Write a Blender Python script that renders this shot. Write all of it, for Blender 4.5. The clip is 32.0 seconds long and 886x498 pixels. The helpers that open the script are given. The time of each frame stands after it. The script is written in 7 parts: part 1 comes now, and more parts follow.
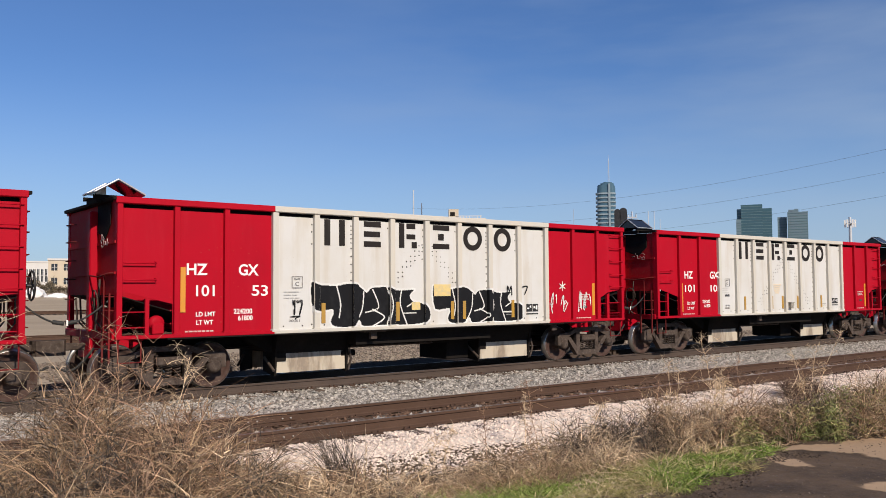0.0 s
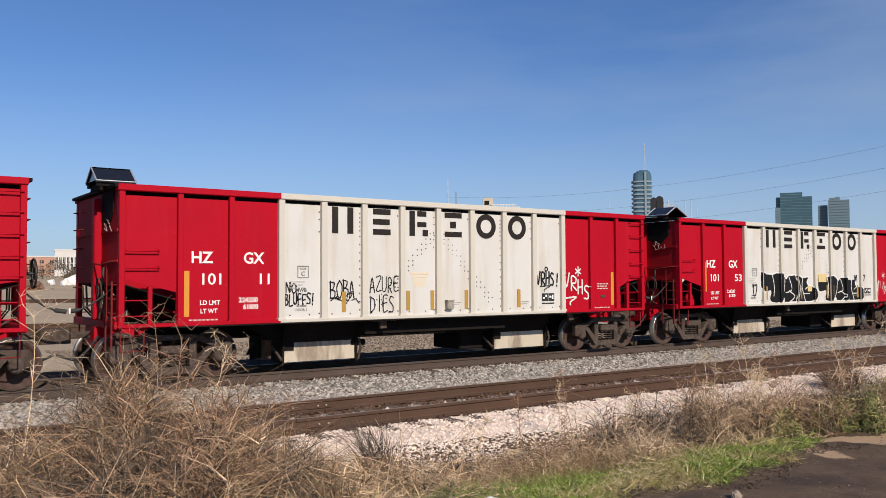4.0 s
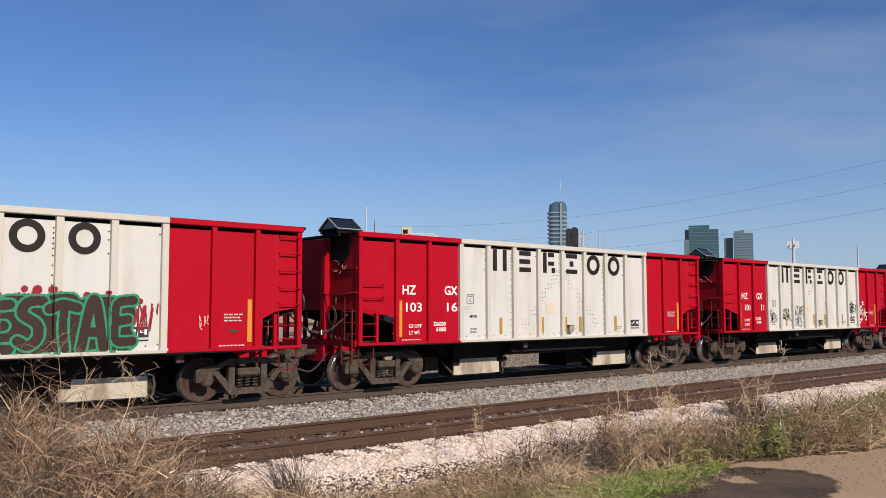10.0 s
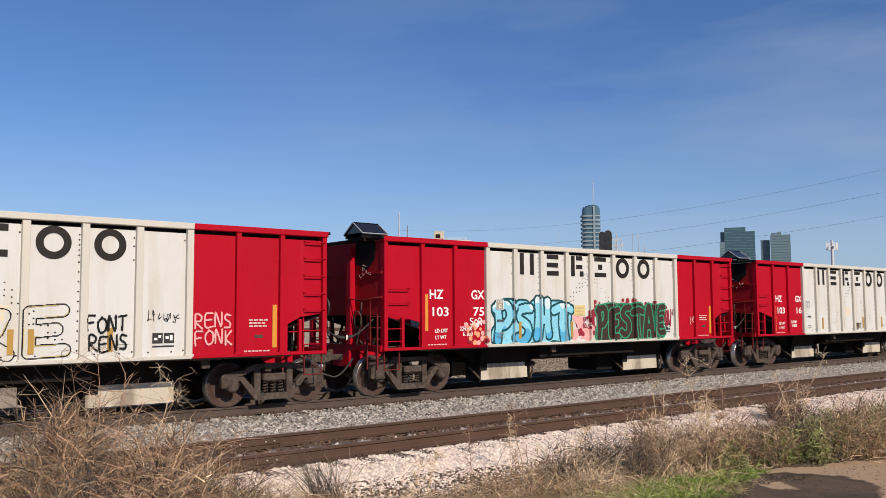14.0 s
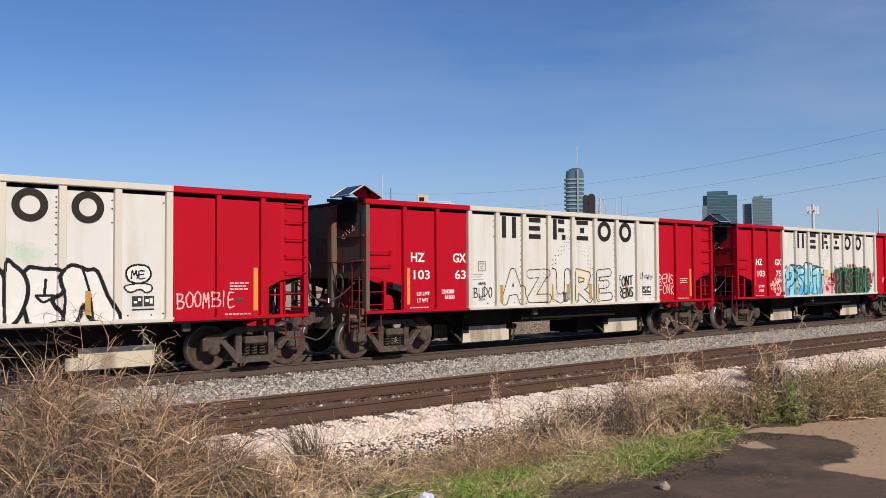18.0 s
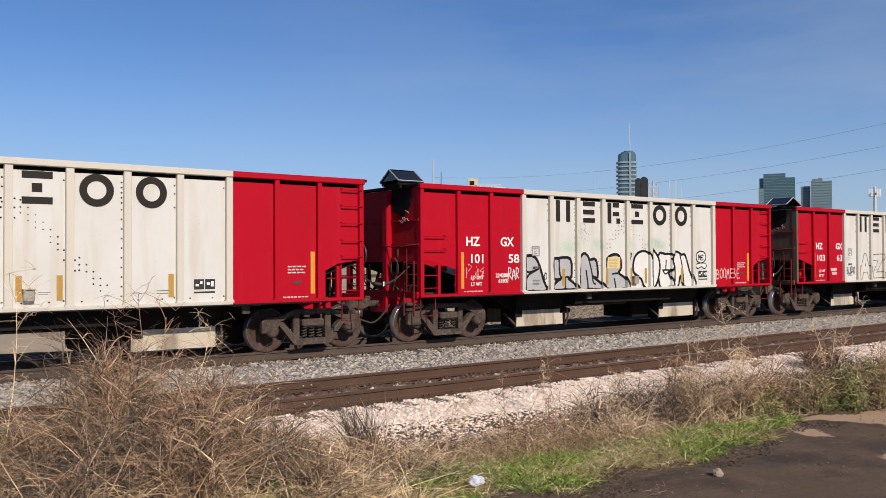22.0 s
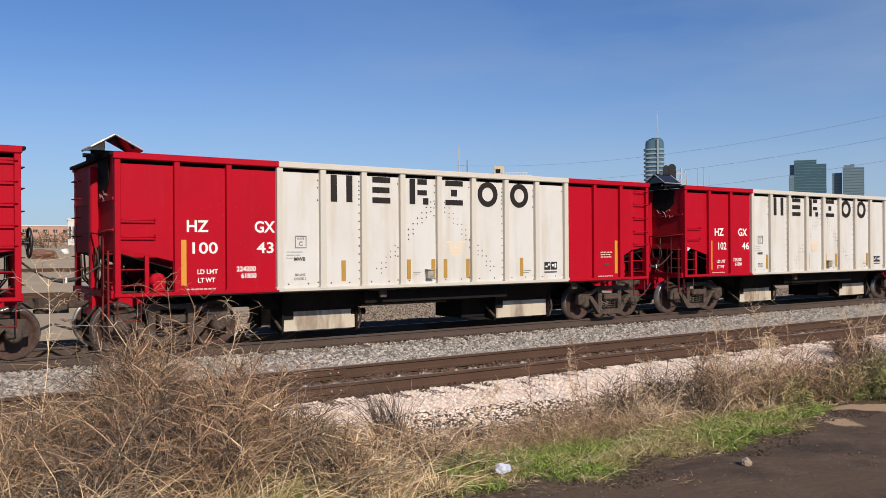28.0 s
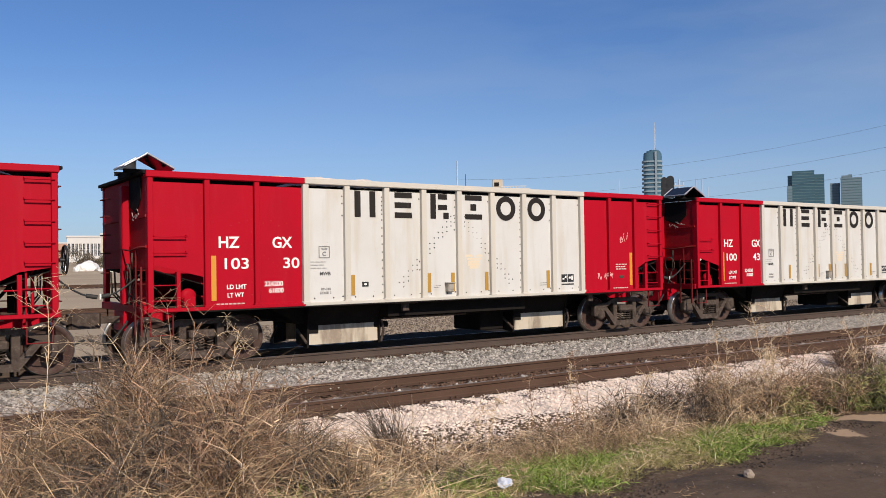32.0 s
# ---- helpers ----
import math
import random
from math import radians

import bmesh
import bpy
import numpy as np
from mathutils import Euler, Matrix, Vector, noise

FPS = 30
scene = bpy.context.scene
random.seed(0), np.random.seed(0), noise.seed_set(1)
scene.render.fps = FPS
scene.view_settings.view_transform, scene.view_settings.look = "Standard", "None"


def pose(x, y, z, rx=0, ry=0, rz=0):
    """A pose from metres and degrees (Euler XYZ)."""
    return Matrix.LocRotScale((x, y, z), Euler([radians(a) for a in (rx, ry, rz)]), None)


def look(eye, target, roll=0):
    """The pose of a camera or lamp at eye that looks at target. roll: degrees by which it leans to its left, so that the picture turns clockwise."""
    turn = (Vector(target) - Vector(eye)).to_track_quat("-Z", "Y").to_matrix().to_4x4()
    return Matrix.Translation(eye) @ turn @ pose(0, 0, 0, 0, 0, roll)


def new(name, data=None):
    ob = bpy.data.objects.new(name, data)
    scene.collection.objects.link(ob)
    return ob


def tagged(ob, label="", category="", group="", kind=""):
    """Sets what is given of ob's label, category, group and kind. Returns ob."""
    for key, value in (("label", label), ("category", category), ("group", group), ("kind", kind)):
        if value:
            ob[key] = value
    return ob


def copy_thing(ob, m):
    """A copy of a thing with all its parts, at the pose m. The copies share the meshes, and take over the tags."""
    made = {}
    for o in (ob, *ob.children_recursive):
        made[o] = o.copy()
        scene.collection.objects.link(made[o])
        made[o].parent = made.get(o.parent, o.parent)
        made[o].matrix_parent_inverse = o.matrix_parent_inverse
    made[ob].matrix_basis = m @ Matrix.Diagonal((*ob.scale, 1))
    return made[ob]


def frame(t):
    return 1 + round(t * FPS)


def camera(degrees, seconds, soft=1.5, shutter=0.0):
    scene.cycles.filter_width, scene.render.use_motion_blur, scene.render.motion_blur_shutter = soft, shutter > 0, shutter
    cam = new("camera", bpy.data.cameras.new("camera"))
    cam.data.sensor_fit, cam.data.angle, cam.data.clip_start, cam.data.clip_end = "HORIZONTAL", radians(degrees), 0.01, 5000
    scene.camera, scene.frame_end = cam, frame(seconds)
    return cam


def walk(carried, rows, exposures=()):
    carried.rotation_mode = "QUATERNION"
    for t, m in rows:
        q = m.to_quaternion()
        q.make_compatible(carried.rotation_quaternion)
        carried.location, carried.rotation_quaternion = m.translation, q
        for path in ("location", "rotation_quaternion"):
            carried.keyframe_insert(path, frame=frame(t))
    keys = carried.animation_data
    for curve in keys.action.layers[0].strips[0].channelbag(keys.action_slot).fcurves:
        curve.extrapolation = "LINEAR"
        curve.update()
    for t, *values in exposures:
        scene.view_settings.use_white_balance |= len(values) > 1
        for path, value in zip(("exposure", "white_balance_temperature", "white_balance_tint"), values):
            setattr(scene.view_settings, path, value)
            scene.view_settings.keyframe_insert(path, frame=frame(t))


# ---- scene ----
cam = camera(55.24, 32.0, soft=0.85)

# hand-held on one spot: seconds, yaw, pitch, roll (rail tops are at z = 0, the tracks run along x)
EYE = (0.0, 0.0, 1.815)
PATH = [
    (0, -38.056, 2.909, 0.402),
    (0.5, -37.255, 2.769, 0.359),
    (1, -36.586, 2.689, 0.378),
    (1.5, -36.160, 2.806, 0.338),
    (2, -35.802, 2.783, 0.344),
    (2.5, -35.611, 2.410, 0.319),
    (3, -35.731, 2.161, 0.279),
    (3.5, -35.773, 2.114, 0.272),
    (5.5, -35.595, 2.404, 0.263),
    (6, -35.776, 2.222, 0.295),
    (6.5, -36.142, 1.962, 0.210),
    (7, -37.095, 1.928, 0.160),
    (7.5, -38.070, 1.927, 0.199),
    (8, -38.328, 1.997, 0.245),
    (8.5, -38.313, 2.208, 0.114),
    (9, -39.138, 2.738, -0.081),
    (9.5, -40.535, 3.509, -0.380),
    (10, -41.287, 4.086, 0.076),
    (10.5, -41.010, 3.750, 0.609),
    (11, -40.927, 3.778, 0.719),
    (11.5, -40.327, 3.719, 0.505),
    (12, -39.680, 3.723, 0.495),
    (12.5, -39.430, 3.661, 0.538),
    (13, -39.001, 3.963, 0.474),
    (13.5, -38.890, 4.369, 0.345),
    (14, -39.052, 4.396, 0.344),
    (14.5, -38.810, 4.108, 0.280),
    (16.5, -39.739, 5.019, 0.485),
    (17, -39.761, 4.121, 0.499),
    (17.5, -39.736, 2.703, 0.404),
    (18, -40.155, 1.897, 0.338),
    (18.5, -40.508, 1.705, 0.386),
    (19, -40.119, 1.644, 0.355),
    (19.5, -39.163, 1.160, 0.318),
    (20, -38.632, 0.562, 0.230),
    (20.5, -38.471, -0.056, 0.473),
    (21, -37.427, 0.439, 0.437),
    (21.5, -36.974, 1.035, 0.341),
    (22, -36.754, 0.829, 0.261),
    (22.5, -36.471, 0.570, 0.255),
    (23, -36.448, 0.577, 0.123),
    (23.5, -36.427, 0.991, 0.352),
    (24, -36.227, 1.011, 0.391),
    (24.5, -35.977, 0.785, 0.346),
    (26.5, -36.410, 0.577, 0.310),
    (27, -36.012, 0.342, 0.234),
    (27.5, -35.412, 0.075, 0.237),
    (28, -34.991, 0.040, 0.342),
    (28.5, -34.678, 0.035, 0.432),
    (29, -34.764, 0.004, 0.540),
    (29.5, -34.918, -0.100, 0.625),
    (30, -34.882, -0.047, 0.693),
    (30.5, -35.032, -0.058, 0.606),
    (31, -35.276, -0.190, 0.550),
    (31.5, -35.338, 0.085, 0.632),
    (32, -35.036, 0.972, 0.867),
]
walk(cam, [(t, pose(*EYE, 90 + pitch, roll, yaw)) for t, yaw, pitch, roll in PATH])

# ---- light ----
SUN_AZ, SUN_EL = -95.0, 32.0
world = bpy.data.worlds.new("sky")
scene.world = world
world.use_nodes = True
_nt = world.node_tree
_bg = _nt.nodes["Background"]
_sky = _nt.nodes.new("ShaderNodeTexSky")
_sky.sky_type = "NISHITA"
_sky.sun_disc = False
_sky.sun_elevation = radians(SUN_EL)
_sky.sun_rotation = radians(90 - SUN_AZ)
_sky.altitude = 150
_sky.air_density = 1.0
_sky.dust_density = 0.5
_sky.ozone_density = 1.5
# clear winter sky, a little deeper blue, with the faintest high cloud
_hs = _nt.nodes.new("ShaderNodeMix")
_hs.data_type, _hs.blend_type = "RGBA", "MULTIPLY"
_hs.inputs["Factor"].default_value = 1.0
_hs.inputs["B"].default_value = (0.60, 0.84, 1.25, 1)
_nt.links.new(_sky.outputs[0], _hs.inputs["A"])
_tc = _nt.nodes.new("ShaderNodeTexCoord")
_mp = _nt.nodes.new("ShaderNodeMapping")
_mp.inputs["Scale"].default_value = (1.2, 1.2, 6.0)
_nz = _nt.nodes.new("ShaderNodeTexNoise")
_nz.inputs["Scale"].default_value, _nz.inputs["Detail"].default_value = 2.2, 7
_mr = _nt.nodes.new("ShaderNodeMapRange")
_mr.inputs["From Min"].default_value, _mr.inputs["From Max"].default_value, _mr.inputs["To Max"].default_value = 0.38, 0.75, 0.24
_mx = _nt.nodes.new("ShaderNodeMix")
_mx.data_type = "RGBA"
_mx.inputs["B"].default_value = (4.5, 5.6, 7.4, 1)
_nt.links.new(_tc.outputs["Generated"], _mp.inputs["Vector"])
_nt.links.new(_mp.outputs[0], _nz.inputs["Vector"])
# the thin cloud thickens towards +x
_sw = _nt.nodes.new("ShaderNodeSeparateXYZ")
_nt.links.new(_tc.outputs["Generated"], _sw.inputs[0])
_mw = _nt.nodes.new("ShaderNodeMapRange")
_mw.inputs["From Min"].default_value, _mw.inputs["From Max"].default_value = 0.3, 0.95
_mw.inputs["To Min"].default_value, _mw.inputs["To Max"].default_value = 0.02, 0.55
_nt.links.new(_sw.outputs["X"], _mw.inputs["Value"])
_nt.links.new(_mw.outputs[0], _mr.inputs["To Max"])
_nt.links.new(_nz.outputs["Fac"], _mr.inputs["Value"])
_nt.links.new(_mr.outputs[0], _mx.inputs["Factor"])
_nt.links.new(_hs.outputs["Result"], _mx.inputs["A"])
# pale haze low over the horizon
_sx = _nt.nodes.new("ShaderNodeSeparateXYZ")
_nt.links.new(_tc.outputs["Generated"], _sx.inputs[0])
_mh = _nt.nodes.new("ShaderNodeMapRange")
_mh.interpolation_type = "SMOOTHSTEP"
_mh.inputs["From Min"].default_value, _mh.inputs["From Max"].default_value = 0.26, -0.02
_mh.inputs["To Max"].default_value = 0.57
_nt.links.new(_sx.outputs["Z"], _mh.inputs["Value"])
_hz = _nt.nodes.new("ShaderNodeMix")
_hz.data_type = "RGBA"
_hz.inputs["B"].default_value = (5.5, 6.9, 8.9, 1)
_nt.links.new(_mh.outputs[0], _hz.inputs["Factor"])
_nt.links.new(_mx.outputs["Result"], _hz.inputs["A"])
_nt.links.new(_hz.outputs["Result"], _bg.inputs[0])
_bg.inputs[1].default_value = 0.081
_sd = bpy.data.lights.new("sun", "SUN")
_sd.energy, _sd.angle, _sd.color = 4.75, radians(0.53), (1.0, 0.88, 0.735)
sun = new("sun", _sd)
_s = Vector((math.cos(radians(SUN_AZ)) * math.cos(radians(SUN_EL)), math.sin(radians(SUN_AZ)) * math.cos(radians(SUN_EL)), math.sin(radians(SUN_EL))))
sun.matrix_world = look(_s * 60, (0, 0, 0))
scene.view_settings.exposure = 0.0

# ---- materials ----
def mat(name, base, rough=0.6, metal=0.0, var=(), bump=0.0, bump_scale=40.0, spec=0.5, rand=0.0, island=0.0):
    """Principled material. var: (scale, low, high, colour, amount, stretch) layers mixed over the base by noise.
    rand / island: brightness spread by object or by mesh island."""
    m = bpy.data.materials.new(name)
    m.use_nodes = True
    nt = m.node_tree
    bsdf = nt.nodes["Principled BSDF"]
    N, L = nt.nodes.new, nt.links.new
    co = N("ShaderNodeTexCoord").outputs["Object"]
    col = N("ShaderNodeRGB")
    col.outputs[0].default_value = (*base, 1)
    out = col.outputs[0]
    for scale, lo, hi, colour, amount, stretch in var:
        mp = N("ShaderNodeMapping")
        mp.inputs["Scale"].default_value = stretch
        L(co, mp.inputs["Vector"])
        nz = N("ShaderNodeTexNoise")
        nz.inputs["Scale"].default_value = scale
        nz.inputs["Detail"].default_value = 6
        nz.inputs["Roughness"].default_value = 0.62
        L(mp.outputs[0], nz.inputs["Vector"])
        mr = N("ShaderNodeMapRange")
        mr.inputs["From Min"].default_value, mr.inputs["From Max"].default_value = lo, hi
        mr.inputs["To Max"].default_value = amount
        L(nz.outputs["Fac"], mr.inputs["Value"])
        mx = N("ShaderNodeMix")
        mx.data_type = "RGBA"
        L(mr.outputs[0], mx.inputs["Factor"])
        L(out, mx.inputs["A"])
        mx.inputs["B"].default_value = (*colour, 1)
        out = mx.outputs["Result"]
    for amount, node, sock in ((rand, "ShaderNodeObjectInfo", "Random"), (island, "ShaderNodeNewGeometry", "Random Per Island")):
        if amount:
            rn = N(node).outputs[sock]
            mr = N("ShaderNodeMapRange")
            mr.inputs["To Min"].default_value, mr.inputs["To Max"].default_value = 1 - amount, 1 + amount
            L(rn, mr.inputs["Value"])
            hs = N("ShaderNodeHueSaturation")
            L(mr.outputs[0], hs.inputs["Value"])
            L(out, hs.inputs["Color"])
            out = hs.outputs[0]
    L(out, bsdf.inputs["Base Color"])
    bsdf.inputs["Roughness"].default_value = rough
    bsdf.inputs["Metallic"].default_value = metal
    bsdf.inputs["Specular IOR Level"].default_value = spec
    if bump:
        nz = N("ShaderNodeTexNoise")
        nz.inputs["Scale"].default_value = bump_scale
        nz.inputs["Detail"].default_value = 5
        L(co, nz.inputs["Vector"])
        bp = N("ShaderNodeBump")
        bp.inputs["Strength"].default_value = min(1.0, bump)
        bp.inputs["Distance"].default_value = 0.02
        L(nz.outputs["Fac"], bp.inputs["Height"])
        L(bp.outputs[0], bsdf.inputs["Normal"])
    return m


ONE, UP = (1, 1, 1), (1, 1, 0.12)
M_RED = mat("red_paint", (0.39, 0.004, 0.016), 0.55, spec=0.08, var=((0.7, 0.45, 0.75, (0.31, 0.005, 0.015), 0.6, ONE), (5, 0.55, 0.8, (0.40, 0.018, 0.032), 0.4, UP), (22, 0.64, 0.74, (0.16, 0.03, 0.025), 0.5, ONE)), bump=0.06, bump_scale=3)
M_WHITE = mat("cream_white_paint", (0.585, 0.575, 0.55), 0.55, spec=0.25, var=((0.8, 0.42, 0.72, (0.52, 0.49, 0.43), 0.6, ONE), (3.2, 0.5, 0.74, (0.47, 0.41, 0.32), 0.6, UP), (26, 0.66, 0.75, (0.32, 0.2, 0.12), 0.5, ONE)), bump=0.06, bump_scale=3)
M_CREAM = mat("cream_post_paint", (0.53, 0.50, 0.44), 0.55, spec=0.25, var=((2.5, 0.45, 0.75, (0.62, 0.54, 0.42), 0.55, UP), (28, 0.64, 0.74, (0.3, 0.18, 0.1), 0.5, ONE)), bump=0.06, bump_scale=5)
M_CHUTE = mat("beige_chute_steel", (0.50, 0.44, 0.35), 0.6, var=((2.2, 0.46, 0.58, (0.2, 0.15, 0.11), 0.8, (1, 1, 0.2)), (9, 0.5, 0.8, (0.5, 0.4, 0.28), 0.6, ONE)), bump=0.1, bump_scale=8)
# dirty steel, taken near black to deepen the shade under the cars
M_UNDER = mat("grimy_shade_dark_steel", (0.013, 0.011, 0.010), 0.85, spec=0.08, var=((3, 0.5, 0.8, (0.03, 0.022, 0.018), 0.6, ONE), (18, 0.5, 0.75, (0.02, 0.018, 0.016), 0.6, ONE)), bump=0.3, bump_scale=20)
M_TRUCK = mat("dusty_cast_steel", (0.075, 0.056, 0.046), 0.85, spec=0.15, var=((5, 0.45, 0.7, (0.03, 0.021, 0.017), 0.8, ONE), (14, 0.5, 0.7, (0.15, 0.12, 0.10), 0.6, ONE)), bump=0.3, bump_scale=26)
M_WHEEL = mat("rusty_wheel_steel", (0.06, 0.033, 0.027), 0.8, spec=0.2, var=((5, 0.45, 0.7, (0.11, 0.083, 0.07), 0.7, ONE), (24, 0.5, 0.75, (0.06, 0.04, 0.03), 0.6, ONE)), bump=0.2, bump_scale=18)
M_TREAD = mat("polished_tread_steel", (0.55, 0.53, 0.5), 0.28, metal=0.9, var=((30, 0.5, 0.8, (0.35, 0.3, 0.27), 0.5, ONE),))
M_RAIL = mat("rusty_rail_steel", (0.075, 0.043, 0.029), 0.85, spec=0.2, var=((1.2, 0.4, 0.7, (0.1, 0.06, 0.042), 0.7, ONE), (26, 0.5, 0.75, (0.07, 0.04, 0.028), 0.6, ONE)), bump=0.25, bump_scale=30)
M_RAILTOP = mat("worn_rail_head", (0.22, 0.18, 0.16), 0.45, metal=0.5, var=((8, 0.45, 0.75, (0.1, 0.06, 0.045), 0.8, ONE),))
M_TIE = mat("weathered_tie_wood", (0.105, 0.072, 0.052), 0.9, var=((5, 0.4, 0.7, (0.2, 0.145, 0.105), 0.7, (0.3, 6, 1)), (40, 0.5, 0.75, (0.05, 0.033, 0.025), 0.7, (6, 0.4, 1))), bump=0.5, bump_scale=30, rand=0.3)
M_BLACK = mat("black_paint", (0.018, 0.017, 0.017), 0.5, var=((6, 0.5, 0.8, (0.06, 0.055, 0.05), 0.6, ONE),))
M_LETTER = mat("brown_black_letter_paint", (0.018, 0.014, 0.012), 0.6, spec=0.2, var=((6, 0.58, 0.85, (0.10, 0.085, 0.075), 0.4, UP),))
M_DECAL = mat("white_decal", (0.78, 0.76, 0.72), 0.5, var=((14, 0.55, 0.75, (0.6, 0.4, 0.36), 0.5, ONE),))
M_FADED = mat("faded_white_stencil", (0.56, 0.45, 0.42), 0.6, var=((30, 0.45, 0.65, (0.42, 0.16, 0.15), 0.7, ONE),))
M_GREYTXT = mat("grey_stencil", (0.2, 0.19, 0.18), 0.6, var=((30, 0.5, 0.7, (0.5, 0.48, 0.44), 0.6, ONE),))
M_SMALLTXT = mat("faint_small_print", (0.36, 0.35, 0.33), 0.6, var=((60, 0.45, 0.6, (0.54, 0.53, 0.5), 0.8, ONE),))
M_DARKTXT = mat("dark_stencil", (0.07, 0.066, 0.064), 0.6, var=((30, 0.5, 0.75, (0.3, 0.28, 0.26), 0.6, ONE),))
M_YELLOW = mat("yellow_reflector_strip", (0.60, 0.255, 0.025), 0.45, var=((9, 0.5, 0.75, (0.5, 0.25, 0.05), 0.7, ONE),))
M_OCHRE = mat("dull_ochre_strip", (0.40, 0.225, 0.03), 0.55, var=((9, 0.45, 0.7, (0.33, 0.20, 0.05), 0.8, UP), (30, 0.6, 0.75, (0.2, 0.13, 0.06), 0.5, ONE)))
M_LOCK = mat("worn_grey_box_steel", (0.33, 0.30, 0.25), 0.6, var=((9, 0.45, 0.7, (0.13, 0.09, 0.06), 0.8, ONE),))
M_OLDYEL = mat("faded_yellow_notice", (0.66, 0.5, 0.2), 0.6, var=((14, 0.45, 0.65, (0.5, 0.42, 0.26), 0.8, ONE),))
M_PALEYEL = mat("pale_yellow_stain", (0.68, 0.54, 0.35), 0.6, var=((3, 0.4, 0.7, (0.62, 0.54, 0.43), 0.8, ONE), (18, 0.42, 0.6, (0.6, 0.56, 0.48), 0.6, ONE)))
M_RUBBER = mat("black_rubber_hose", (0.022, 0.021, 0.02), 0.7, var=((12, 0.5, 0.75, (0.08, 0.07, 0.06), 0.6, ONE),))
M_SOLAR = mat("dark_solar_glass", (0.012, 0.013, 0.018), 0.18, var=((12, 0.55, 0.75, (0.035, 0.035, 0.04), 0.6, ONE),))
M_ALU = mat("bright_aluminium_frame", (0.6, 0.6, 0.6), 0.4, metal=0.6, var=((20, 0.5, 0.75, (0.4, 0.39, 0.37), 0.5, ONE),))
M_RUSTRED = mat("grimy_red_paint", (0.40, 0.012, 0.019), 0.7, spec=0.08, var=((2.5, 0.5, 0.75, (0.2, 0.03, 0.03), 0.5, ONE), (20, 0.5, 0.75, (0.3, 0.06, 0.05), 0.5, ONE)), bump=0.12, bump_scale=12)

M_GRIMRED = mat("brown_grimed_red_paint", (0.17, 0.016, 0.017), 0.75, spec=0.1, var=((6, 0.45, 0.7, (0.07, 0.03, 0.024), 0.8, ONE),))

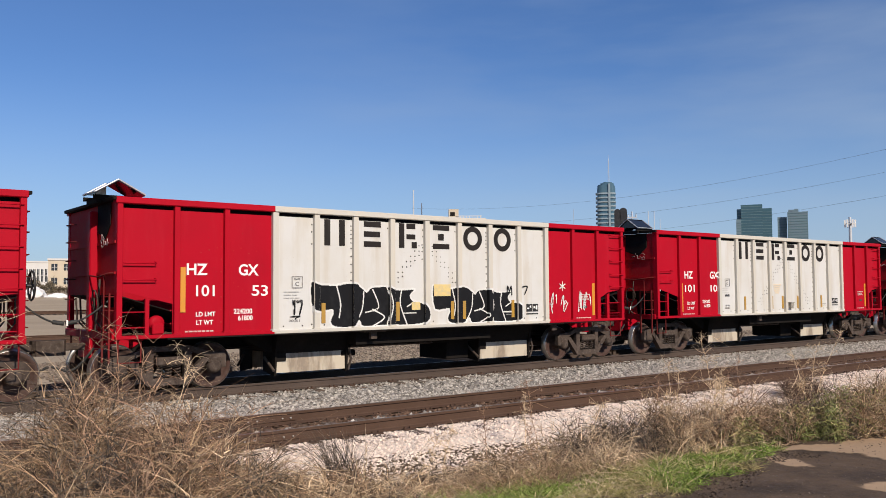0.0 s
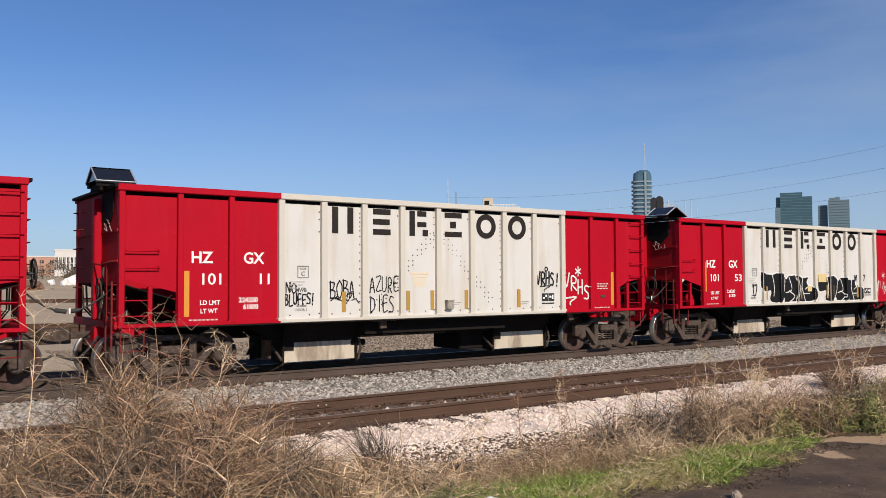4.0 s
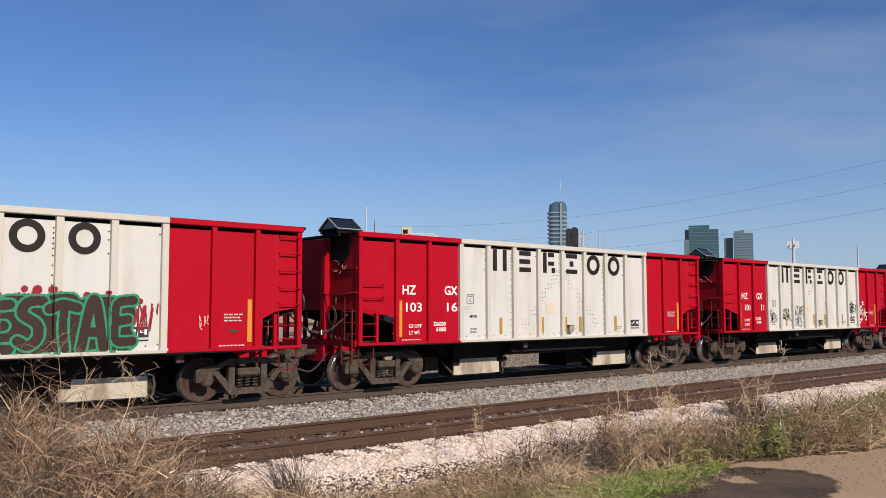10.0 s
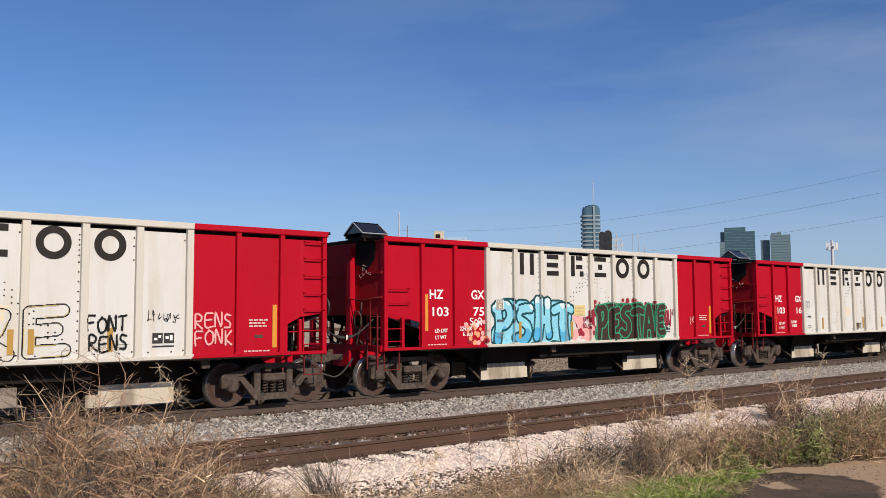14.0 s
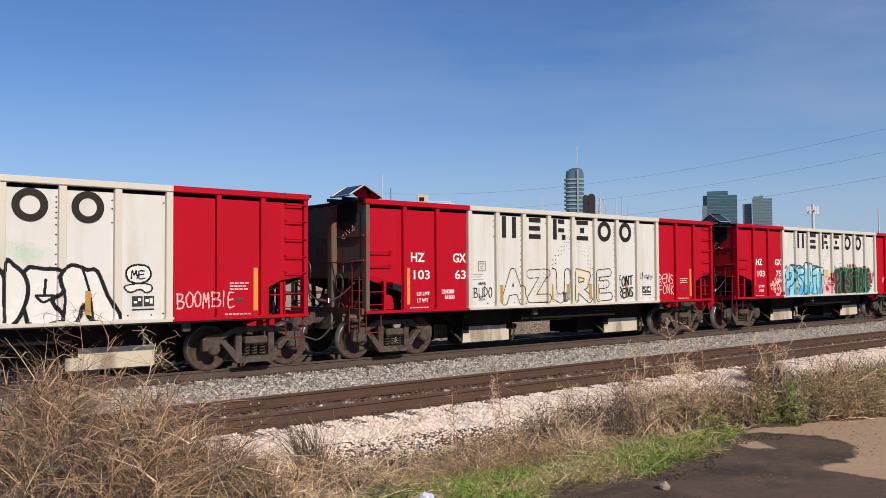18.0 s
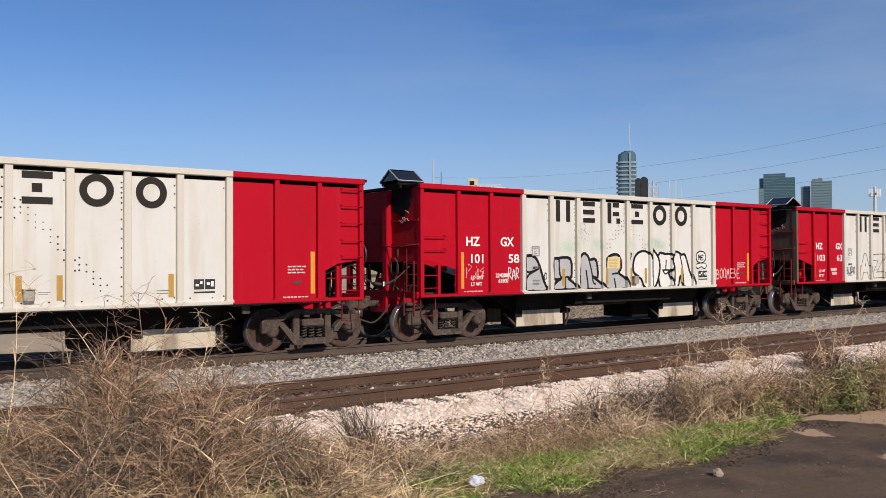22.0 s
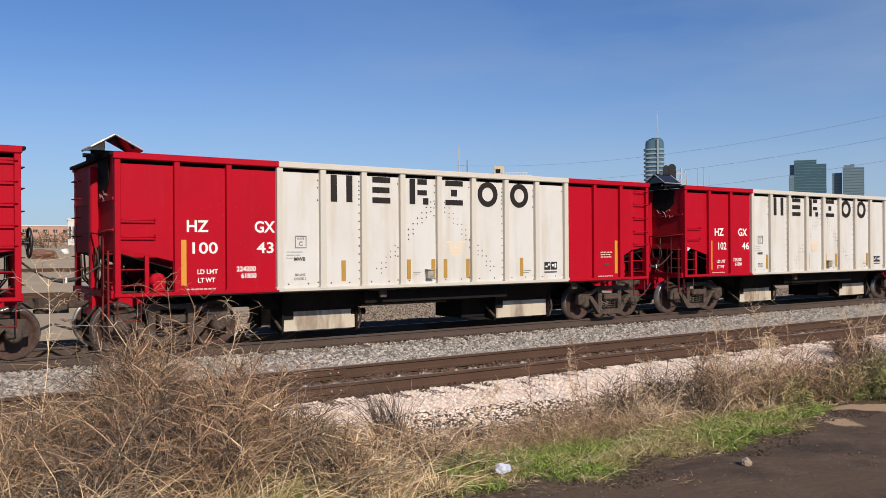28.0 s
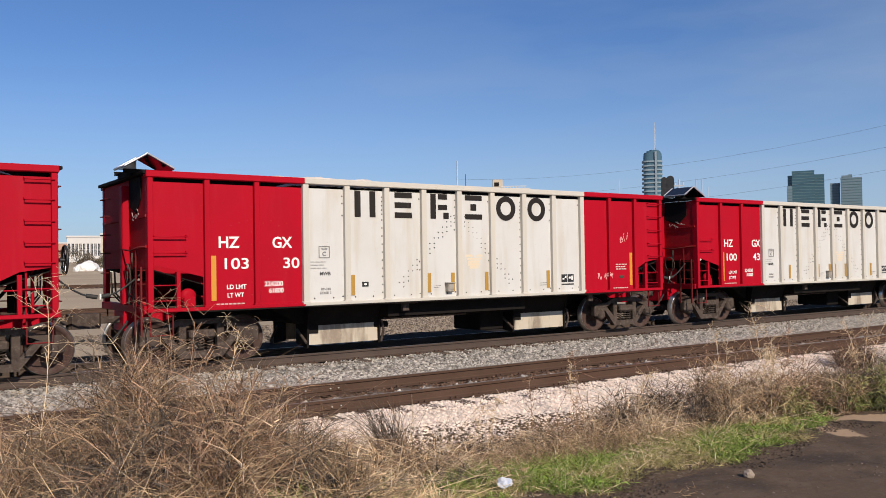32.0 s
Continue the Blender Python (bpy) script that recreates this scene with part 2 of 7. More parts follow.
# ---- mesh tools ----
class Geo:
    """Collects vertices and faces (with a material slot and smooth flag) for one mesh."""

    def __init__(self):
        self.v, self.f, self.m, self.s = [], [], [], []

    def add(self, verts, faces, slot=0, smooth=False):
        n = len(self.v)
        self.v += [tuple(p) for p in verts]
        self.f += [tuple(i + n for i in f) for f in faces]
        self.m += [slot] * len(faces)
        self.s += [smooth] * len(faces)
        return self

    def box(self, x0, x1, y0, y1, z0, z1, slot=0, bevel=0.0):
        if not bevel:
            v = [(x, y, z) for x in (x0, x1) for y in (y0, y1) for z in (z0, z1)]
            return self.add(v, [(0, 1, 3, 2), (4, 6, 7, 5), (0, 4, 5, 1), (2, 3, 7, 6), (0, 2, 6, 4), (1, 5, 7, 3)], slot)
        bm = bmesh.new()
        bmesh.ops.create_cube(bm, size=1)
        for p in bm.verts:
            p.co = ((x0 + x1) / 2 + p.co.x * (x1 - x0), (y0 + y1) / 2 + p.co.y * (y1 - y0), (z0 + z1) / 2 + p.co.z * (z1 - z0))
        bmesh.ops.bevel(bm, geom=bm.edges[:], offset=bevel, segments=1, affect="EDGES")
        bm.verts.index_update()
        self.add([p.co for p in bm.verts], [[q.index for q in f.verts] for f in bm.faces], slot)
        bm.free()
        return self

    def prism(self, poly, a, b, axis="y", slot=0):
        """Extrudes a polygon of (u, w) pairs from a to b along axis; (u, w) are the other two axes in x, y, z order."""
        def at(u, w, d):
            return {"x": (d, u, w), "y": (u, d, w), "z": (u, w, d)}[axis]
        n = len(poly)
        v = [at(u, w, a) for u, w in poly] + [at(u, w, b) for u, w in poly]
        f = [tuple(range(n))[::-1], tuple(range(n, 2 * n))] + [(i, (i + 1) % n, n + (i + 1) % n, n + i) for i in range(n)]
        return self.add(v, f, slot)

    def tube(self, pts, r, n=8, slot=0, caps=True, taper=1.0):
        pts = [Vector(p) for p in pts]
        v, f = [], []
        for i, p in enumerate(pts):
            d = (pts[min(i + 1, len(pts) - 1)] - pts[max(i - 1, 0)]).normalized()
            u = d.orthogonal().normalized() if i == 0 else (u - d * u.dot(d)).normalized()
            w = d.cross(u)
            rr = r * (1 + (taper - 1) * i / (len(pts) - 1))
            v += [p + rr * (math.cos(2 * math.pi * k / n) * u + math.sin(2 * math.pi * k / n) * w) for k in range(n)]
        for i in range(len(pts) - 1):
            f += [(i * n + k, i * n + (k + 1) % n, (i + 1) * n + (k + 1) % n, (i + 1) * n + k) for k in range(n)]
        self.add(v, f, slot, True)
        if caps:
            e = (len(pts) - 1) * n
            self.add(v[:n], [tuple(range(n))[::-1]], slot)
            self.add(v[e:], [tuple(range(n))], slot)
        return self

    def lathe(self, prof, c, axis="y", n=28, slots=None):
        """Turns a profile of (along, radius) pairs round an axis through c."""
        v, f, m = [], [], []
        for a, r in prof:
            for k in range(n):
                s, t = r * math.cos(2 * math.pi * k / n), r * math.sin(2 * math.pi * k / n)
                o = {"x": (a, s, t), "y": (s, a, t), "z": (s, t, a)}[axis]
                v.append((c[0] + o[0], c[1] + o[1], c[2] + o[2]))
        for i in range(len(prof) - 1):
            for k in range(n):
                self_f = (i * n + k, i * n + (k + 1) % n, (i + 1) * n + (k + 1) % n, (i + 1) * n + k)
                f.append(self_f)
                m.append(slots[i] if slots else 0)
        k0 = len(self.f)
        self.add(v, f, 0, True)
        self.m[k0:] = m
        return self

    def mesh(self, name, *mats):
        me = bpy.data.meshes.new(name)
        me.from_pydata(self.v, [], self.f)
        for x in mats:
            me.materials.append(x)
        me.polygons.foreach_set("material_index", np.array(self.m, dtype=np.int32))
        me.polygons.foreach_set("use_smooth", np.array(self.s, dtype=bool))
        me.update()
        return me


def part(name, geo, material, parent, label=""):
    mats = material if isinstance(material, (tuple, list)) else (material,)
    me = geo.mesh(name, *mats) if isinstance(geo, Geo) else geo
    ob = new(name, me)
    ob.parent = parent
    if label:
        tagged(ob, label)
    return ob


def thing(name, geo, material, label, category, group="", kind="", at=None):
    mats = material if isinstance(material, (tuple, list)) else (material,)
    ob = new(name, None if geo is None else (geo.mesh(name, *mats) if isinstance(geo, Geo) else geo))
    if at is not None:
        ob.matrix_basis = at
    return tagged(ob, label, category, group, kind)


def tri_mesh(name, verts, faces, *mats):
    """A mesh from numpy arrays of vertices and triangles or quads."""
    me = bpy.data.meshes.new(name)
    k = faces.shape[1]
    me.vertices.add(len(verts))
    me.vertices.foreach_set("co", np.ascontiguousarray(verts, dtype=np.float32).ravel())
    me.loops.add(faces.size)
    me.loops.foreach_set("vertex_index", np.ascontiguousarray(faces, dtype=np.int32).ravel())
    me.polygons.add(len(faces))
    me.polygons.foreach_set("loop_start", np.arange(0, faces.size, k, dtype=np.int32))
    me.polygons.foreach_set("loop_total", np.full(len(faces), k, dtype=np.int32))
    for x in mats:
        me.materials.append(x)
    me.update()
    me.validate()
    return me


_words = {}


def word_mesh(text, height, bold, material):
    """Flat raised lettering in the built-in font, left aligned at the origin in the x-z plane, facing -y."""
    key = (text, height, bold, material.name)
    if key not in _words:
        cu = bpy.data.curves.new("word", "FONT")
        cu.body = text
        cu.size = height / 0.72
        cu.offset = bold * height
        cu.extrude = 0.0015
        cu.resolution_u = 4
        ob = bpy.data.objects.new("word", cu)
        scene.collection.objects.link(ob)
        me = bpy.data.meshes.new_from_object(ob.evaluated_get(bpy.context.evaluated_depsgraph_get()))
        bpy.data.objects.remove(ob)
        me.transform(pose(0, 0, 0, 90))
        me.materials.clear()
        me.materials.append(material)
        _words[key] = me
    return _words[key]


def lettering(name, text, x, z, height, width, y, material, parent, bold=0.03, label=""):
    """Lettering on a car's near side; where it crosses a post it lies on the post."""
    me = word_mesh(text, height, bold, material).copy()
    xs = [p.co.x for p in me.vertices]
    k = width / (max(xs) - min(xs))
    for p in me.vertices:
        q = x + (p.co.x - min(xs)) * k
        p.co = (q, -side_front(q) - 0.004 - (0.003 if p.co.y < 0 else 0.0), z + p.co.z)
    return part(name, me, material, parent, label)


def ground_z(x, y):
    """Height of the ground: verge, ditch, ballast beds, yard."""
    pts = ((-60, 0.2), (3.6, 0.15), (4.9, 0.15), (7.2, -0.2), (8.3, -0.34), (9.7, -0.2), (12.8, -0.21), (14.0, -0.3), (15.3, -0.21), (18.1, -0.21), (20.4, -0.6), (40, -0.55), (100, -0.25), (130, 0.0), (240, 3.6), (400, 4.6), (900, 5.0), (4000, 5.0))
    for (a, p), (b, q) in zip(pts, pts[1:]):
        if y < b:
            s = max(0.0, (y - a) / (b - a))
            return p + (q - p) * s
    return pts[-1][1]


# ---- hopper car ----
CAR_L, PITCH, CAR_Y = 13.42, 14.853, 16.65
ROOF_Z, SILL_Z, PANEL_Y, POST_Y = 3.58, 1.04, 1.520, 1.600
POSTS = [0.06, 1.08, 2.04, 3.05, 3.97, 4.90, 5.83, 6.77, 7.70, 8.64, 9.57, 10.50, 11.47, 12.40, 13.37]
WHEEL_R = 0.44
PANEL_TOP = 3.388  # sheets stop short of the top chord; the added slot darkens its shadow band
TRUCKS = (1.13, 12.49)
AXLES = [t + d for t in TRUCKS for d in (-0.89, 0.89)]


def side_front(x):
    """How far the painted side stands out at x along the car."""
    for i, p in enumerate(POSTS):
        w = 0.063 if 2 < i < 12 else 0.05
        if abs(x - p) < w:
            return POST_Y + 0.002
        if abs(x - p) < w + 0.006:
            return PANEL_Y + (POST_Y - PANEL_Y) * (w + 0.006 - abs(x - p)) / 0.006 + 0.002
    return PANEL_Y + 0.002


def build_car():
    car = thing("hopper_car", Geo().box(0.35, CAR_L - 0.35, -0.3, 0.3, 0.72, 1.03, bevel=0.01).box(0.35, CAR_L - 0.35, -0.42, 0.42, 0.70, 0.735), M_UNDER, "red and cream ballast hopper car", "freight car", "hopper cars of the train")
    rear_cut = [(0.06, PANEL_TOP), (1.08, PANEL_TOP), (1.08, 1.1), (1.02, 1.1), (1.02, 1.66), (0.2, 1.88), (0.06, 1.88)]
    front_cut = [(12.40, PANEL_TOP), (12.40, 1.1), (12.56, 1.1), (12.56, 1.66), (12.84, 1.80), (13.37, 1.88), (13.37, PANEL_TOP)]
    for s in (-1, 1):
        ya, yb = s * PANEL_Y, s * (PANEL_Y - 0.012)
        for i in range(14):
            a, b = POSTS[i], POSTS[i + 1]
            white = 3 <= i <= 10
            if i == 0:
                g = Geo().prism(rear_cut, ya, yb)
            elif i == 13:
                g = Geo().prism(front_cut, ya, yb)
            else:
                # slightly dished plate
                g = Geo()
                n, v = 5, []
                for k in range(n):
                    for z in (1.08, 1.9, 2.7, PANEL_TOP):
                        q = 0.007 * math.sin(math.pi * k / (n - 1)) * math.sin(math.pi * (z - 1.08) / 2.42) * math.sin(i * 2.3 + z * 1.7)
                        v.append((a + (b - a) * k / (n - 1), ya + s * q, z))
                f = [(k * 4 + j, (k + 1) * 4 + j, (k + 1) * 4 + j + 1, k * 4 + j + 1) for k in range(n - 1) for j in range(3)]
                g.add(v, f if s < 0 else [q[::-1] for q in f], 0, True)
                g.add([(p[0], p[1] - s * 0.012, p[2]) for p in v], [q[::-1] for q in f] if s < 0 else f)
            part("side_panel", g, M_WHITE if white else M_RED, car)
        for i, p in enumerate(POSTS):
            white = 3 <= i <= 11
            w = 0.063 if white else 0.05
            yo, yi = s * POST_Y, s * PANEL_Y
            g = Geo()
            if i in (0, 14):
                g.box(p - 0.05, p + 0.05, *sorted((s * (PANEL_Y - 0.08), yo)), 1.05, 3.5, bevel=0.008)
            else:
                g.prism([(p - w - 0.003, yi), (p - w, yo - s * 0.006), (p - w + 0.006, yo), (p + w - 0.006, yo), (p + w, yo - s * 0.006), (p + w + 0.003, yi)], 1.12, 3.48, "z")
                g.box(p - w - 0.02, p + w + 0.02, *sorted((yi, yo + s * 0.012)), 1.075, 1.13, bevel=0.006)
            part("side_post", g, M_CREAM if white else M_RED, car)
        # top chord and side sill in three lengths
        for a, b, m in ((-0.02, 3.02, M_RED), (3.02, 10.56, M_CREAM), (10.56, 13.44, M_RED)):
            part("top_chord", Geo().box(a, b, *sorted((s * 1.44, s * 1.628)), 3.462, ROOF_Z, bevel=0.012), m, car)
        # near-black backing of the added slot deepens the shadow band below the chord
        part("chord_web", Geo().box(0.05, CAR_L - 0.05, *sorted((s * 1.30, s * 1.33)), 3.2, 3.5), M_UNDER, car)
        for a, b, m in ((0.0, 3.02, M_RED), (3.02, 10.56, M_CREAM), (10.56, 13.42, M_RED)):
            part("side_sill", Geo().box(a, b, *sorted((s * 1.45, s * 1.608)), SILL_Z, 1.105, bevel=0.008), m, car)
        part("sill_flange", Geo().box(0.9, 12.6, *sorted((s * 1.2, s * 1.635)), SILL_Z - 0.022, SILL_Z - 0.001), M_UNDER, car)
    # ends: wall, slope sheet, end sill, centre post
    for e, sgn in ((0.02, 1), (CAR_L - 0.02, -1)):
        def X(d):
            return e + sgn * d
        g = Geo().box(*sorted((X(0.0), X(0.012))), -PANEL_Y, PANEL_Y, 1.83, 3.5)
        for z in (2.2, 2.75):
            g.box(*sorted((X(-0.03), X(0.0))), -PANEL_Y, PANEL_Y, z, z + 0.05)
        part("end_wall", g, M_RUSTRED, car)
        # the end chord's shade is put into its colour, near black for red
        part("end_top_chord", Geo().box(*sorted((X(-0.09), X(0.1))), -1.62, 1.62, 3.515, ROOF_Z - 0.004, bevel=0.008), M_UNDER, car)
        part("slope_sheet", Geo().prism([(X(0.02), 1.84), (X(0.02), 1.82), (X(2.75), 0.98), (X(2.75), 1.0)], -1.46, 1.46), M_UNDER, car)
        part("end_sill", Geo().box(*sorted((X(-0.06), X(0.08))), -1.52, 1.52, 1.02, 1.16, bevel=0.01).box(*sorted((X(0.0), X(0.9))), -1.5, -1.38, 1.03, 1.1).box(*sorted((X(0.0), X(0.9))), 1.38, 1.5, 1.03, 1.1), M_RED, car)
        part("centre_post", Geo().box(*sorted((X(-0.15), X(-0.002))), -0.46, -0.26, 1.15, 3.40, bevel=0.02), M_RED if sgn > 0 else M_RUSTRED, car)
        part("draft_casting", Geo().prism([(X(-0.1), 1.03), (X(-0.12), 0.66), (X(0.5), 0.7), (X(1.0), 1.03)], -0.34, 0.34), M_RED, car, "red draft gear casting under the end sill")
        for y in (-0.75, 0.75):
            part("slope_brace", Geo().tube([(X(0.25), y, 1.1), (X(0.45), y, 1.72)], 0.035, 6), M_UNDER, car)
            part("slope_brace", Geo().tube([(X(1.05), y, 1.0), (X(0.5), y, 1.68)], 0.03, 6), M_UNDER, car)
        # coupler
        cg = Geo().box(*sorted((X(-0.5), X(0.0))), -0.075, 0.075, 0.80, 0.93, bevel=0.015)
        cg.prism([(X(-0.45), -0.1), (X(-0.5), -0.19), (X(-0.76), -0.17), (X(-0.72), -0.05), (X(-0.66), 0.02), (X(-0.74), 0.12), (X(-0.66), 0.2), (X(-0.5), 0.16), (X(-0.45), 0.1)], 0.72, 1.0, "z")
        part("coupler", cg, M_TRUCK, car, "rusty brown knuckle coupler")
        # jumper cable, half of it to the middle of the gap, and a brake hose
        pts = [(X(-0.72 * k / 8), -1.15, 1.74 - 0.40 * math.sin(math.pi / 2 * k / 8)) for k in range(9)]
        part("jumper_cable", Geo().tube(pts, 0.018, 6).tube([pts[-3], pts[-1]], 0.038, 8), M_RUBBER, car, "black jumper cable with a connector")
        if sgn > 0:
            part("cable_tag", Geo().box(X(-0.725), X(-0.695), -1.2, -1.19, 1.3, 1.4), M_DECAL, car)
        pts = [(X(-0.05 - 0.66 * k / 8), -0.42 + 0.25 * k / 8, 0.85 - 0.42 * math.sin(math.pi * min(k, 5) / 10) + (0.03 * (k - 5) if k > 5 else 0)) for k in range(9)]
        part("brake_hose", Geo().tube(pts, 0.024, 6), M_RUBBER, car)
        if sgn > 0:
            part("end_handrail", Geo().tube([(X(0.0), -1.47, 2.22), (X(-0.11), -1.45, 2.22), (X(-0.13), -0.9, 2.16), (X(-0.16), -0.4, 2.2)], 0.014, 6).tube([(X(-0.11), -1.2, 1.15), (X(-0.11), -1.2, 2.2)], 0.014, 6), M_GRIMRED, car)
            part("end_ladder_post", Geo().box(*sorted((X(-0.1), X(-0.07))), -1.06, -1.02, 0.62, 1.86).box(*sorted((X(-0.1), X(-0.07))), -1.45, -1.41, 0.62, 1.86), M_GRIMRED, car)
        for yy in (-0.62, 0.3, 0.58):
            part("brake_pipe", Geo().tube([(X(0.35), yy, 1.05), (X(0.05), yy, 1.2), (X(-0.07), yy + 0.05, 1.35), (X(-0.08), yy + 0.1, 1.78)], 0.018, 6), M_TRUCK, car)
        # ladder posts and rungs in the side openings
        for s in (-1, 1):
            lx = X(0.55)
            part("ladder_post", Geo().box(lx - 0.035, lx + 0.035, *sorted((s * 1.44, s * 1.52)), 1.1, 1.76), M_RED, car)
            for z in (1.24, 1.52):
                part("ladder_rung", Geo().tube([(X(0.06), s * 1.5, z), (lx, s * 1.5, z)], 0.012, 6), M_RED, car)
            # stirrup step
            part("stirrup_step", Geo().tube([(X(0.05), s * 1.5, 1.04), (X(0.05), s * 1.5, 0.62), (X(0.45), s * 1.5, 0.62), (X(0.45), s * 1.5, 1.04)], 0.016, 6), M_GRIMRED, car)
            zs = (1.95, 2.28, 2.64, 3.0, 3.34) if sgn < 0 else (2.1, 2.4)
            for z in zs:
                a, b = (X(0.03), X(0.48)) if sgn < 0 else (X(0.1), X(0.68))
                y0, y1 = s * PANEL_Y, s * (PANEL_Y + 0.095)
                part("grab_iron", Geo().tube([(a, y0, z + 0.03), (a, y1, z), (b, y1, z), (b, y0, z + 0.03)], 0.013, 6), M_RED, car)
            # end rungs by the corner
            for z in (1.3, 1.55, 1.8) if sgn > 0 and s < 0 else (1.3, 1.75, 2.15, 2.52, 2.9, 3.25):
                part("end_rung", Geo().tube([(X(0.0), s * 1.45, z), (X(-0.09), s * 1.43, z), (X(-0.09), s * 1.02, z), (X(0.0), s * 1.0, z)], 0.012, 6), M_GRIMRED, car)
    # end piping and cable loop at the number end
    part("air_pipe", Geo().tube([(-0.04, -0.78, 2.12), (-0.07, -0.78, 1.6), (-0.07, -0.62, 1.2), (0.1, -0.6, 1.05)], 0.02, 6), M_TRUCK, car)
    part("cable_loop", Geo().tube([(-0.1 - 0.02 * math.sin(a), -0.72 + 0.16 * math.cos(a), 1.72 + 0.2 * math.sin(a)) for a in [k * 0.5 for k in range(13)]], 0.014, 6), M_TRUCK, car, "pale coiled cable loop on the end")
    part("control_box", Geo().box(0.12, 0.42, -0.55, -0.1, 1.12, 1.6, bevel=0.02), M_RUSTRED, car)
    part("valve_body", Geo().box(0.3, 0.62, 0.25, 0.7, 1.1, 1.45, bevel=0.03).tube([(0.45, -0.1, 1.25), (0.45, 0.3, 1.25)], 0.05, 8), M_RED, car)
    # platform tangle at the other end
    part("brake_stand", Geo().box(12.86, 12.98, -1.0, -0.88, 1.1, 2.25, bevel=0.01).box(12.8, 13.05, -0.6, -0.52, 1.1, 1.8), M_UNDER, car)
    bw = Geo().lathe([(-0.02, 0.25), (0.0, 0.27), (0.02, 0.25), (0.0, 0.235), (-0.02, 0.25)], (13.60, -1.15, 2.0), "x", 20)
    for k in range(5):
        a = k * 2 * math.pi / 5
        bw.tube([(13.60, -1.15, 2.0), (13.60, -1.15 + 0.24 * math.cos(a), 2.0 + 0.24 * math.sin(a))], 0.012, 5)
    bw.tube([(13.4, -1.15, 2.0), (13.63, -1.15, 2.0)], 0.03, 8)
    part("brake_wheel", bw, M_BLACK, car, "black spoked hand brake wheel")
    for p, q, w in (((12.62, -1.46, 1.5), (13.36, -1.46, 1.5), 0.014), ((12.95, -1.46, 1.1), (12.95, -1.46, 1.8), 0.018), ((13.12, -1.0, 1.1), (13.12, -1.0, 1.82), 0.03)):
        part("platform_rail", Geo().tube([p, q], w, 6), M_RED, car)
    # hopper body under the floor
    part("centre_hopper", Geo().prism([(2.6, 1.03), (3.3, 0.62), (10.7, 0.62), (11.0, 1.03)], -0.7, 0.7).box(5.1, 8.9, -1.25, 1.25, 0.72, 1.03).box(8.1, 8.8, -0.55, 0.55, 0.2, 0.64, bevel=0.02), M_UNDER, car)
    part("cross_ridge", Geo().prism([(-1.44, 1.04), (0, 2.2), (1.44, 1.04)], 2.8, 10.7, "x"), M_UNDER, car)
    for a, b in ((3.46, 5.10), (8.92, 10.54)):
        for s in (-1, 1):
            y = s * 0.78
            g = Geo().prism([(y - s * 0.012, 0.60), (y + s * 0.004, 0.60), (y + s * 0.014, 0.18), (y - s * 0.002, 0.18)], a, b, "x")
            part("discharge_chute", g, M_CHUTE, car, "beige stained discharge chute")
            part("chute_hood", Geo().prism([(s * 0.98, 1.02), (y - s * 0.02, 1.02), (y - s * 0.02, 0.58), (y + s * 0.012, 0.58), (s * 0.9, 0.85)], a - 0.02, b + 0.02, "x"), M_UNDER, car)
            # thin dark plate that draws the stepped shadow on the chute's corner
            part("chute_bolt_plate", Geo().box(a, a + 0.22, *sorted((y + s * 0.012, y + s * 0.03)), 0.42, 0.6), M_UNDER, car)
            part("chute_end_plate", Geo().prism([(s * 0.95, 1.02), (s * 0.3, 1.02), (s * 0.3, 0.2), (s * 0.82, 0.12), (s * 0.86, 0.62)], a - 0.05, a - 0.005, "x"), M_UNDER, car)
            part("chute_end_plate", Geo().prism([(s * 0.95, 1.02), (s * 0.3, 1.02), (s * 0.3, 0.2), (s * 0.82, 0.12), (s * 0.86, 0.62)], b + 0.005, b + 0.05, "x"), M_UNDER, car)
            part("door_lever", Geo().tube([(b + 0.07, s * 0.86, 0.62), (b + 0.09, s * 0.9, 0.4), (b + 0.06, s * 0.84, 0.16)], 0.028, 6), M_TRUCK, car)
            part("door_lever", Geo().tube([(a - 0.12, s * 0.5, 0.5), (a - 0.08, s * 0.86, 0.24)], 0.03, 6), M_TRUCK, car)
            part("chute_bracket", Geo().box(a + 1.7, a + 2.25, *sorted((s * 1.3, s * 1.5)), 0.99, 1.01).box(a + 1.9, a + 2.05, *sorted((s * 1.36, s * 1.44)), 0.84, 1.0), M_TRUCK, car)
    for s in (-1, 1):
        part("pull_rod", Geo().tube([(5.2, s * 0.9, 0.66), (7.4, s * 0.9, 0.66)], 0.025, 8), M_TRUCK, car)
        part("air_reservoir", Geo().lathe([(0, 0.0), (0.02, 0.07), (0.36, 0.07), (0.38, 0.0)], (5.0, s * 0.75, 0.52), "x", 14), M_UNDER, car)
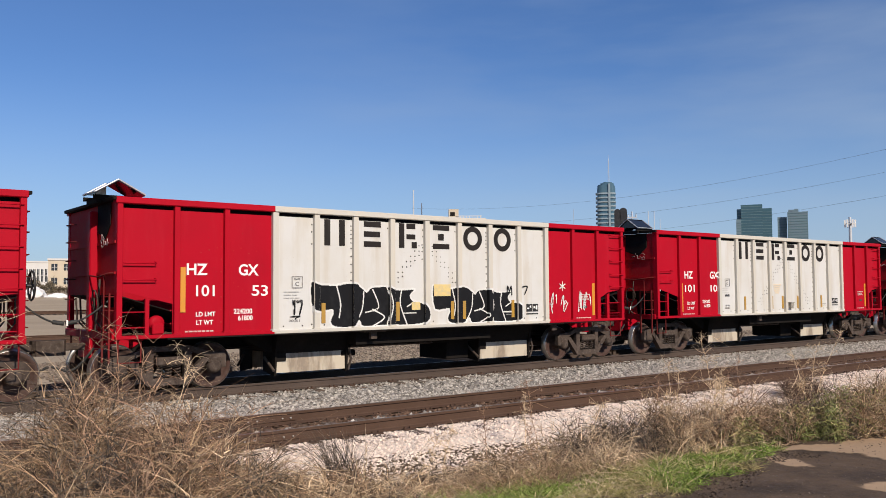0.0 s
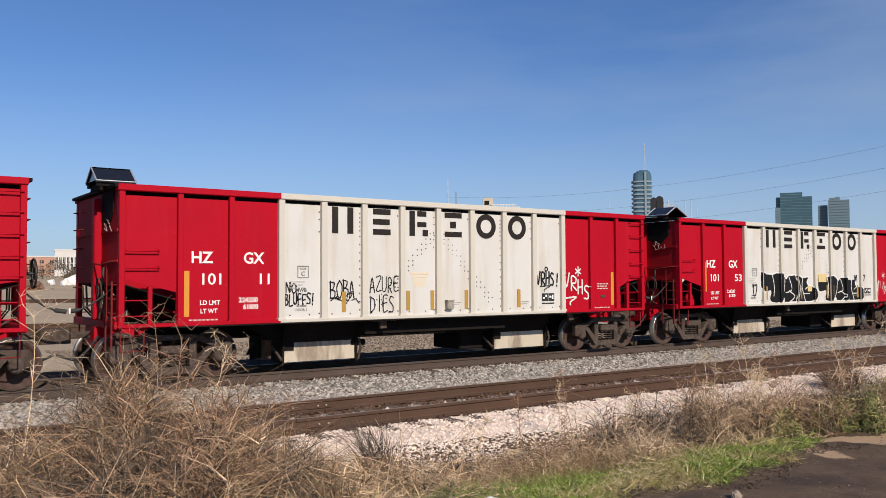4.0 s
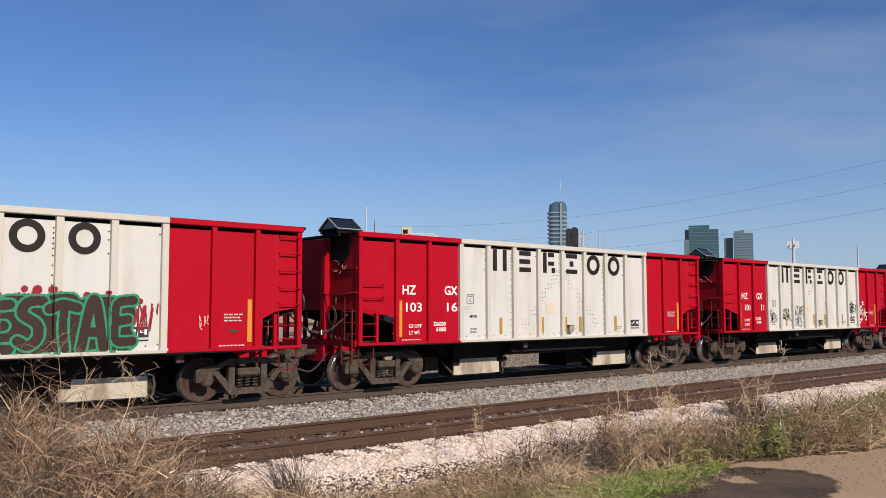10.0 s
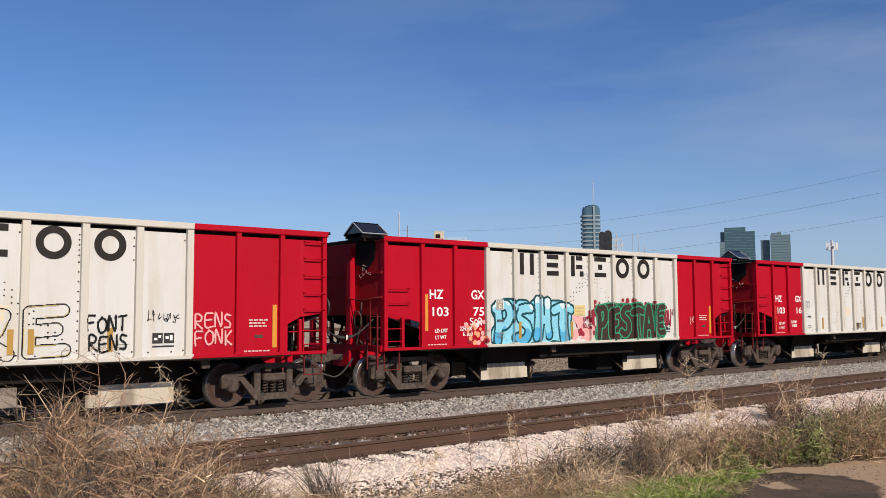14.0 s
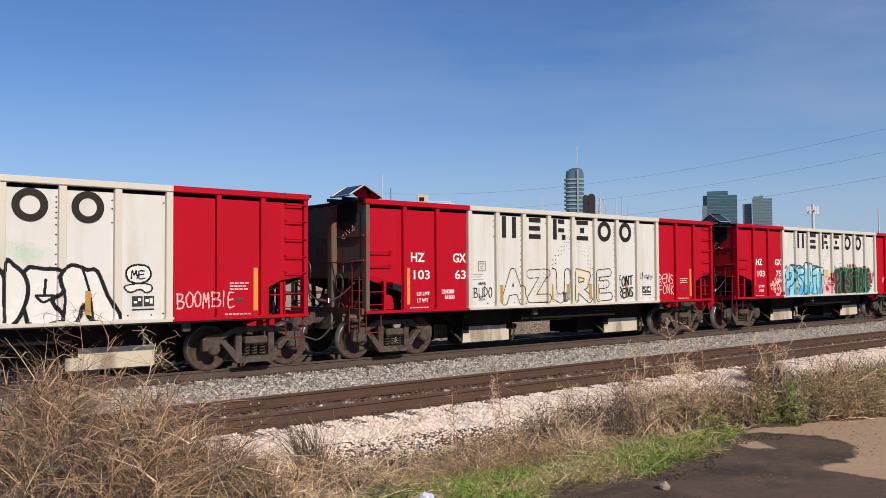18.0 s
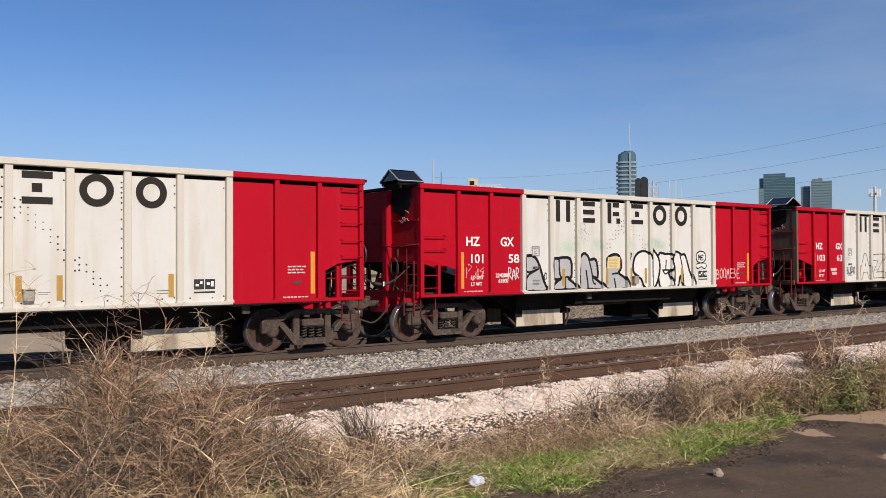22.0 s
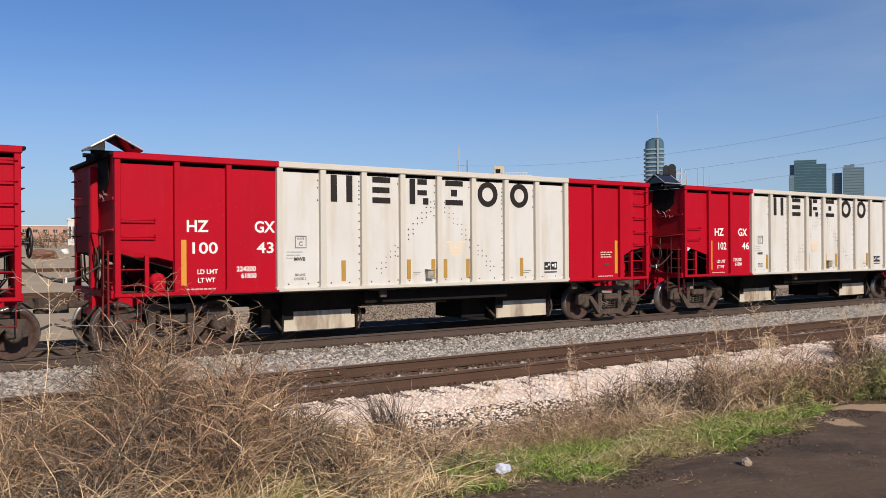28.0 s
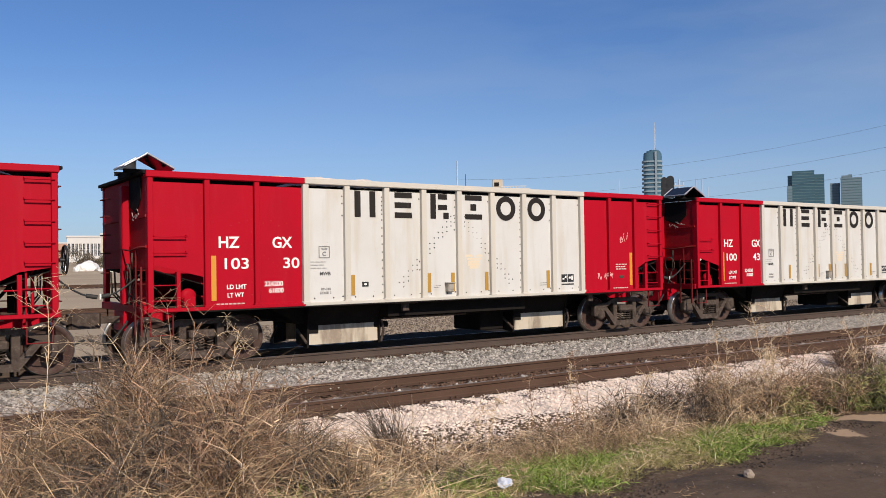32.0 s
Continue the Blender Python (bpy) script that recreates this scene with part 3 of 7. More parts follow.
    # trucks
    for tx in TRUCKS:
        part("bolster", Geo().box(tx - 0.17, tx + 0.17, -1.06, 1.06, 0.45, 0.66, bevel=0.02).box(tx - 0.3, tx + 0.3, -0.4, 0.4, 0.6, 0.74), M_TRUCK, car)
        for s in (-1, 1):
            y0, y1 = sorted((s * 0.96, s * 1.10))
            g = Geo()
            g.prism([(tx - 1.1, 0.60), (tx - 0.72, 0.63), (tx - 0.40, 0.76), (tx + 0.40, 0.76), (tx + 0.72, 0.63), (tx + 1.1, 0.60), (tx + 1.08, 0.70), (tx + 0.7, 0.74), (tx + 0.42, 0.86), (tx - 0.42, 0.86), (tx - 0.7, 0.74), (tx - 1.08, 0.70)], y0, y1)
            g.prism([(tx - 0.80, 0.62), (tx - 0.66, 0.62), (tx - 0.32, 0.26), (tx + 0.32, 0.26), (tx + 0.66, 0.62), (tx + 0.80, 0.62), (tx + 0.40, 0.13), (tx - 0.40, 0.13)], y0, y1)
            for c in (-1, 1):
                g.box(tx + c * 0.36 - 0.07, tx + c * 0.36 + 0.07, y0, y1, 0.24, 0.8, bevel=0.012)
                g.box(tx + c * 1.06 - 0.06, tx + c * 1.06 + 0.06, y0, y1, 0.40, 0.66, bevel=0.015)
            part("truck_side_frame", g, M_TRUCK, car, "dusty cast steel truck side frame")
            part("bolster_end", Geo().box(tx - 0.25, tx + 0.25, *sorted((s * 0.98, s * 1.16)), 0.50, 0.66, bevel=0.03), M_TRUCK, car)
            for c in (-0.17, 0.0, 0.17):
                part("spring", Geo().tube([(tx + c + 0.06 * math.cos(a), s * 1.05 + 0.06 * math.sin(a), 0.27 + 0.23 * a / 25.2) for a in [k * 1.26 for k in range(21)]], 0.016, 3), M_TRUCK, car)
            for c in (-0.89, 0.89):
                part("bearing_cap", Geo().lathe([(s * 0.94, 0.135), (s * 1.10, 0.135), (s * 1.14, 0.10), (s * 1.15, 0.05), (s * 1.15, 0.0)], (tx + c, 0, WHEEL_R), "y", 16).box(tx + c - 0.14, tx + c + 0.14, *sorted((s * 0.97, s * 1.11)), WHEEL_R + 0.06, WHEEL_R + 0.19, bevel=0.02), M_TRUCK, car)
                part("brake_shoe", Geo().prism([(tx + c * 0.50, 0.30), (tx + c * 0.44, 0.32), (tx + c * 0.42, 0.56), (tx + c * 0.49, 0.58)], *sorted((s * 0.68, s * 0.82))), M_UNDER, car)
    # rivets on the near and far side
    for s in (-1, 1):
        g = Geo()
        dots = []
        for i, p in enumerate(POSTS[4:12]):
            zz = ([1.25 + 0.17 * k for k in range(10)] + [2.9 + 0.09 * k for k in range(5)]) if i in (1, 5) else (1.2, 3.25, 3.1, 2.85)[:4 if i in (0, 3, 6) else 2]
            dots += [(p - 0.088, z) for z in zz]
        dots += [(p + q, 1.18) for p in POSTS[3:11] for q in (0.2, 0.62)]
        # slope sheet rivets: short columns that step up to the middle and down again
        for d in (-1, 1):
            for k in range(6):
                dots += [(6.767 + d * (0.755 - 0.114 * k), 2.285 + 0.121 * k - q) for q in ((0, 0.12) if k == 2 else (0, 0.12, 0.215))]
            for k in range(4):
                dots += [(6.767 + d * (1.435 - 0.114 * k), 1.57 + 0.121 * k - q) for q in ((0, 0.12) if k == 2 else (0, 0.12, 0.215))]
            dots += [(6.767 + d * u, z) for u, z in ((0.1, 2.91), (0.1, 2.76), (0.1, 2.59), (0.85, 2.06), (0.85, 1.89), (1.025, 1.89), (1.025, 1.71), (1.545, 1.45))]
        for i in (1, 2, 12, 13):
            dots += [(POSTS[i] - 0.09, 1.3 + 0.24 * k) for k in range(9)]
        dots += [(1.55 + 0.16 * k, 2.62 + 0.05 * (k % 3)) for k in range(8)] + [(2.2 + 0.09 * k, 2.05 - 0.07 * k) for k in range(6)]
        dots = [p for p in dots if not any(abs(p[0] - q) < 0.07 for q in POSTS)]
        for x, z in dots:
            y = s * PANEL_Y
            r = 0.017
            ring = [(x + r * math.cos(a), y + s * 0.0015, z + r * math.sin(a)) for a in [k * math.pi / 3 for k in range(6)]]
            g.add(ring + [(x, y + s * 0.012, z)], [(k, (k + 1) % 6, 6) if s > 0 else ((k + 1) % 6, k, 6) for k in range(6)], 0 if 3.05 < x < 10.5 else 1, True)
        tagged(part("riveting", g, (M_UNDER, M_RUSTRED), car, "dark rivet heads on the side sheets"), kind="stuff")
    # yellow strips, notices, lock
    for s in (-1, 1):
        part("reflector_strip", Geo().box(12.22, 12.315, *sorted((s * PANEL_Y, s * (PANEL_Y + 0.012))), 1.2, 2.05), M_YELLOW, car)
    Y = -PANEL_Y - 0.008
    # lube plate
    part("test_plate", Geo().box(9.84, 10.03, Y, Y + 0.006, 1.34, 1.53).box(10.05, 10.24, Y, Y + 0.006, 1.34, 1.53).box(9.84, 10.24, Y, Y + 0.006, 1.27, 1.3), M_BLACK, car)
    part("test_plate_text", Geo().box(9.87, 9.93, Y - 0.003, Y, 1.4, 1.44).box(9.95, 10.0, Y - 0.003, Y, 1.44, 1.49).box(10.08, 10.14, Y - 0.003, Y, 1.42, 1.47).box(10.16, 10.21, Y - 0.003, Y, 1.39, 1.49), M_DECAL, car)
    part("stencil_line", Geo().box(9.16, 9.42, Y, Y + 0.006, 1.33, 1.345).box(9.16, 9.36, Y, Y + 0.006, 1.28, 1.295), M_GREYTXT, car)
    # white notices on the far red section
    for z, w in ((1.735, 0.42), (1.675, 0.36), (1.615, 0.4)):
        for k in range(4):
            part("notice_bar", Geo().box(11.72 + k * w / 4, 11.72 + (k + 0.8) * w / 4, Y, Y + 0.006, z, z + 0.03), M_FADED, car)
    part("notice_plate", Geo().box(11.84, 12.02, Y, Y + 0.006, 1.40, 1.46), M_TRUCK, car)
    for a, b in ((11.62, 12.18), (1.26, 1.82)):
        for k in range(7):
            part("notice_bar", Geo().box(a + k * (b - a) / 7, a + (k + 0.75) * (b - a) / 7, Y, Y + 0.006, 1.128, 1.155), M_FADED, car)
    # owner's mark as plain shapes: bars and rings
    B = M_LETTER
    def bars(*rects):
        for a, b, c, d in rects:
            part("emblem_bar", Geo().box(a, b, Y, Y + 0.006, c, d), B, car)

    bars((4.17, 4.31, 2.83, 3.38), (4.52, 4.66, 2.83, 3.38))
    bars((5.13, 5.56, 3.26, 3.38), (5.13, 5.54, 3.045, 3.165), (5.13, 5.56, 2.83, 2.95))

    def ring(cx, cz, rx, rz, w, n=28):
        v, f = [], []
        for k in range(n):
            a = 2 * math.pi * k / n
            for q in (0, w):
                for y in (Y, Y + 0.006):
                    v.append((cx + (rx - q) * math.cos(a), y, cz + (rz - q) * math.sin(a)))
        for k in range(n):
            a, b = 4 * k, 4 * ((k + 1) % n)
            f += [(a, b, b + 2, a + 2), (a + 1, a + 3, b + 3, b + 1), (a, a + 1, b + 1, b), (a + 2, b + 2, b + 3, a + 3)]
        return Geo().add(v, f)

    bars((6.04, 6.18, 2.83, 3.38), (6.24, 6.48, 3.26, 3.38), (6.24, 6.48, 3.03, 3.14), (6.38, 6.52, 2.83, 2.97))
    bars((6.97, 7.44, 3.26, 3.38), (6.97, 7.44, 2.83, 2.95), (7.12, 7.28, 3.03, 3.18))
    part("emblem_ring", ring(8.14, 3.105, 0.285, 0.285, 0.125), B, car)
    part("emblem_ring", ring(9.07, 3.105, 0.275, 0.285, 0.125), B, car)
    return car


def add_wheelsets(car):
    """Four turning wheelsets under a car; returns them in order."""
    made = []
    for ax in AXLES:
        if "axle" not in _words:
            _words["axle"] = Geo().lathe([(-1.09, 0.0), (-1.09, 0.06), (-0.7, 0.08), (0.7, 0.08), (1.09, 0.06), (1.09, 0.0)], (0, 0, 0), "y", 14).mesh("axle", M_TRUCK)
            for s in (-1, 1):
                prof = [(0.66, 0.0), (0.66, 0.11), (0.70, 0.12), (0.735, 0.3), (0.70, 0.365), (0.69, 0.40), (0.685, 0.455), (0.705, 0.467), (0.725, 0.445), (0.82, WHEEL_R - 0.002), (0.825, 0.43), (0.825, 0.37), (0.80, 0.355), (0.765, 0.3), (0.74, 0.13), (0.84, 0.12), (0.84, 0.0)]
                prof = [(s * a, r) for a, r in prof]
                sl = [0] * 5 + [1] * 5 + [0] * 6
                g = Geo().lathe(prof, (0, 0, 0), "y", 40, sl)
                # hub bolts
                for k in range(3):
                    a = k * 2.1
                    g.tube([(0.085 * math.cos(a), s * 0.8, 0.085 * math.sin(a)), (0.085 * math.cos(a), s * 0.852, 0.085 * math.sin(a))], 0.018, 6)
                _words["wheel%d" % s] = g.mesh("wheel", M_WHEEL, M_TREAD)
        ob = part("wheelset", _words["axle"], M_TRUCK, car)
        ob.location = (ax, 0, WHEEL_R)
        for s in (-1, 1):
            part("wheel", _words["wheel%d" % s], (M_WHEEL, M_TREAD), ob)
        made.append(ob)
    return made


def add_solar(car, closed):
    """A small tent of two solar panels on brackets over the near corner of the rear end."""
    if closed:
        a, b, ridge, top, foot = -0.27, 0.41, -0.78, 3.93, 3.665
        for y1 in (-1.16, -0.40):
            g = Geo().prism([(ridge, top), (y1, foot), (y1, foot - 0.03), (ridge, top - 0.03)], a, b, "x")
            part("solar_panel", g, M_SOLAR, car, "dark tilted solar panel")
            f = Geo()
            for p, q in (((a, ridge, top), (b, ridge, top)), ((a, y1, foot), (b, y1, foot)), ((a, ridge, top), (a, y1, foot)), ((b, ridge, top), (b, y1, foot))):
                f.tube([p, q], 0.015, 4)
            part("panel_frame", f, M_ALU, car)
        for q in (a + 0.02, b - 0.03):
            part("panel_gable", Geo().prism([(-1.12, foot + 0.01), (ridge, top - 0.05), (-0.44, foot + 0.01)], q, q + 0.012, "x"), M_SOLAR, car)
    else:
        mid, top, y0, y1 = 0.06, 3.90, -1.46, -0.72
        for x1, foot in ((-0.33, 3.66), (0.53, 3.65)):
            g = Geo().prism([(mid, top), (x1, foot), (x1, foot - 0.03), (mid, top - 0.03)], y0, y1)
            part("solar_panel", g, M_SOLAR, car, "solar panel with a bright aluminium edge")
            part("panel_frame", Geo().tube([(mid, y0, top), (x1, y0, foot)], 0.02, 4).tube([(mid, y1, top), (x1, y1, foot)], 0.02, 4).tube([(x1, y0, foot), (x1, y1, foot)], 0.018, 4), M_ALU, car)
        part("panel_back_plate", Geo().prism([(-0.28, 3.66), (mid, 3.87), (0.06, 3.66)], y1 - 0.02, y1 - 0.005), M_ALU, car, "pale plate that closes half of the tent")
        for s in (-1, 1):
            part("pivot_casting", Geo().lathe([(s * 1.18, 0.0), (s * 1.18, 0.11), (s * 1.22, 0.14), (s * 1.30, 0.14), (s * 1.31, 0.06), (s * 1.31, 0.0)], (0.82, 0, 1.31), "y", 14).box(0.72, 0.94, *sorted((s * 1.2, s * 1.36)), 1.1, 1.3, bevel=0.02), M_RED, car, "red round pivot casting in the end opening")
    part("panel_mount", Geo().box(-0.26, 0.42, -1.12, -1.07, 3.57, 3.645).box(-0.26, 0.42, -0.5, -0.45, 3.57, 3.645).box(-0.2, -0.14, -1.1, -0.45, 3.5, 3.6), M_UNDER, car)
    # added dark sheet: the shaded patch of the end wall under the panel
    part("control_plate", Geo().prism([(-1.25, 3.5), (-1.25, 3.1), (-0.95, 2.85), (-0.5, 3.0), (-0.5, 3.5)], -0.012, 0.005, "x"), M_UNDER, car, "flat dark sheet that draws the shade below the solar panel")


# last digits, front digits, closed solar tent, number of place in the train
CARS = [
    (-2, "", "", True), (-1, "101", "10", True), (0, "101", "53", False), (1, "101", "11", True), (2, "103", "16", True), (3, "103", "75", True),
    (4, "103", "63", False), (5, "101", "58", True), (6, "102", "46", True), (7, "100", "43", False), (8, "103", "30", False), (9, "", "", True),
]
# where the marks begin along each car: first letters, second letters, first figures, second figures
MARKS = {-1: (1.35, 2.60, 1.36, 2.64), 0: (1.28, 2.30, 1.46, 2.57), 1: (1.30, 2.30, 1.50, 2.66), 2: (1.27, 2.55, 1.37, 2.65), 3: (1.31, 2.56, 1.39, 2.64),
         4: (1.29, 2.55, 1.37, 2.61), 5: (1.33, 2.36, 1.47, 2.60), 6: (1.37, 2.44, 1.53, 2.61), 7: (1.27, 2.56, 1.37, 2.60), 8: (1.31, 2.37, 1.42, 2.59)}
LABELS = {
    0: "red and cream hopper car with black and white graffiti", 1: "red and cream hopper car with thin black scrawled tags",
    2: "clean red and cream hopper car with yellow strips", 3: "red and cream hopper car with blue and green graffiti",
    4: "red and cream hopper car with outlined graffiti and a grimy end", 5: "red and cream hopper car with silver and white graffiti",
    6: "clean red and cream ballast hopper car", 7: "red and cream hopper car with an open solar tent",
    8: "red and cream hopper car with a scribble on its red end",
}
# along each car: the middles of the ochre strips, the lock box, the faded notice, the foot of the rear strip
FITTINGS = {
    0: ((4.15, 6.00, 7.52, 7.87, 9.39), 0, 0, 1.50), 1: ((4.44, 6.00, 6.63, 7.56, 9.11), 7.06, 6.30, 1.21), 2: ((4.44, 6.00, 6.94, 7.55, 9.12), 7.07, 6.33, 1.21),
    3: ((4.15, 6.03, 7.59, 9.45), 0, 0, 1.46), 4: ((4.15, 5.98, 6.60, 7.52, 7.83, 9.10), 6.50, 7.25, 1.22), 5: ((4.42, 6.00, 6.94, 7.53, 9.08), 7.06, 0, 1.21),
    6: ((3.82, 5.98, 6.93, 7.55, 9.42), 7.07, 6.31, 1.21), 7: ((4.45, 6.01, 6.64, 6.96, 7.57, 9.13), 6.52, 7.25, 1.21), 8: ((4.11, 5.98, 6.61, 7.55, 9.41), 6.49, 7.20, 1.21),
}


def add_fittings(car, k):
    strips, lock, notice, foot = FITTINGS.get(k, FITTINGS[1])
    y = -PANEL_Y
    for x in strips:
        part("reflector_strip", Geo().box(x - 0.046, x + 0.046, y - 0.012, y, 1.215, 1.635), M_OCHRE, car)
    part("reflector_strip", Geo().box(1.165, 1.26, y - 0.012, y, foot, foot + 0.84), M_YELLOW, car)
    if lock:
        part("lock_box", Geo().box(lock - 0.085, lock + 0.085, y - 0.11, y, 1.21, 1.40, bevel=0.015), M_LOCK, car, "worn grey lock box on the side sheet")
        part("lock_cover", Geo().box(lock - 0.1, lock + 0.1, y - 0.13, y, 1.395, 1.42, bevel=0.005).box(lock - 0.05, lock + 0.05, y - 0.122, y - 0.11, 1.26, 1.33), M_LOCK, car)
        a = lock + (0.13 if lock > 7 else -0.42)
        part("notice_card", Geo().box(a, a + 0.24, y - 0.005, y, 1.275, 1.385), M_WHITE, car, "white card with small grey print")
        for j, w in enumerate((0.19, 0.15)):
            part("stencil_line", Geo().box(a + 0.02, a + 0.02 + w, y - 0.007, y - 0.002, 1.345 - 0.035 * j, 1.357 - 0.035 * j), M_GREYTXT, car)
    if k == 8:
        part("small_plate", Geo().box(4.325, 4.475, y - 0.008, y, 1.385, 1.485), M_BLACK, car, "small black plate with a white window")
        part("plate_window", Geo().box(4.37, 4.43, y - 0.011, y - 0.006, 1.415, 1.455), M_DECAL, car)
    if notice:
        for i, w in enumerate((0.24, 0.2, 0.17, 0.17, 0.12)):
            part("notice_line", Geo().box(notice - w, notice + w, y - 0.003, y + 0.004, 1.985 - 0.068 * i, 2.035 - 0.062 * i - (0.012 if i else 0)), M_PALEYEL, car)


# on the first white sheet of each car: plate mark (start, top), code (unread ones as bars), door
STENCILS = {
    0: (3.43, 2.185, "", "DOOR 3"), 1: (3.41, 2.16, "", "DOOR 2"), 2: (3.27, 2.225, "", "DOOR 1"), 3: (3.35, 2.19, "", "DOOR 2"), 4: (3.36, 2.23, "", "DOOR 1"),
    5: (3.35, 2.21, "", "DOOR 1"), 6: (3.38, 2.20, "RP-246", "DOOR 2"), 7: (3.39, 2.135, "RP-042", "DOOR 1"), 8: (3.35, 2.23, "RP-330", "DOOR 2"),
}


def add_stencils(car, k):
    x, top, code, door = STENCILS.get(k, STENCILS[6])
    painted = k in (3, 5)
    Y = -PANEL_Y - (0.02 if painted else 0.008)
    ink, field = (M_DECAL, M_LOCK) if k == 3 else (M_GREYTXT, None)
    if field:
        part("plate_field", Geo().box(x, x + 0.24, Y, Y + 0.004, top - 0.24, top), field, car, "grey field left bare round the plate mark")
    for a, b, c, d in ((0, 0.24, 0.013, 0), (0, 0.24, 0.24, 0.227), (0, 0.013, 0.227, 0.013), (0.227, 0.24, 0.227, 0.013)):
        part("plate_frame", Geo().box(x + a, x + b, Y - 0.004, Y + 0.002, top - c, top - d), ink, car)
    made = [lettering("plate_word", "PLATE", x + 0.05, top - 0.075, 0.04, 0.14, Y, ink, car, 0.01), lettering("plate_letter", "C", x + 0.08, top - 0.195, 0.085, 0.08, Y, ink, car, 0.02),
            lettering("stencil_word", "MWB", 3.37 if k else 3.44, 1.64, 0.072, 0.235, Y, M_DARKTXT, car, 0.03), lettering("stencil_word", door, 3.37, 1.262, 0.05, 0.245, Y, M_GREYTXT, car, 0.02)]
    if code:
        made.append(lettering("stencil_word", code, 3.39, 1.34, 0.048, 0.215, Y, M_GREYTXT, car, 0.02))
    else:
        for a, b in ((3.39, 3.45), (3.465, 3.51), (3.52, 3.6)):
            part("stencil_bar", Geo().box(a, b, Y, Y + 0.006, 1.345, 1.38), M_GREYTXT, car)
    if painted:
        for ob in made:
            ob.location.y = -0.013
        return
    # three faint rows of small print
    for j, cuts in enumerate(((0, 0.07, 0.09, 0.34), (0, 0.17, 0.19, 0.29), (0, 0.12, 0.14, 0.23, 0.25, 0.35))):
        for a, b in zip(cuts[::2], cuts[1::2]):
            part("stencil_line", Geo().box(x - 0.18 + a, x - 0.18 + b, Y, Y + 0.006, top - 0.325 - 0.062 * j, top - 0.309 - 0.062 * j), M_SMALLTXT, car)


base_car = build_car()
train, wheels = {}, {}
for k, a, b, closed in CARS:
    car = base_car if k == -2 else copy_thing(base_car, pose(0, CAR_Y, 0))
    train[k] = car
    if k in LABELS:
        tagged(car, LABELS[k])
for k, a, b, closed in CARS:
    car = train[k]
    wheels[k] = add_wheelsets(car)
    add_solar(car, closed)
    add_fittings(car, k)
    add_stencils(car, k)
    Y = -PANEL_Y - 0.008
    lettering("mark_letters", "HZ", MARKS.get(k, (1.3, 2.5))[0], 2.2, 0.215, 0.40, Y, M_DECAL, car)
    lettering("mark_letters", "GX", MARKS.get(k, (1.3, 2.5))[1], 2.2, 0.215, 0.41, Y, M_DECAL, car)
    if a:
        lettering("car_number", a, MARKS[k][2], 1.80, 0.21, 0.36 if k in (0, 1, 5, 6) else 0.47, Y, M_DECAL, car, 0.018)
        lettering("car_number", b, min(MARKS[k][3], 2.62), 1.80, 0.21, 0.34 if b != "11" else 0.2, Y, M_DECAL, car, 0.018)
    lettering("load_word", "LD LMT", 1.46, 1.42, 0.085, 0.38, Y, M_DECAL, car)
    lettering("load_word", "LT WT", 1.47, 1.265, 0.085, 0.32, Y, M_DECAL, car)
    lettering("load_figure", "224200", 2.2, 1.455, 0.095, 0.38, Y, M_DECAL, car)
    lettering("load_figure", "61800", 2.29, 1.325, 0.095, 0.3, Y, M_DECAL, car)

# ---- ground and tracks ----
M_SOIL = mat("dry_verge_soil", (0.13, 0.09, 0.06), 0.95, spec=0.04, var=((1.5, 0.4, 0.7, (0.075, 0.052, 0.034), 0.7, ONE), (14, 0.5, 0.72, (0.3, 0.24, 0.17), 0.7, ONE), (60, 0.5, 0.7, (0.07, 0.05, 0.035), 0.6, ONE)), bump=0.9, bump_scale=25)
M_MUD = mat("dark_wet_mud", (0.115, 0.078, 0.050), 0.62, spec=0.13, var=((1.1, 0.45, 0.6, (0.058, 0.042, 0.03), 0.9, ONE), (3, 0.52, 0.7, (0.15, 0.105, 0.072), 0.7, ONE), (40, 0.5, 0.72, (0.16, 0.115, 0.08), 0.5, ONE)), bump=0.5, bump_scale=16)
# the sandy track where it is wet: dark smooth mud with a ragged edge
_nt = M_MUD.node_tree
_b = _nt.nodes["Principled BSDF"]
_at = _nt.nodes.new("ShaderNodeAttribute")
_at.attribute_name = "wet"
_nz = _nt.nodes.new("ShaderNodeTexNoise")
_nz.inputs["Scale"].default_value, _nz.inputs["Detail"].default_value = 5.0, 6
_nt.links.new(_nt.nodes.new("ShaderNodeTexCoord").outputs["Object"], _nz.inputs["Vector"])
_ad = _nt.nodes.new("ShaderNodeMath")
_ad.operation = "MULTIPLY_ADD"
_ad.inputs[1].default_value = 0.22
_nt.links.new(_nz.outputs["Fac"], _ad.inputs[0])
_nt.links.new(_at.outputs["Fac"], _ad.inputs[2])
_mr = _nt.nodes.new("ShaderNodeMapRange")
_mr.inputs["From Min"].default_value, _mr.inputs["From Max"].default_value = 0.085, 0.135
_nt.links.new(_ad.outputs[0], _mr.inputs["Value"])
_mx = _nt.nodes.new("ShaderNodeMix")
_mx.data_type = "RGBA"
_nt.links.new(_mr.outputs[0], _mx.inputs["Factor"])
_mx.inputs["A"].default_value = (0.41, 0.285, 0.18, 1)
_nt.links.new(_b.inputs["Base Color"].links[0].from_socket, _mx.inputs["B"])
_nt.links.new(_mx.outputs["Result"], _b.inputs["Base Color"])
_mg = _nt.nodes.new("ShaderNodeMapRange")
_mg.inputs["To Min"].default_value, _mg.inputs["To Max"].default_value = 0.92, 0.7
_nt.links.new(_mr.outputs[0], _mg.inputs["Value"])
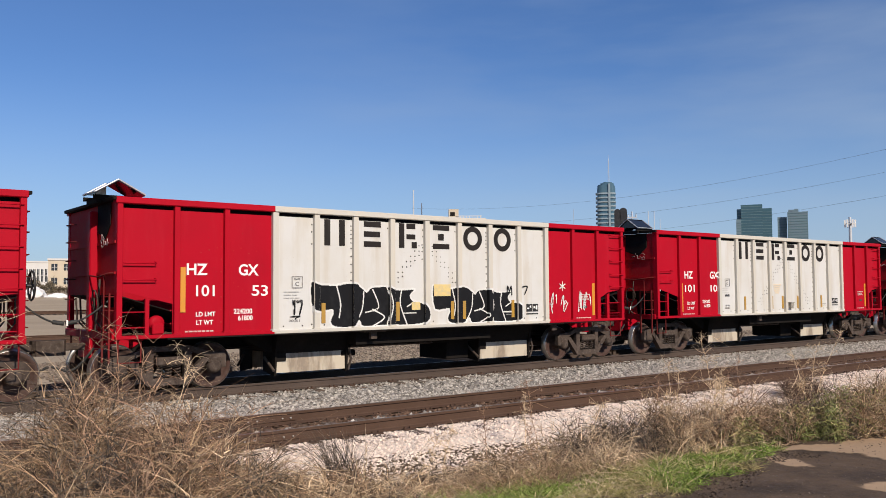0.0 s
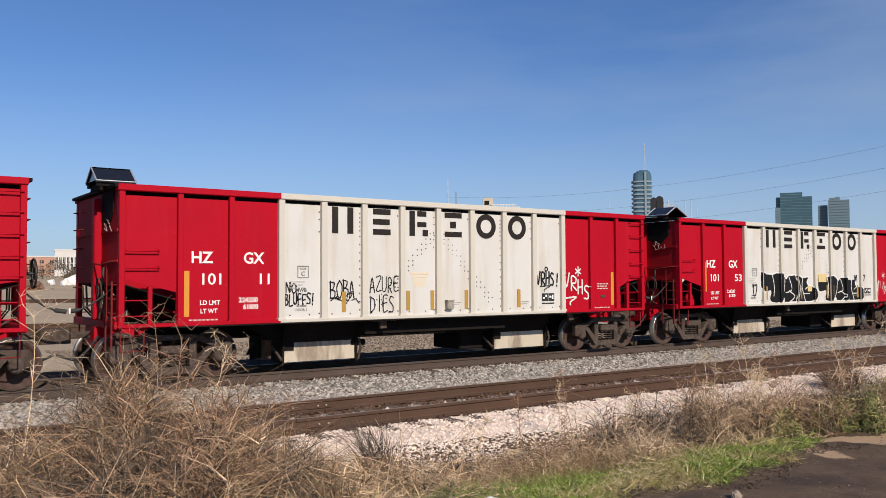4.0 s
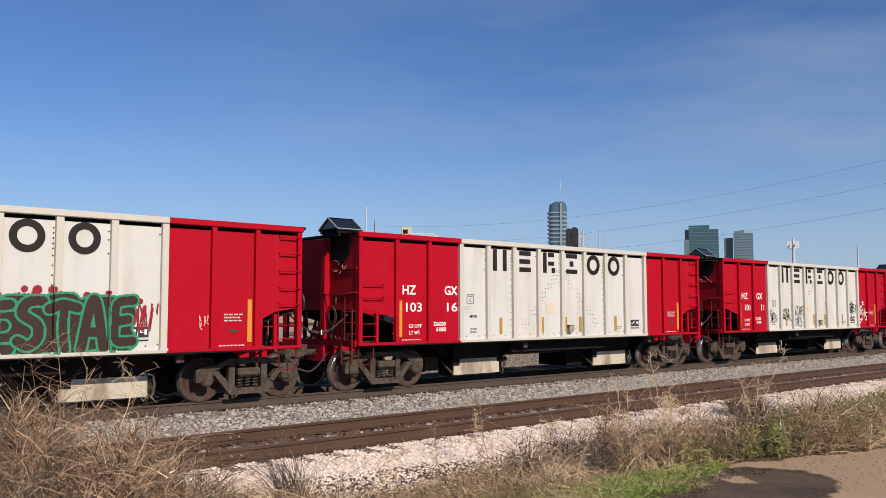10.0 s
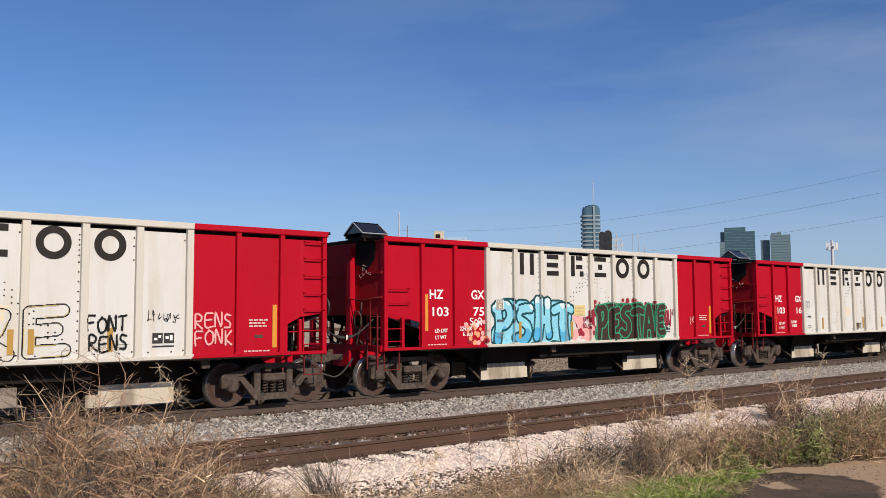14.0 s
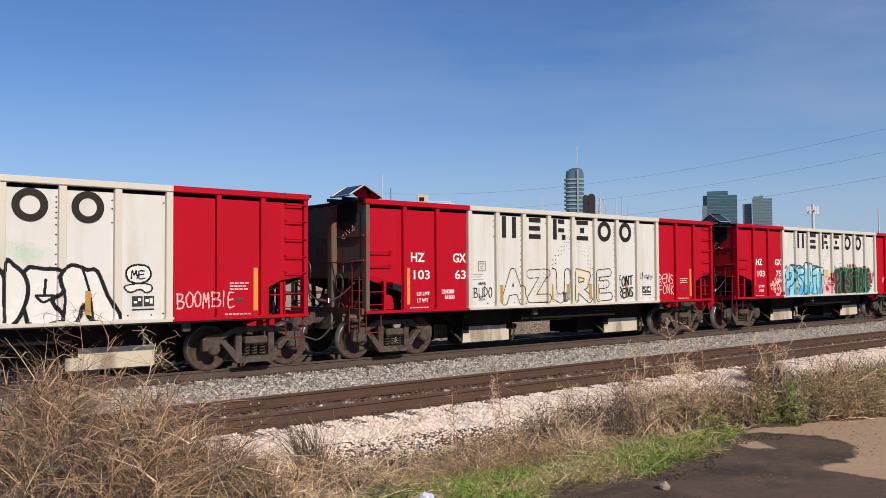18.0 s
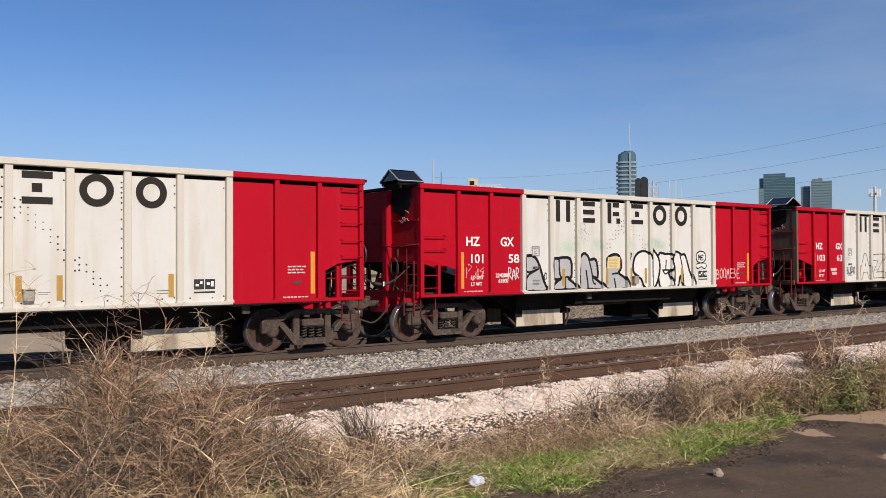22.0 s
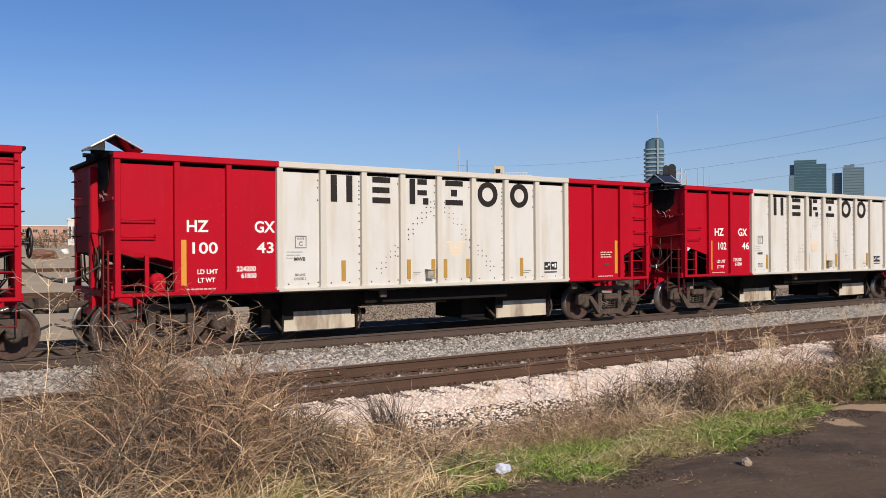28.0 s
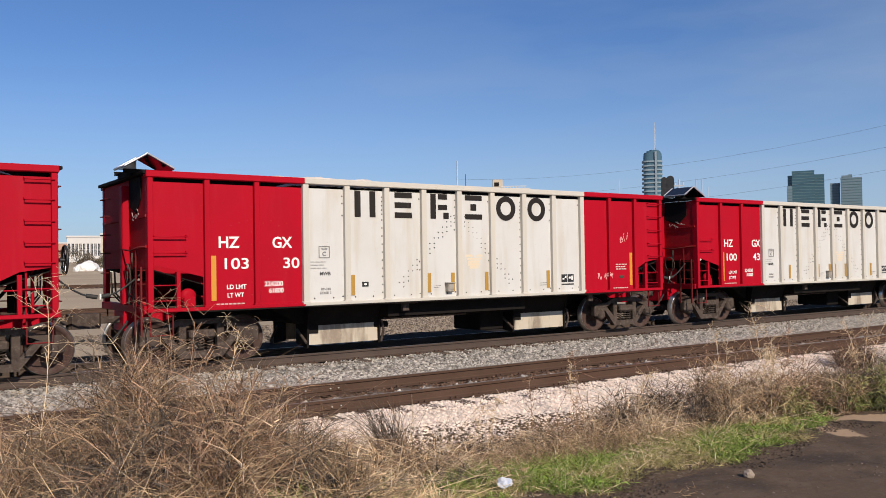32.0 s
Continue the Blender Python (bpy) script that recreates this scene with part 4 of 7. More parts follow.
_nt.links.new(_mg.outputs[0], _b.inputs["Roughness"])
M_SAND = mat("pale_sandy_track", (0.40, 0.275, 0.17), 0.9, spec=0.04, var=((2, 0.42, 0.68, (0.27, 0.18, 0.11), 0.7, ONE), (30, 0.5, 0.7, (0.5, 0.4, 0.29), 0.5, ONE)), bump=0.5, bump_scale=30)
M_BED = mat("grey_ballast_bed", (0.20, 0.18, 0.16), 0.95, spec=0.04, var=((20, 0.45, 0.6, (0.40, 0.37, 0.33), 0.8, ONE), (6, 0.5, 0.7, (0.13, 0.11, 0.09), 0.7, ONE)), bump=1.0, bump_scale=22)
M_WBED = mat("pale_limestone_bed", (0.8, 0.67, 0.56), 0.95, spec=0.04, var=((16, 0.42, 0.62, (0.68, 0.62, 0.55), 0.8, ONE), (5, 0.5, 0.7, (0.6, 0.5, 0.41), 0.6, ONE)), bump=0.8, bump_scale=20)
M_BROWNBED = mat("rust_stained_track_bed", (0.15, 0.092, 0.062), 0.95, spec=0.04, var=((14, 0.45, 0.65, (0.2, 0.145, 0.105), 0.8, ONE), (4, 0.5, 0.7, (0.08, 0.052, 0.037), 0.7, ONE)), bump=1.0, bump_scale=22)
M_YARD = mat("pale_yard_gravel", (0.47, 0.375, 0.265), 0.95, spec=0.04, var=((0.08, 0.4, 0.65, (0.34, 0.265, 0.185), 0.8, (0.4, 1, 1)), (0.5, 0.45, 0.7, (0.38, 0.31, 0.225), 0.7, ONE), (9, 0.5, 0.7, (0.24, 0.19, 0.135), 0.5, ONE)), bump=0.4, bump_scale=5)
# ballast whose near-black colour carries the train's shadow
M_SHADEBED = mat("shade_dark_ballast", (0.026, 0.02, 0.015), 0.95, spec=0.04, var=((18, 0.45, 0.65, (0.045, 0.036, 0.028), 0.8, ONE), (5, 0.5, 0.7, (0.018, 0.014, 0.011), 0.7, ONE)), bump=1.0, bump_scale=20)
M_STONE = mat("grey_ballast_stone", (0.40, 0.365, 0.32), 0.9, spec=0.04, var=((9, 0.45, 0.7, (0.3, 0.27, 0.235), 0.6, ONE),), island=0.5)
M_LIME = mat("white_limestone_chip", (0.85, 0.70, 0.585), 0.9, spec=0.04, var=((9, 0.45, 0.7, (0.72, 0.6, 0.5), 0.6, ONE),), island=0.22)


def add_load(car, x0, x1, peak):
    """Heaped pale stone that shows over the rim of a car."""
    g = Geo()
    nx, ny = int((x1 - x0) / 0.06), 40
    v = []
    for i in range(nx + 1):
        for j in range(ny + 1):
            u, w = i / nx, j / ny
            side = min(1.0, 7.0 * min(u, 1 - u)) ** 0.5
            hump = math.exp(-((w - 0.32) / 0.3) ** 2)
            x, y = x0 + (x1 - x0) * u, -1.5 + 3.0 * w
            v.append((x, y, 3.3 + (peak - 3.3) * side * hump * (0.97 + 0.06 * noise.noise(Vector((x * 2.2, y * 2, 0)))) + 0.022 * noise.noise(Vector((x * 17, y * 17, 5)))))
    g.add(v, [(i * (ny + 1) + j, (i + 1) * (ny + 1) + j, (i + 1) * (ny + 1) + j + 1, i * (ny + 1) + j + 1) for i in range(nx) for j in range(ny)])
    tagged(part("ballast_load", g, M_WBED, car, "heaped pale crushed stone showing over the rim"), kind="stuff")


add_load(train[8], 2.4, 5.4, 3.725)
add_load(train[9], 10.6, 12.9, 3.7)
M_RSTONE = mat("rust_brown_stone", (0.14, 0.085, 0.058), 0.95, spec=0.04, var=((9, 0.45, 0.7, (0.2, 0.14, 0.1), 0.6, ONE),), island=0.5)
M_CLOD = mat("brown_mud_clod", (0.12, 0.09, 0.07), 0.9, island=0.6)
M_DARKCLOD = mat("dark_wet_clod", (0.085, 0.062, 0.046), 0.85, spec=0.15, island=0.5)


M_BANK = mat("grey_brown_gravel", (0.24, 0.19, 0.145), 0.95, spec=0.04, var=((9, 0.45, 0.7, (0.16, 0.125, 0.095), 0.6, ONE),), island=0.5)


def lines(lo, hi, dense_lo, dense_hi, step):
    out = list(np.arange(dense_lo, dense_hi + 1e-6, step))
    d, p = step, dense_hi
    while p < hi:
        d *= 1.35
        p = min(p + d, hi)
        out.append(p)
    d, p = step, dense_lo
    while p > lo:
        d *= 1.35
        p = max(p - d, lo)
        out.insert(0, p)
    return np.array(out)


def wob(x, y, s, a):
    return a * noise.noise(Vector((x * s, y * s, 3.7)))


def ground_slot(x, y):
    n = wob(x, y, 0.9, 0.45) + wob(x, y, 3.1, 0.15)
    if y < np.interp(x, [3, 7.2, 7.7, 8.5, 9.0, 10.2, 11], [4.42, 4.42, 5.04, 5.04, 4.62, 4.44, 4.3]) + 0.45 * n and x > 3.1 + n:
        return 1
    if y < 8.9 + 0.7 * n:
        return 2 if x < 0.55 + n and y > 5.6 else 0
    if y < 10.22:
        return 4
    if y < 11.92:
        return 5
    if y < 15.6:
        return 3
    # bed painted dark as far as the train's shadow reaches
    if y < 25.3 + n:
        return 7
    return 6


def wetness(x, y):
    """Above zero where the track is wet mud: the near part and a lobe that runs out over the sand."""
    lobe = 0.8 * (1 - math.hypot((x - 7.6) / 1.05, (y - 4.25) / 0.74))
    tongue = 0.2 * (1 - math.hypot((x - 7.70 - 0.3 * (y - 4.5)) / 0.17, (y - 4.5) / 0.26))
    return max(-0.5, min(0.5, max(7.2 - x, lobe), -tongue, y - 1.2))


def grass_edge(x):
    return float(np.interp(x, [2.9, 3.3, 3.9, 4.55, 5.1, 5.8, 6.9, 7.5, 8.4], [4.8, 4.72, 4.5, 4.4, 4.58, 4.38, 4.45, 4.62, 4.9])) + 0.07 * math.sin(x * 5.1) + 0.05 * math.sin(x * 11.3)


def rough_z(x, y):
    """The ground with its small bumps."""
    near = -8 < x < 50 and 0 < y < 25
    k = 0.3 if y < 5 else 1.0
    return ground_z(x, y) + (k * (wob(x, y, 0.8, 0.05) + wob(x, y, 2.6, 0.025)) if near and not 9.6 < y < 18.6 else 0.0)


gx, gy = lines(-2500, 2500, -6, 36, 0.22), lines(-400, 3500, -4.0, 21, 0.2)
gx = np.unique(np.concatenate([gx, np.arange(2.6, 11, 0.055)]))
gy = np.unique(np.concatenate([gy, np.arange(1.0, 5.2, 0.05)]))
verts, faces, slots = [], [], []
for y in gy:
    for x in gx:
        z = rough_z(x, y)
        if y > 60 and abs(x) < 600:
            z += wob(x, y, 0.02, 0.8) * min(1, (y - 60) / 60)
        verts.append((x, y, z))
nx = len(gx)
for j in range(len(gy) - 1):
    for i in range(nx - 1):
        faces.append((j * nx + i, j * nx + i + 1, (j + 1) * nx + i + 1, (j + 1) * nx + i))
        slots.append(ground_slot((gx[i] + gx[i + 1]) / 2, (gy[j] + gy[j + 1]) / 2))
me = tri_mesh("ground", np.array(verts), np.array(faces), M_SOIL, M_MUD, M_SAND, M_BED, M_WBED, M_BROWNBED, M_YARD, M_SHADEBED)
me.polygons.foreach_set("material_index", np.array(slots, dtype=np.int32))
me.polygons.foreach_set("use_smooth", np.ones(len(faces), dtype=bool))
me.attributes.new("wet", "FLOAT", "POINT").data.foreach_set("value", np.array([wetness(p[0], p[1]) for p in verts], dtype=np.float32))
ground = tagged(new("ground", me), "dry verge, muddy track, ballast and pale yard ground", "ground", kind="structure")

M_BOLT = mat("worn_bright_bolt", (0.42, 0.37, 0.33), 0.5, metal=0.3, var=((20, 0.5, 0.7, (0.3, 0.22, 0.17), 0.6, ONE),))
RAIL = [(-0.076, -0.18), (0.076, -0.18), (0.076, -0.168), (0.02, -0.15), (0.009, -0.135), (0.009, -0.045), (0.034, -0.036), (0.036, -0.006), (0.028, 0.0), (-0.028, 0.0), (-0.036, -0.006), (-0.034, -0.036), (-0.009, -0.045), (-0.009, -0.135), (-0.02, -0.15), (-0.076, -0.168)]


def build_track(name, y_mid, x0, x1, label, tie_x0, tie_x1, material=M_RAIL, joints=()):
    tr = thing(name, None, M_RAIL, label, "railway track", kind="structure", at=pose(0, y_mid, 0))
    for s in (-1, 1):
        g = Geo().prism([(s * 0.7535 + a, b) for a, b in RAIL], x0, x1, "x")
        top = Geo().box(x0, x1, s * 0.7535 - 0.026, s * 0.7535 + 0.026, 0.0005, 0.002)
        r = part("rail", g, material, tr, "rust-brown steel rail")
        part("rail_head", top, M_RAILTOP, r)
    for jx, s in joints:
        bar = part("splice_bar", Geo().box(jx - 0.46, jx + 0.46, s * 0.7535 - 0.034, s * 0.7535 - 0.01, -0.135, -0.045, bevel=0.006), M_RAIL, tr)
        for q in (-0.35, -0.21, 0.21, 0.35):
            part("bolt", Geo().lathe([(-0.02, 0.0), (-0.02, 0.014), (0.0, 0.014)], (jx + q, s * 0.7535 - 0.034, -0.09), "y", 6), M_BOLT, bar)
    tie = Geo().box(-0.115, 0.115, -1.3, 1.3, -0.36, -0.185, bevel=0.012).mesh("tie", M_TIE)
    plate = Geo().box(-0.09, 0.09, -0.18, 0.18, -0.186, -0.172, bevel=0.004)
    for dx, dy in ((-0.05, -0.1), (0.05, 0.1), (0.05, -0.1), (-0.05, 0.1)):
        plate.box(dx - 0.012, dx + 0.012, dy - 0.012, dy + 0.012, -0.175, -0.145)
    plate = plate.mesh("tie_plate", M_RAIL)
    x = tie_x0
    rng = random.Random(int(y_mid * 10))
    while x < tie_x1:
        t = part("tie", tie, M_TIE, tr)
        t.matrix_basis = pose(x + rng.uniform(-0.03, 0.03), rng.uniform(-0.04, 0.04), rng.uniform(-0.012, 0.004), 0, 0, rng.uniform(-1.5, 1.5))
        for s in (-1, 1):
            p = part("tie_plate", plate, M_RAIL, t)
            p.location = (0, s * 0.7535, 0)
        x += 0.52
    return tr


TRACK_NEAR, TRACK_FAR = 11.02, CAR_Y
build_track("track_near", TRACK_NEAR, -60, 260, "empty rust-brown railway track with weathered ties", 0.5, 52, joints=((5.86, 1), (5.1, -1)))
M_RAIL_DARK = mat("dark_running_rail", (0.07, 0.05, 0.04), 0.8, spec=0.25, var=((1.2, 0.4, 0.7, (0.1, 0.073, 0.058), 0.7, ONE), (26, 0.5, 0.75, (0.05, 0.034, 0.026), 0.6, ONE)), bump=0.25, bump_scale=30)
build_track("track_far", TRACK_FAR, -60, 260, "railway track that carries the hopper train", 0.5, 40, M_RAIL_DARK)
for y in (43.5, 47.5, 98.0, 103.0):
    tr = thing("yard_track", None, M_RAIL, "dark disused yard track in pale gravel", "railway track", kind="structure", at=pose(0, y, ground_z(0, y) + 0.2))
    for s in (-1, 1):
        part("rail", Geo().prism([(s * 0.7535 + a, b) for a, b in RAIL], -60, 160, "x"), M_RAIL, tr)
    g = Geo()
    for i in range(240):
        g.box(-30 + i * 0.6 - 0.11, -30 + i * 0.6 + 0.11, -1.3, 1.3, -0.35, -0.18)
    tagged(part("tie_row", g, M_TIE, tr), kind="stuff")


def stones(name, n, x0, x1, y0, y1, size, z_fn, material, label, seed, keep=None):
    """Loose stones: jittered low polyhedra lying on the bed."""
    r = np.random.default_rng(seed)
    # a lumpy six-cornered chip
    tv = np.array([(1, 0.1, 0), (0, 1, 0.1), (-1, 0, 0.1), (0.1, -1, 0), (0.2, 0.1, 0.9), (0, 0, -0.1)], float) * 0.8
    tt = np.array([(0, 1, 4), (1, 2, 4), (2, 3, 4), (3, 0, 4)])
    u = r.random(n)
    px = x0 + (x1 - x0) * u ** 1.25
    py = y0 + (y1 - y0) * r.random(n)
    if keep is not None:
        k = keep(px, py)
        px, py = px[k], py[k]
    n = len(px)
    s = size * (0.55 + 0.9 * r.random((n, 1, 1)))
    v = tv[None] * s * (0.65 + 0.7 * r.random((n, 6, 3)))
    a, b = r.random(n) * 6.28, (r.random(n) - 0.5) * 1.4
    ca, sa, cb, sb = np.cos(a), np.sin(a), np.cos(b), np.sin(b)
    R = np.zeros((n, 3, 3))
    R[:, 0, 0], R[:, 0, 1], R[:, 0, 2] = ca * cb, -sa, ca * sb
    R[:, 1, 0], R[:, 1, 1], R[:, 1, 2] = sa * cb, ca, sa * sb
    R[:, 2, 0], R[:, 2, 2] = -sb, cb
    v = np.einsum("nij,nkj->nki", R, v)
    pz = np.array([z_fn(x, y) for x, y in zip(px, py)]) + s[:, 0, 0] * 0.05
    v += np.stack([px, py, pz], 1)[:, None]
    f = tt[None] + (np.arange(n) * 6)[:, None, None]
    return tagged(new(name, tri_mesh(name, v.reshape(-1, 3), f.reshape(-1, 3), material)), label, "stones", kind="stuff")


stones("white_ballast", 64000, 1.0, 34, 7.7, 10.19, 0.025, rough_z, M_LIME, "pale limestone chips along the near track", 3, lambda x, y: np.random.default_rng(1).random(len(x)) < np.interp(y + 0.2 * np.sin(x * 1.3), [7.7, 8.5, 9.0], [0.25, 0.6, 1.0]))
stones("grey_ballast", 46000, 1.5, 46, 11.9, 15.85, 0.039, rough_z, M_STONE, "grey crushed stone ballast between the tracks", 4)
stones("brown_ballast", 6000, 1.5, 34, 10.34, 11.7, 0.042, lambda x, y: -0.2, M_RSTONE, "rust-stained crushed stone between the rails", 5)
# these stones get the same shadow-dark colour as their bed
stones("far_ballast", 7000, 3, 40, 16.0, 22.5, 0.06, rough_z, M_SHADEBED, "crushed stone coloured near black for the shade under and behind the train", 6)
stones("gravel_bank", 17000, 6, 45, 24.6, 32.0, 0.05, rough_z, M_BANK, "grey-brown gravel bank beyond the train", 8)
stones("mud_clods", 900, 3.2, 11, 3.4, 4.6, 0.009, rough_z, M_CLOD, "small clods and pebbles on the mud", 9)
stones("mud_clods", 7000, 2.9, 8.3, 3.9, 5.0, 0.013, rough_z, M_DARKCLOD, "dark broken mud heaped along the grass", 10, lambda x, y: np.array([-0.2 + 0.16 * math.sin(a * 3.7) < b - grass_edge(a) < 0.1 for a, b in zip(x, y)]))
stones("crib_stones", 2600, 1.5, 34, 10.85, 11.35, 0.045, lambda x, y: -0.185, M_STONE, "pale stones in the cribs between the ties", 15, lambda x, y: np.abs((x - 0.76) / 0.52 - np.round((x - 0.76) / 0.52)) * 0.52 < 0.085)

# ---- verge plants ----
M_DRY = mat("dry_brown_stem", (0.36, 0.245, 0.14), 0.85, var=((3, 0.4, 0.7, (0.17, 0.10, 0.06), 0.7, ONE),), island=0.7)
M_STRAW = mat("pale_straw_stem", (0.70, 0.535, 0.35), 0.8, var=((3, 0.4, 0.7, (0.48, 0.33, 0.19), 0.7, ONE),), island=0.45)
M_GRASS = mat("green_grass_blade", (0.165, 0.245, 0.042), 0.7, spec=0.2, var=((2, 0.4, 0.7, (0.25, 0.28, 0.075), 0.8, ONE),), island=0.6)
M_OLDGRASS = mat("yellowing_grass_blade", (0.30, 0.28, 0.095), 0.7, spec=0.2, var=((2, 0.4, 0.7, (0.40, 0.31, 0.15), 0.8, ONE),), island=0.5)
M_LEAF = mat("olive_weed_leaf", (0.23, 0.255, 0.075), 0.75, var=((2, 0.4, 0.7, (0.3, 0.22, 0.1), 0.8, ONE),), island=0.6)
M_CLUMP = mat("dark_rusty_twig", (0.13, 0.07, 0.045), 0.9, island=0.5)
M_DARKTWIG = mat("dark_dead_twig", (0.11, 0.08, 0.063), 0.9, island=0.4)


def stems(name, base, way, length, radius, bend, material, label, category, seed, segs=3, flat=False):
    """Tapering stems in one mesh. base, way: n x 3; length, radius: n; bend: how far the tips droop or lean."""
    r = np.random.default_rng(seed)
    n = len(base)
    way = way / np.linalg.norm(way, axis=1, keepdims=True)
    side = np.cross(way, r.normal(size=(n, 3)))
    side /= np.linalg.norm(side, axis=1, keepdims=True)
    other = np.cross(way, side)
    k = 2 if flat else 3
    t = np.linspace(0, 1, segs + 1)
    lean = r.normal(size=(n, 3)) * bend
    lean[:, 2] = -np.abs(lean[:, 2])
    v = np.zeros((n, segs + 1, k, 3))
    for i, q in enumerate(t):
        c = base + way * (length * q)[:, None] + lean * (length * q * q)[:, None]
        rr = radius * (1 - 0.75 * q)
        for j in range(k):
            a = 2 * math.pi * j / k
            v[:, i, j] = c + rr[:, None] * (side * math.cos(a) + (0 if flat else 1) * other * math.sin(a))
    f = []
    for i in range(segs):
        for j in range(1 if flat else k):
            f.append((i * k + j, i * k + (j + 1) % k, (i + 1) * k + (j + 1) % k, (i + 1) * k + j))
    f = np.array(f)[None] + (np.arange(n) * (segs + 1) * k)[:, None, None]
    ob = new(name, tri_mesh(name, v.reshape(-1, 3), f.reshape(-1, 4), material))
    return tagged(ob, label, category, kind="stuff")


def gz(x, y):
    return np.array([rough_z(a, b) for a, b in zip(x, y)])


def bush_top(x, y):
    """Height of the dry thicket over the ground."""
    a = np.interp(x, [-3, 0.4, 0.9, 1.3, 1.8, 2.3, 2.6, 2.9, 3.2, 3.8, 4.5, 5.5], [0.55, 0.5, 0.68, 0.98, 1.17, 1.15, 1.0, 0.74, 0.47, 0.3, 0.24, 0.25])
    b = np.interp(y, [4.6, 5.6, 6.4, 7.6, 8.6, 9.2], [0.3, 0.7, 1.0, 1.0, 0.6, 0.2])
    return a * b


M_REDDRY = mat("reddish_dry_stem", (0.33, 0.205, 0.125), 0.85, var=((3, 0.4, 0.7, (0.15, 0.08, 0.05), 0.7, ONE),), island=0.7)
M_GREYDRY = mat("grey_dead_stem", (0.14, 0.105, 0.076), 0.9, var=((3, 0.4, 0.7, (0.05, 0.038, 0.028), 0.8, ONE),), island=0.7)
M_GOLD = mat("golden_straw_blade", (0.68, 0.51, 0.31), 0.8, var=((3, 0.4, 0.7, (0.42, 0.27, 0.13), 0.7, ONE),), island=0.5)


def up(n, r, spread, lift=1.0):
    d = r.normal(size=(n, 3)) * spread
    d[:, 2] = lift
    return d


def bush_field(name, kind, seed, spots, main, twigs, mixes, radius, droop=0.35, shade_core=None):
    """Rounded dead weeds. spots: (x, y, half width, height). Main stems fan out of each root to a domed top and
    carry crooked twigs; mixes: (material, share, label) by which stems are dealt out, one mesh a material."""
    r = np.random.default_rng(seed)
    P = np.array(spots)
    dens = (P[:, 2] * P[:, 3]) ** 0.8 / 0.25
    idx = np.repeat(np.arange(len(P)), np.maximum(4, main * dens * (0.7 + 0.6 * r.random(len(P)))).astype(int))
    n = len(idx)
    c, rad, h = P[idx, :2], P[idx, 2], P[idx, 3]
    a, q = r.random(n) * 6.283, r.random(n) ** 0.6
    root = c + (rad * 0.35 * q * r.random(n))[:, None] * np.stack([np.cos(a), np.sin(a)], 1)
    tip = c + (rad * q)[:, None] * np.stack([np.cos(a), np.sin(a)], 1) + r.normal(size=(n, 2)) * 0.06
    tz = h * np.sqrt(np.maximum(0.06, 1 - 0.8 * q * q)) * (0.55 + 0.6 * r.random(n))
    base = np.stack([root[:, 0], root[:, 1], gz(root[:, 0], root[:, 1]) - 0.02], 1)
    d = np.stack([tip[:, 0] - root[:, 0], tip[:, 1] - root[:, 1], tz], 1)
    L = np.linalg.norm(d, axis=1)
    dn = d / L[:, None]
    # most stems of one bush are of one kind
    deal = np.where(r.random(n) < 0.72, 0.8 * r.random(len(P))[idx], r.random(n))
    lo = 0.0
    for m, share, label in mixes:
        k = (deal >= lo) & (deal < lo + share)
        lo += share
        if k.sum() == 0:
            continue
        # with a core colour given, all main stems go dark as painted inner shade
        stems(name, base[k], d[k], L[k], radius * (0.6 + 0.9 * r.random(k.sum())), droop, shade_core or m, label, kind, seed + int(lo * 100), 3)
        # twigs off these stems, and crooked ones that fill the dome
        kk = np.repeat(np.flatnonzero(k), twigs)
        nt = len(kk)
        t = 1.0 - 0.72 * r.random(nt) ** 1.5
        tb = base[kk] + d[kk] * t[:, None]
        td = dn[kk] * 0.7 + r.normal(size=(nt, 3)) * 0.62
        td[:, 2] += 0.3
        stems(name, tb, td, (0.07 + 0.22 * r.random(nt)) * (0.5 + h[kk]), radius * 0.75 * (0.6 + 0.8 * r.random(nt)), 0.55, m, label, kind, seed + 50 + int(lo * 100), 3, True)


def spots_in(seed, x0, x1, y0, y1, step, top, width, keep=None):
    """Bush places on a shaken grid."""
    rr = random.Random(seed)
    out = []
    x = x0
    while x < x1:
        y = y0
        while y < y1:
            a, b = x + rr.uniform(-0.5, 0.5) * step, y + rr.uniform(-0.5, 0.5) * step
            if keep is None or rr.random() < keep(a, b):
                s = rr.uniform(0.6, 1.15)
                out.append((a, b, width * rr.uniform(0.65, 1.2), float(top(a, b)) * s))
            y += step
        x += step
    return out


def loose_straws(name, label, seed, n, x0, x1, y0, y1, lift, length, radius, slope, material, top=0.0):
    """Long stalks that lean or lie at odd angles."""
    r = np.random.default_rng(seed)
    x, y = x0 + (x1 - x0) * r.random(n), y0 + (y1 - y0) * r.random(n)
    z = gz(x, y) + lift * r.random(n) + (bush_top(x, y) * top * r.random(n) if top else 0)
    d = r.normal(size=(n, 3))
    d[:, 2] = slope * (0.3 + r.random(n))
    stems(name, np.stack([x, y, z], 1), d, length * (0.4 + 0.8 * r.random(n)), radius * (0.6 + 0.7 * r.random(n)), 0.32, material, label, "dry weeds", seed + 1, 5)


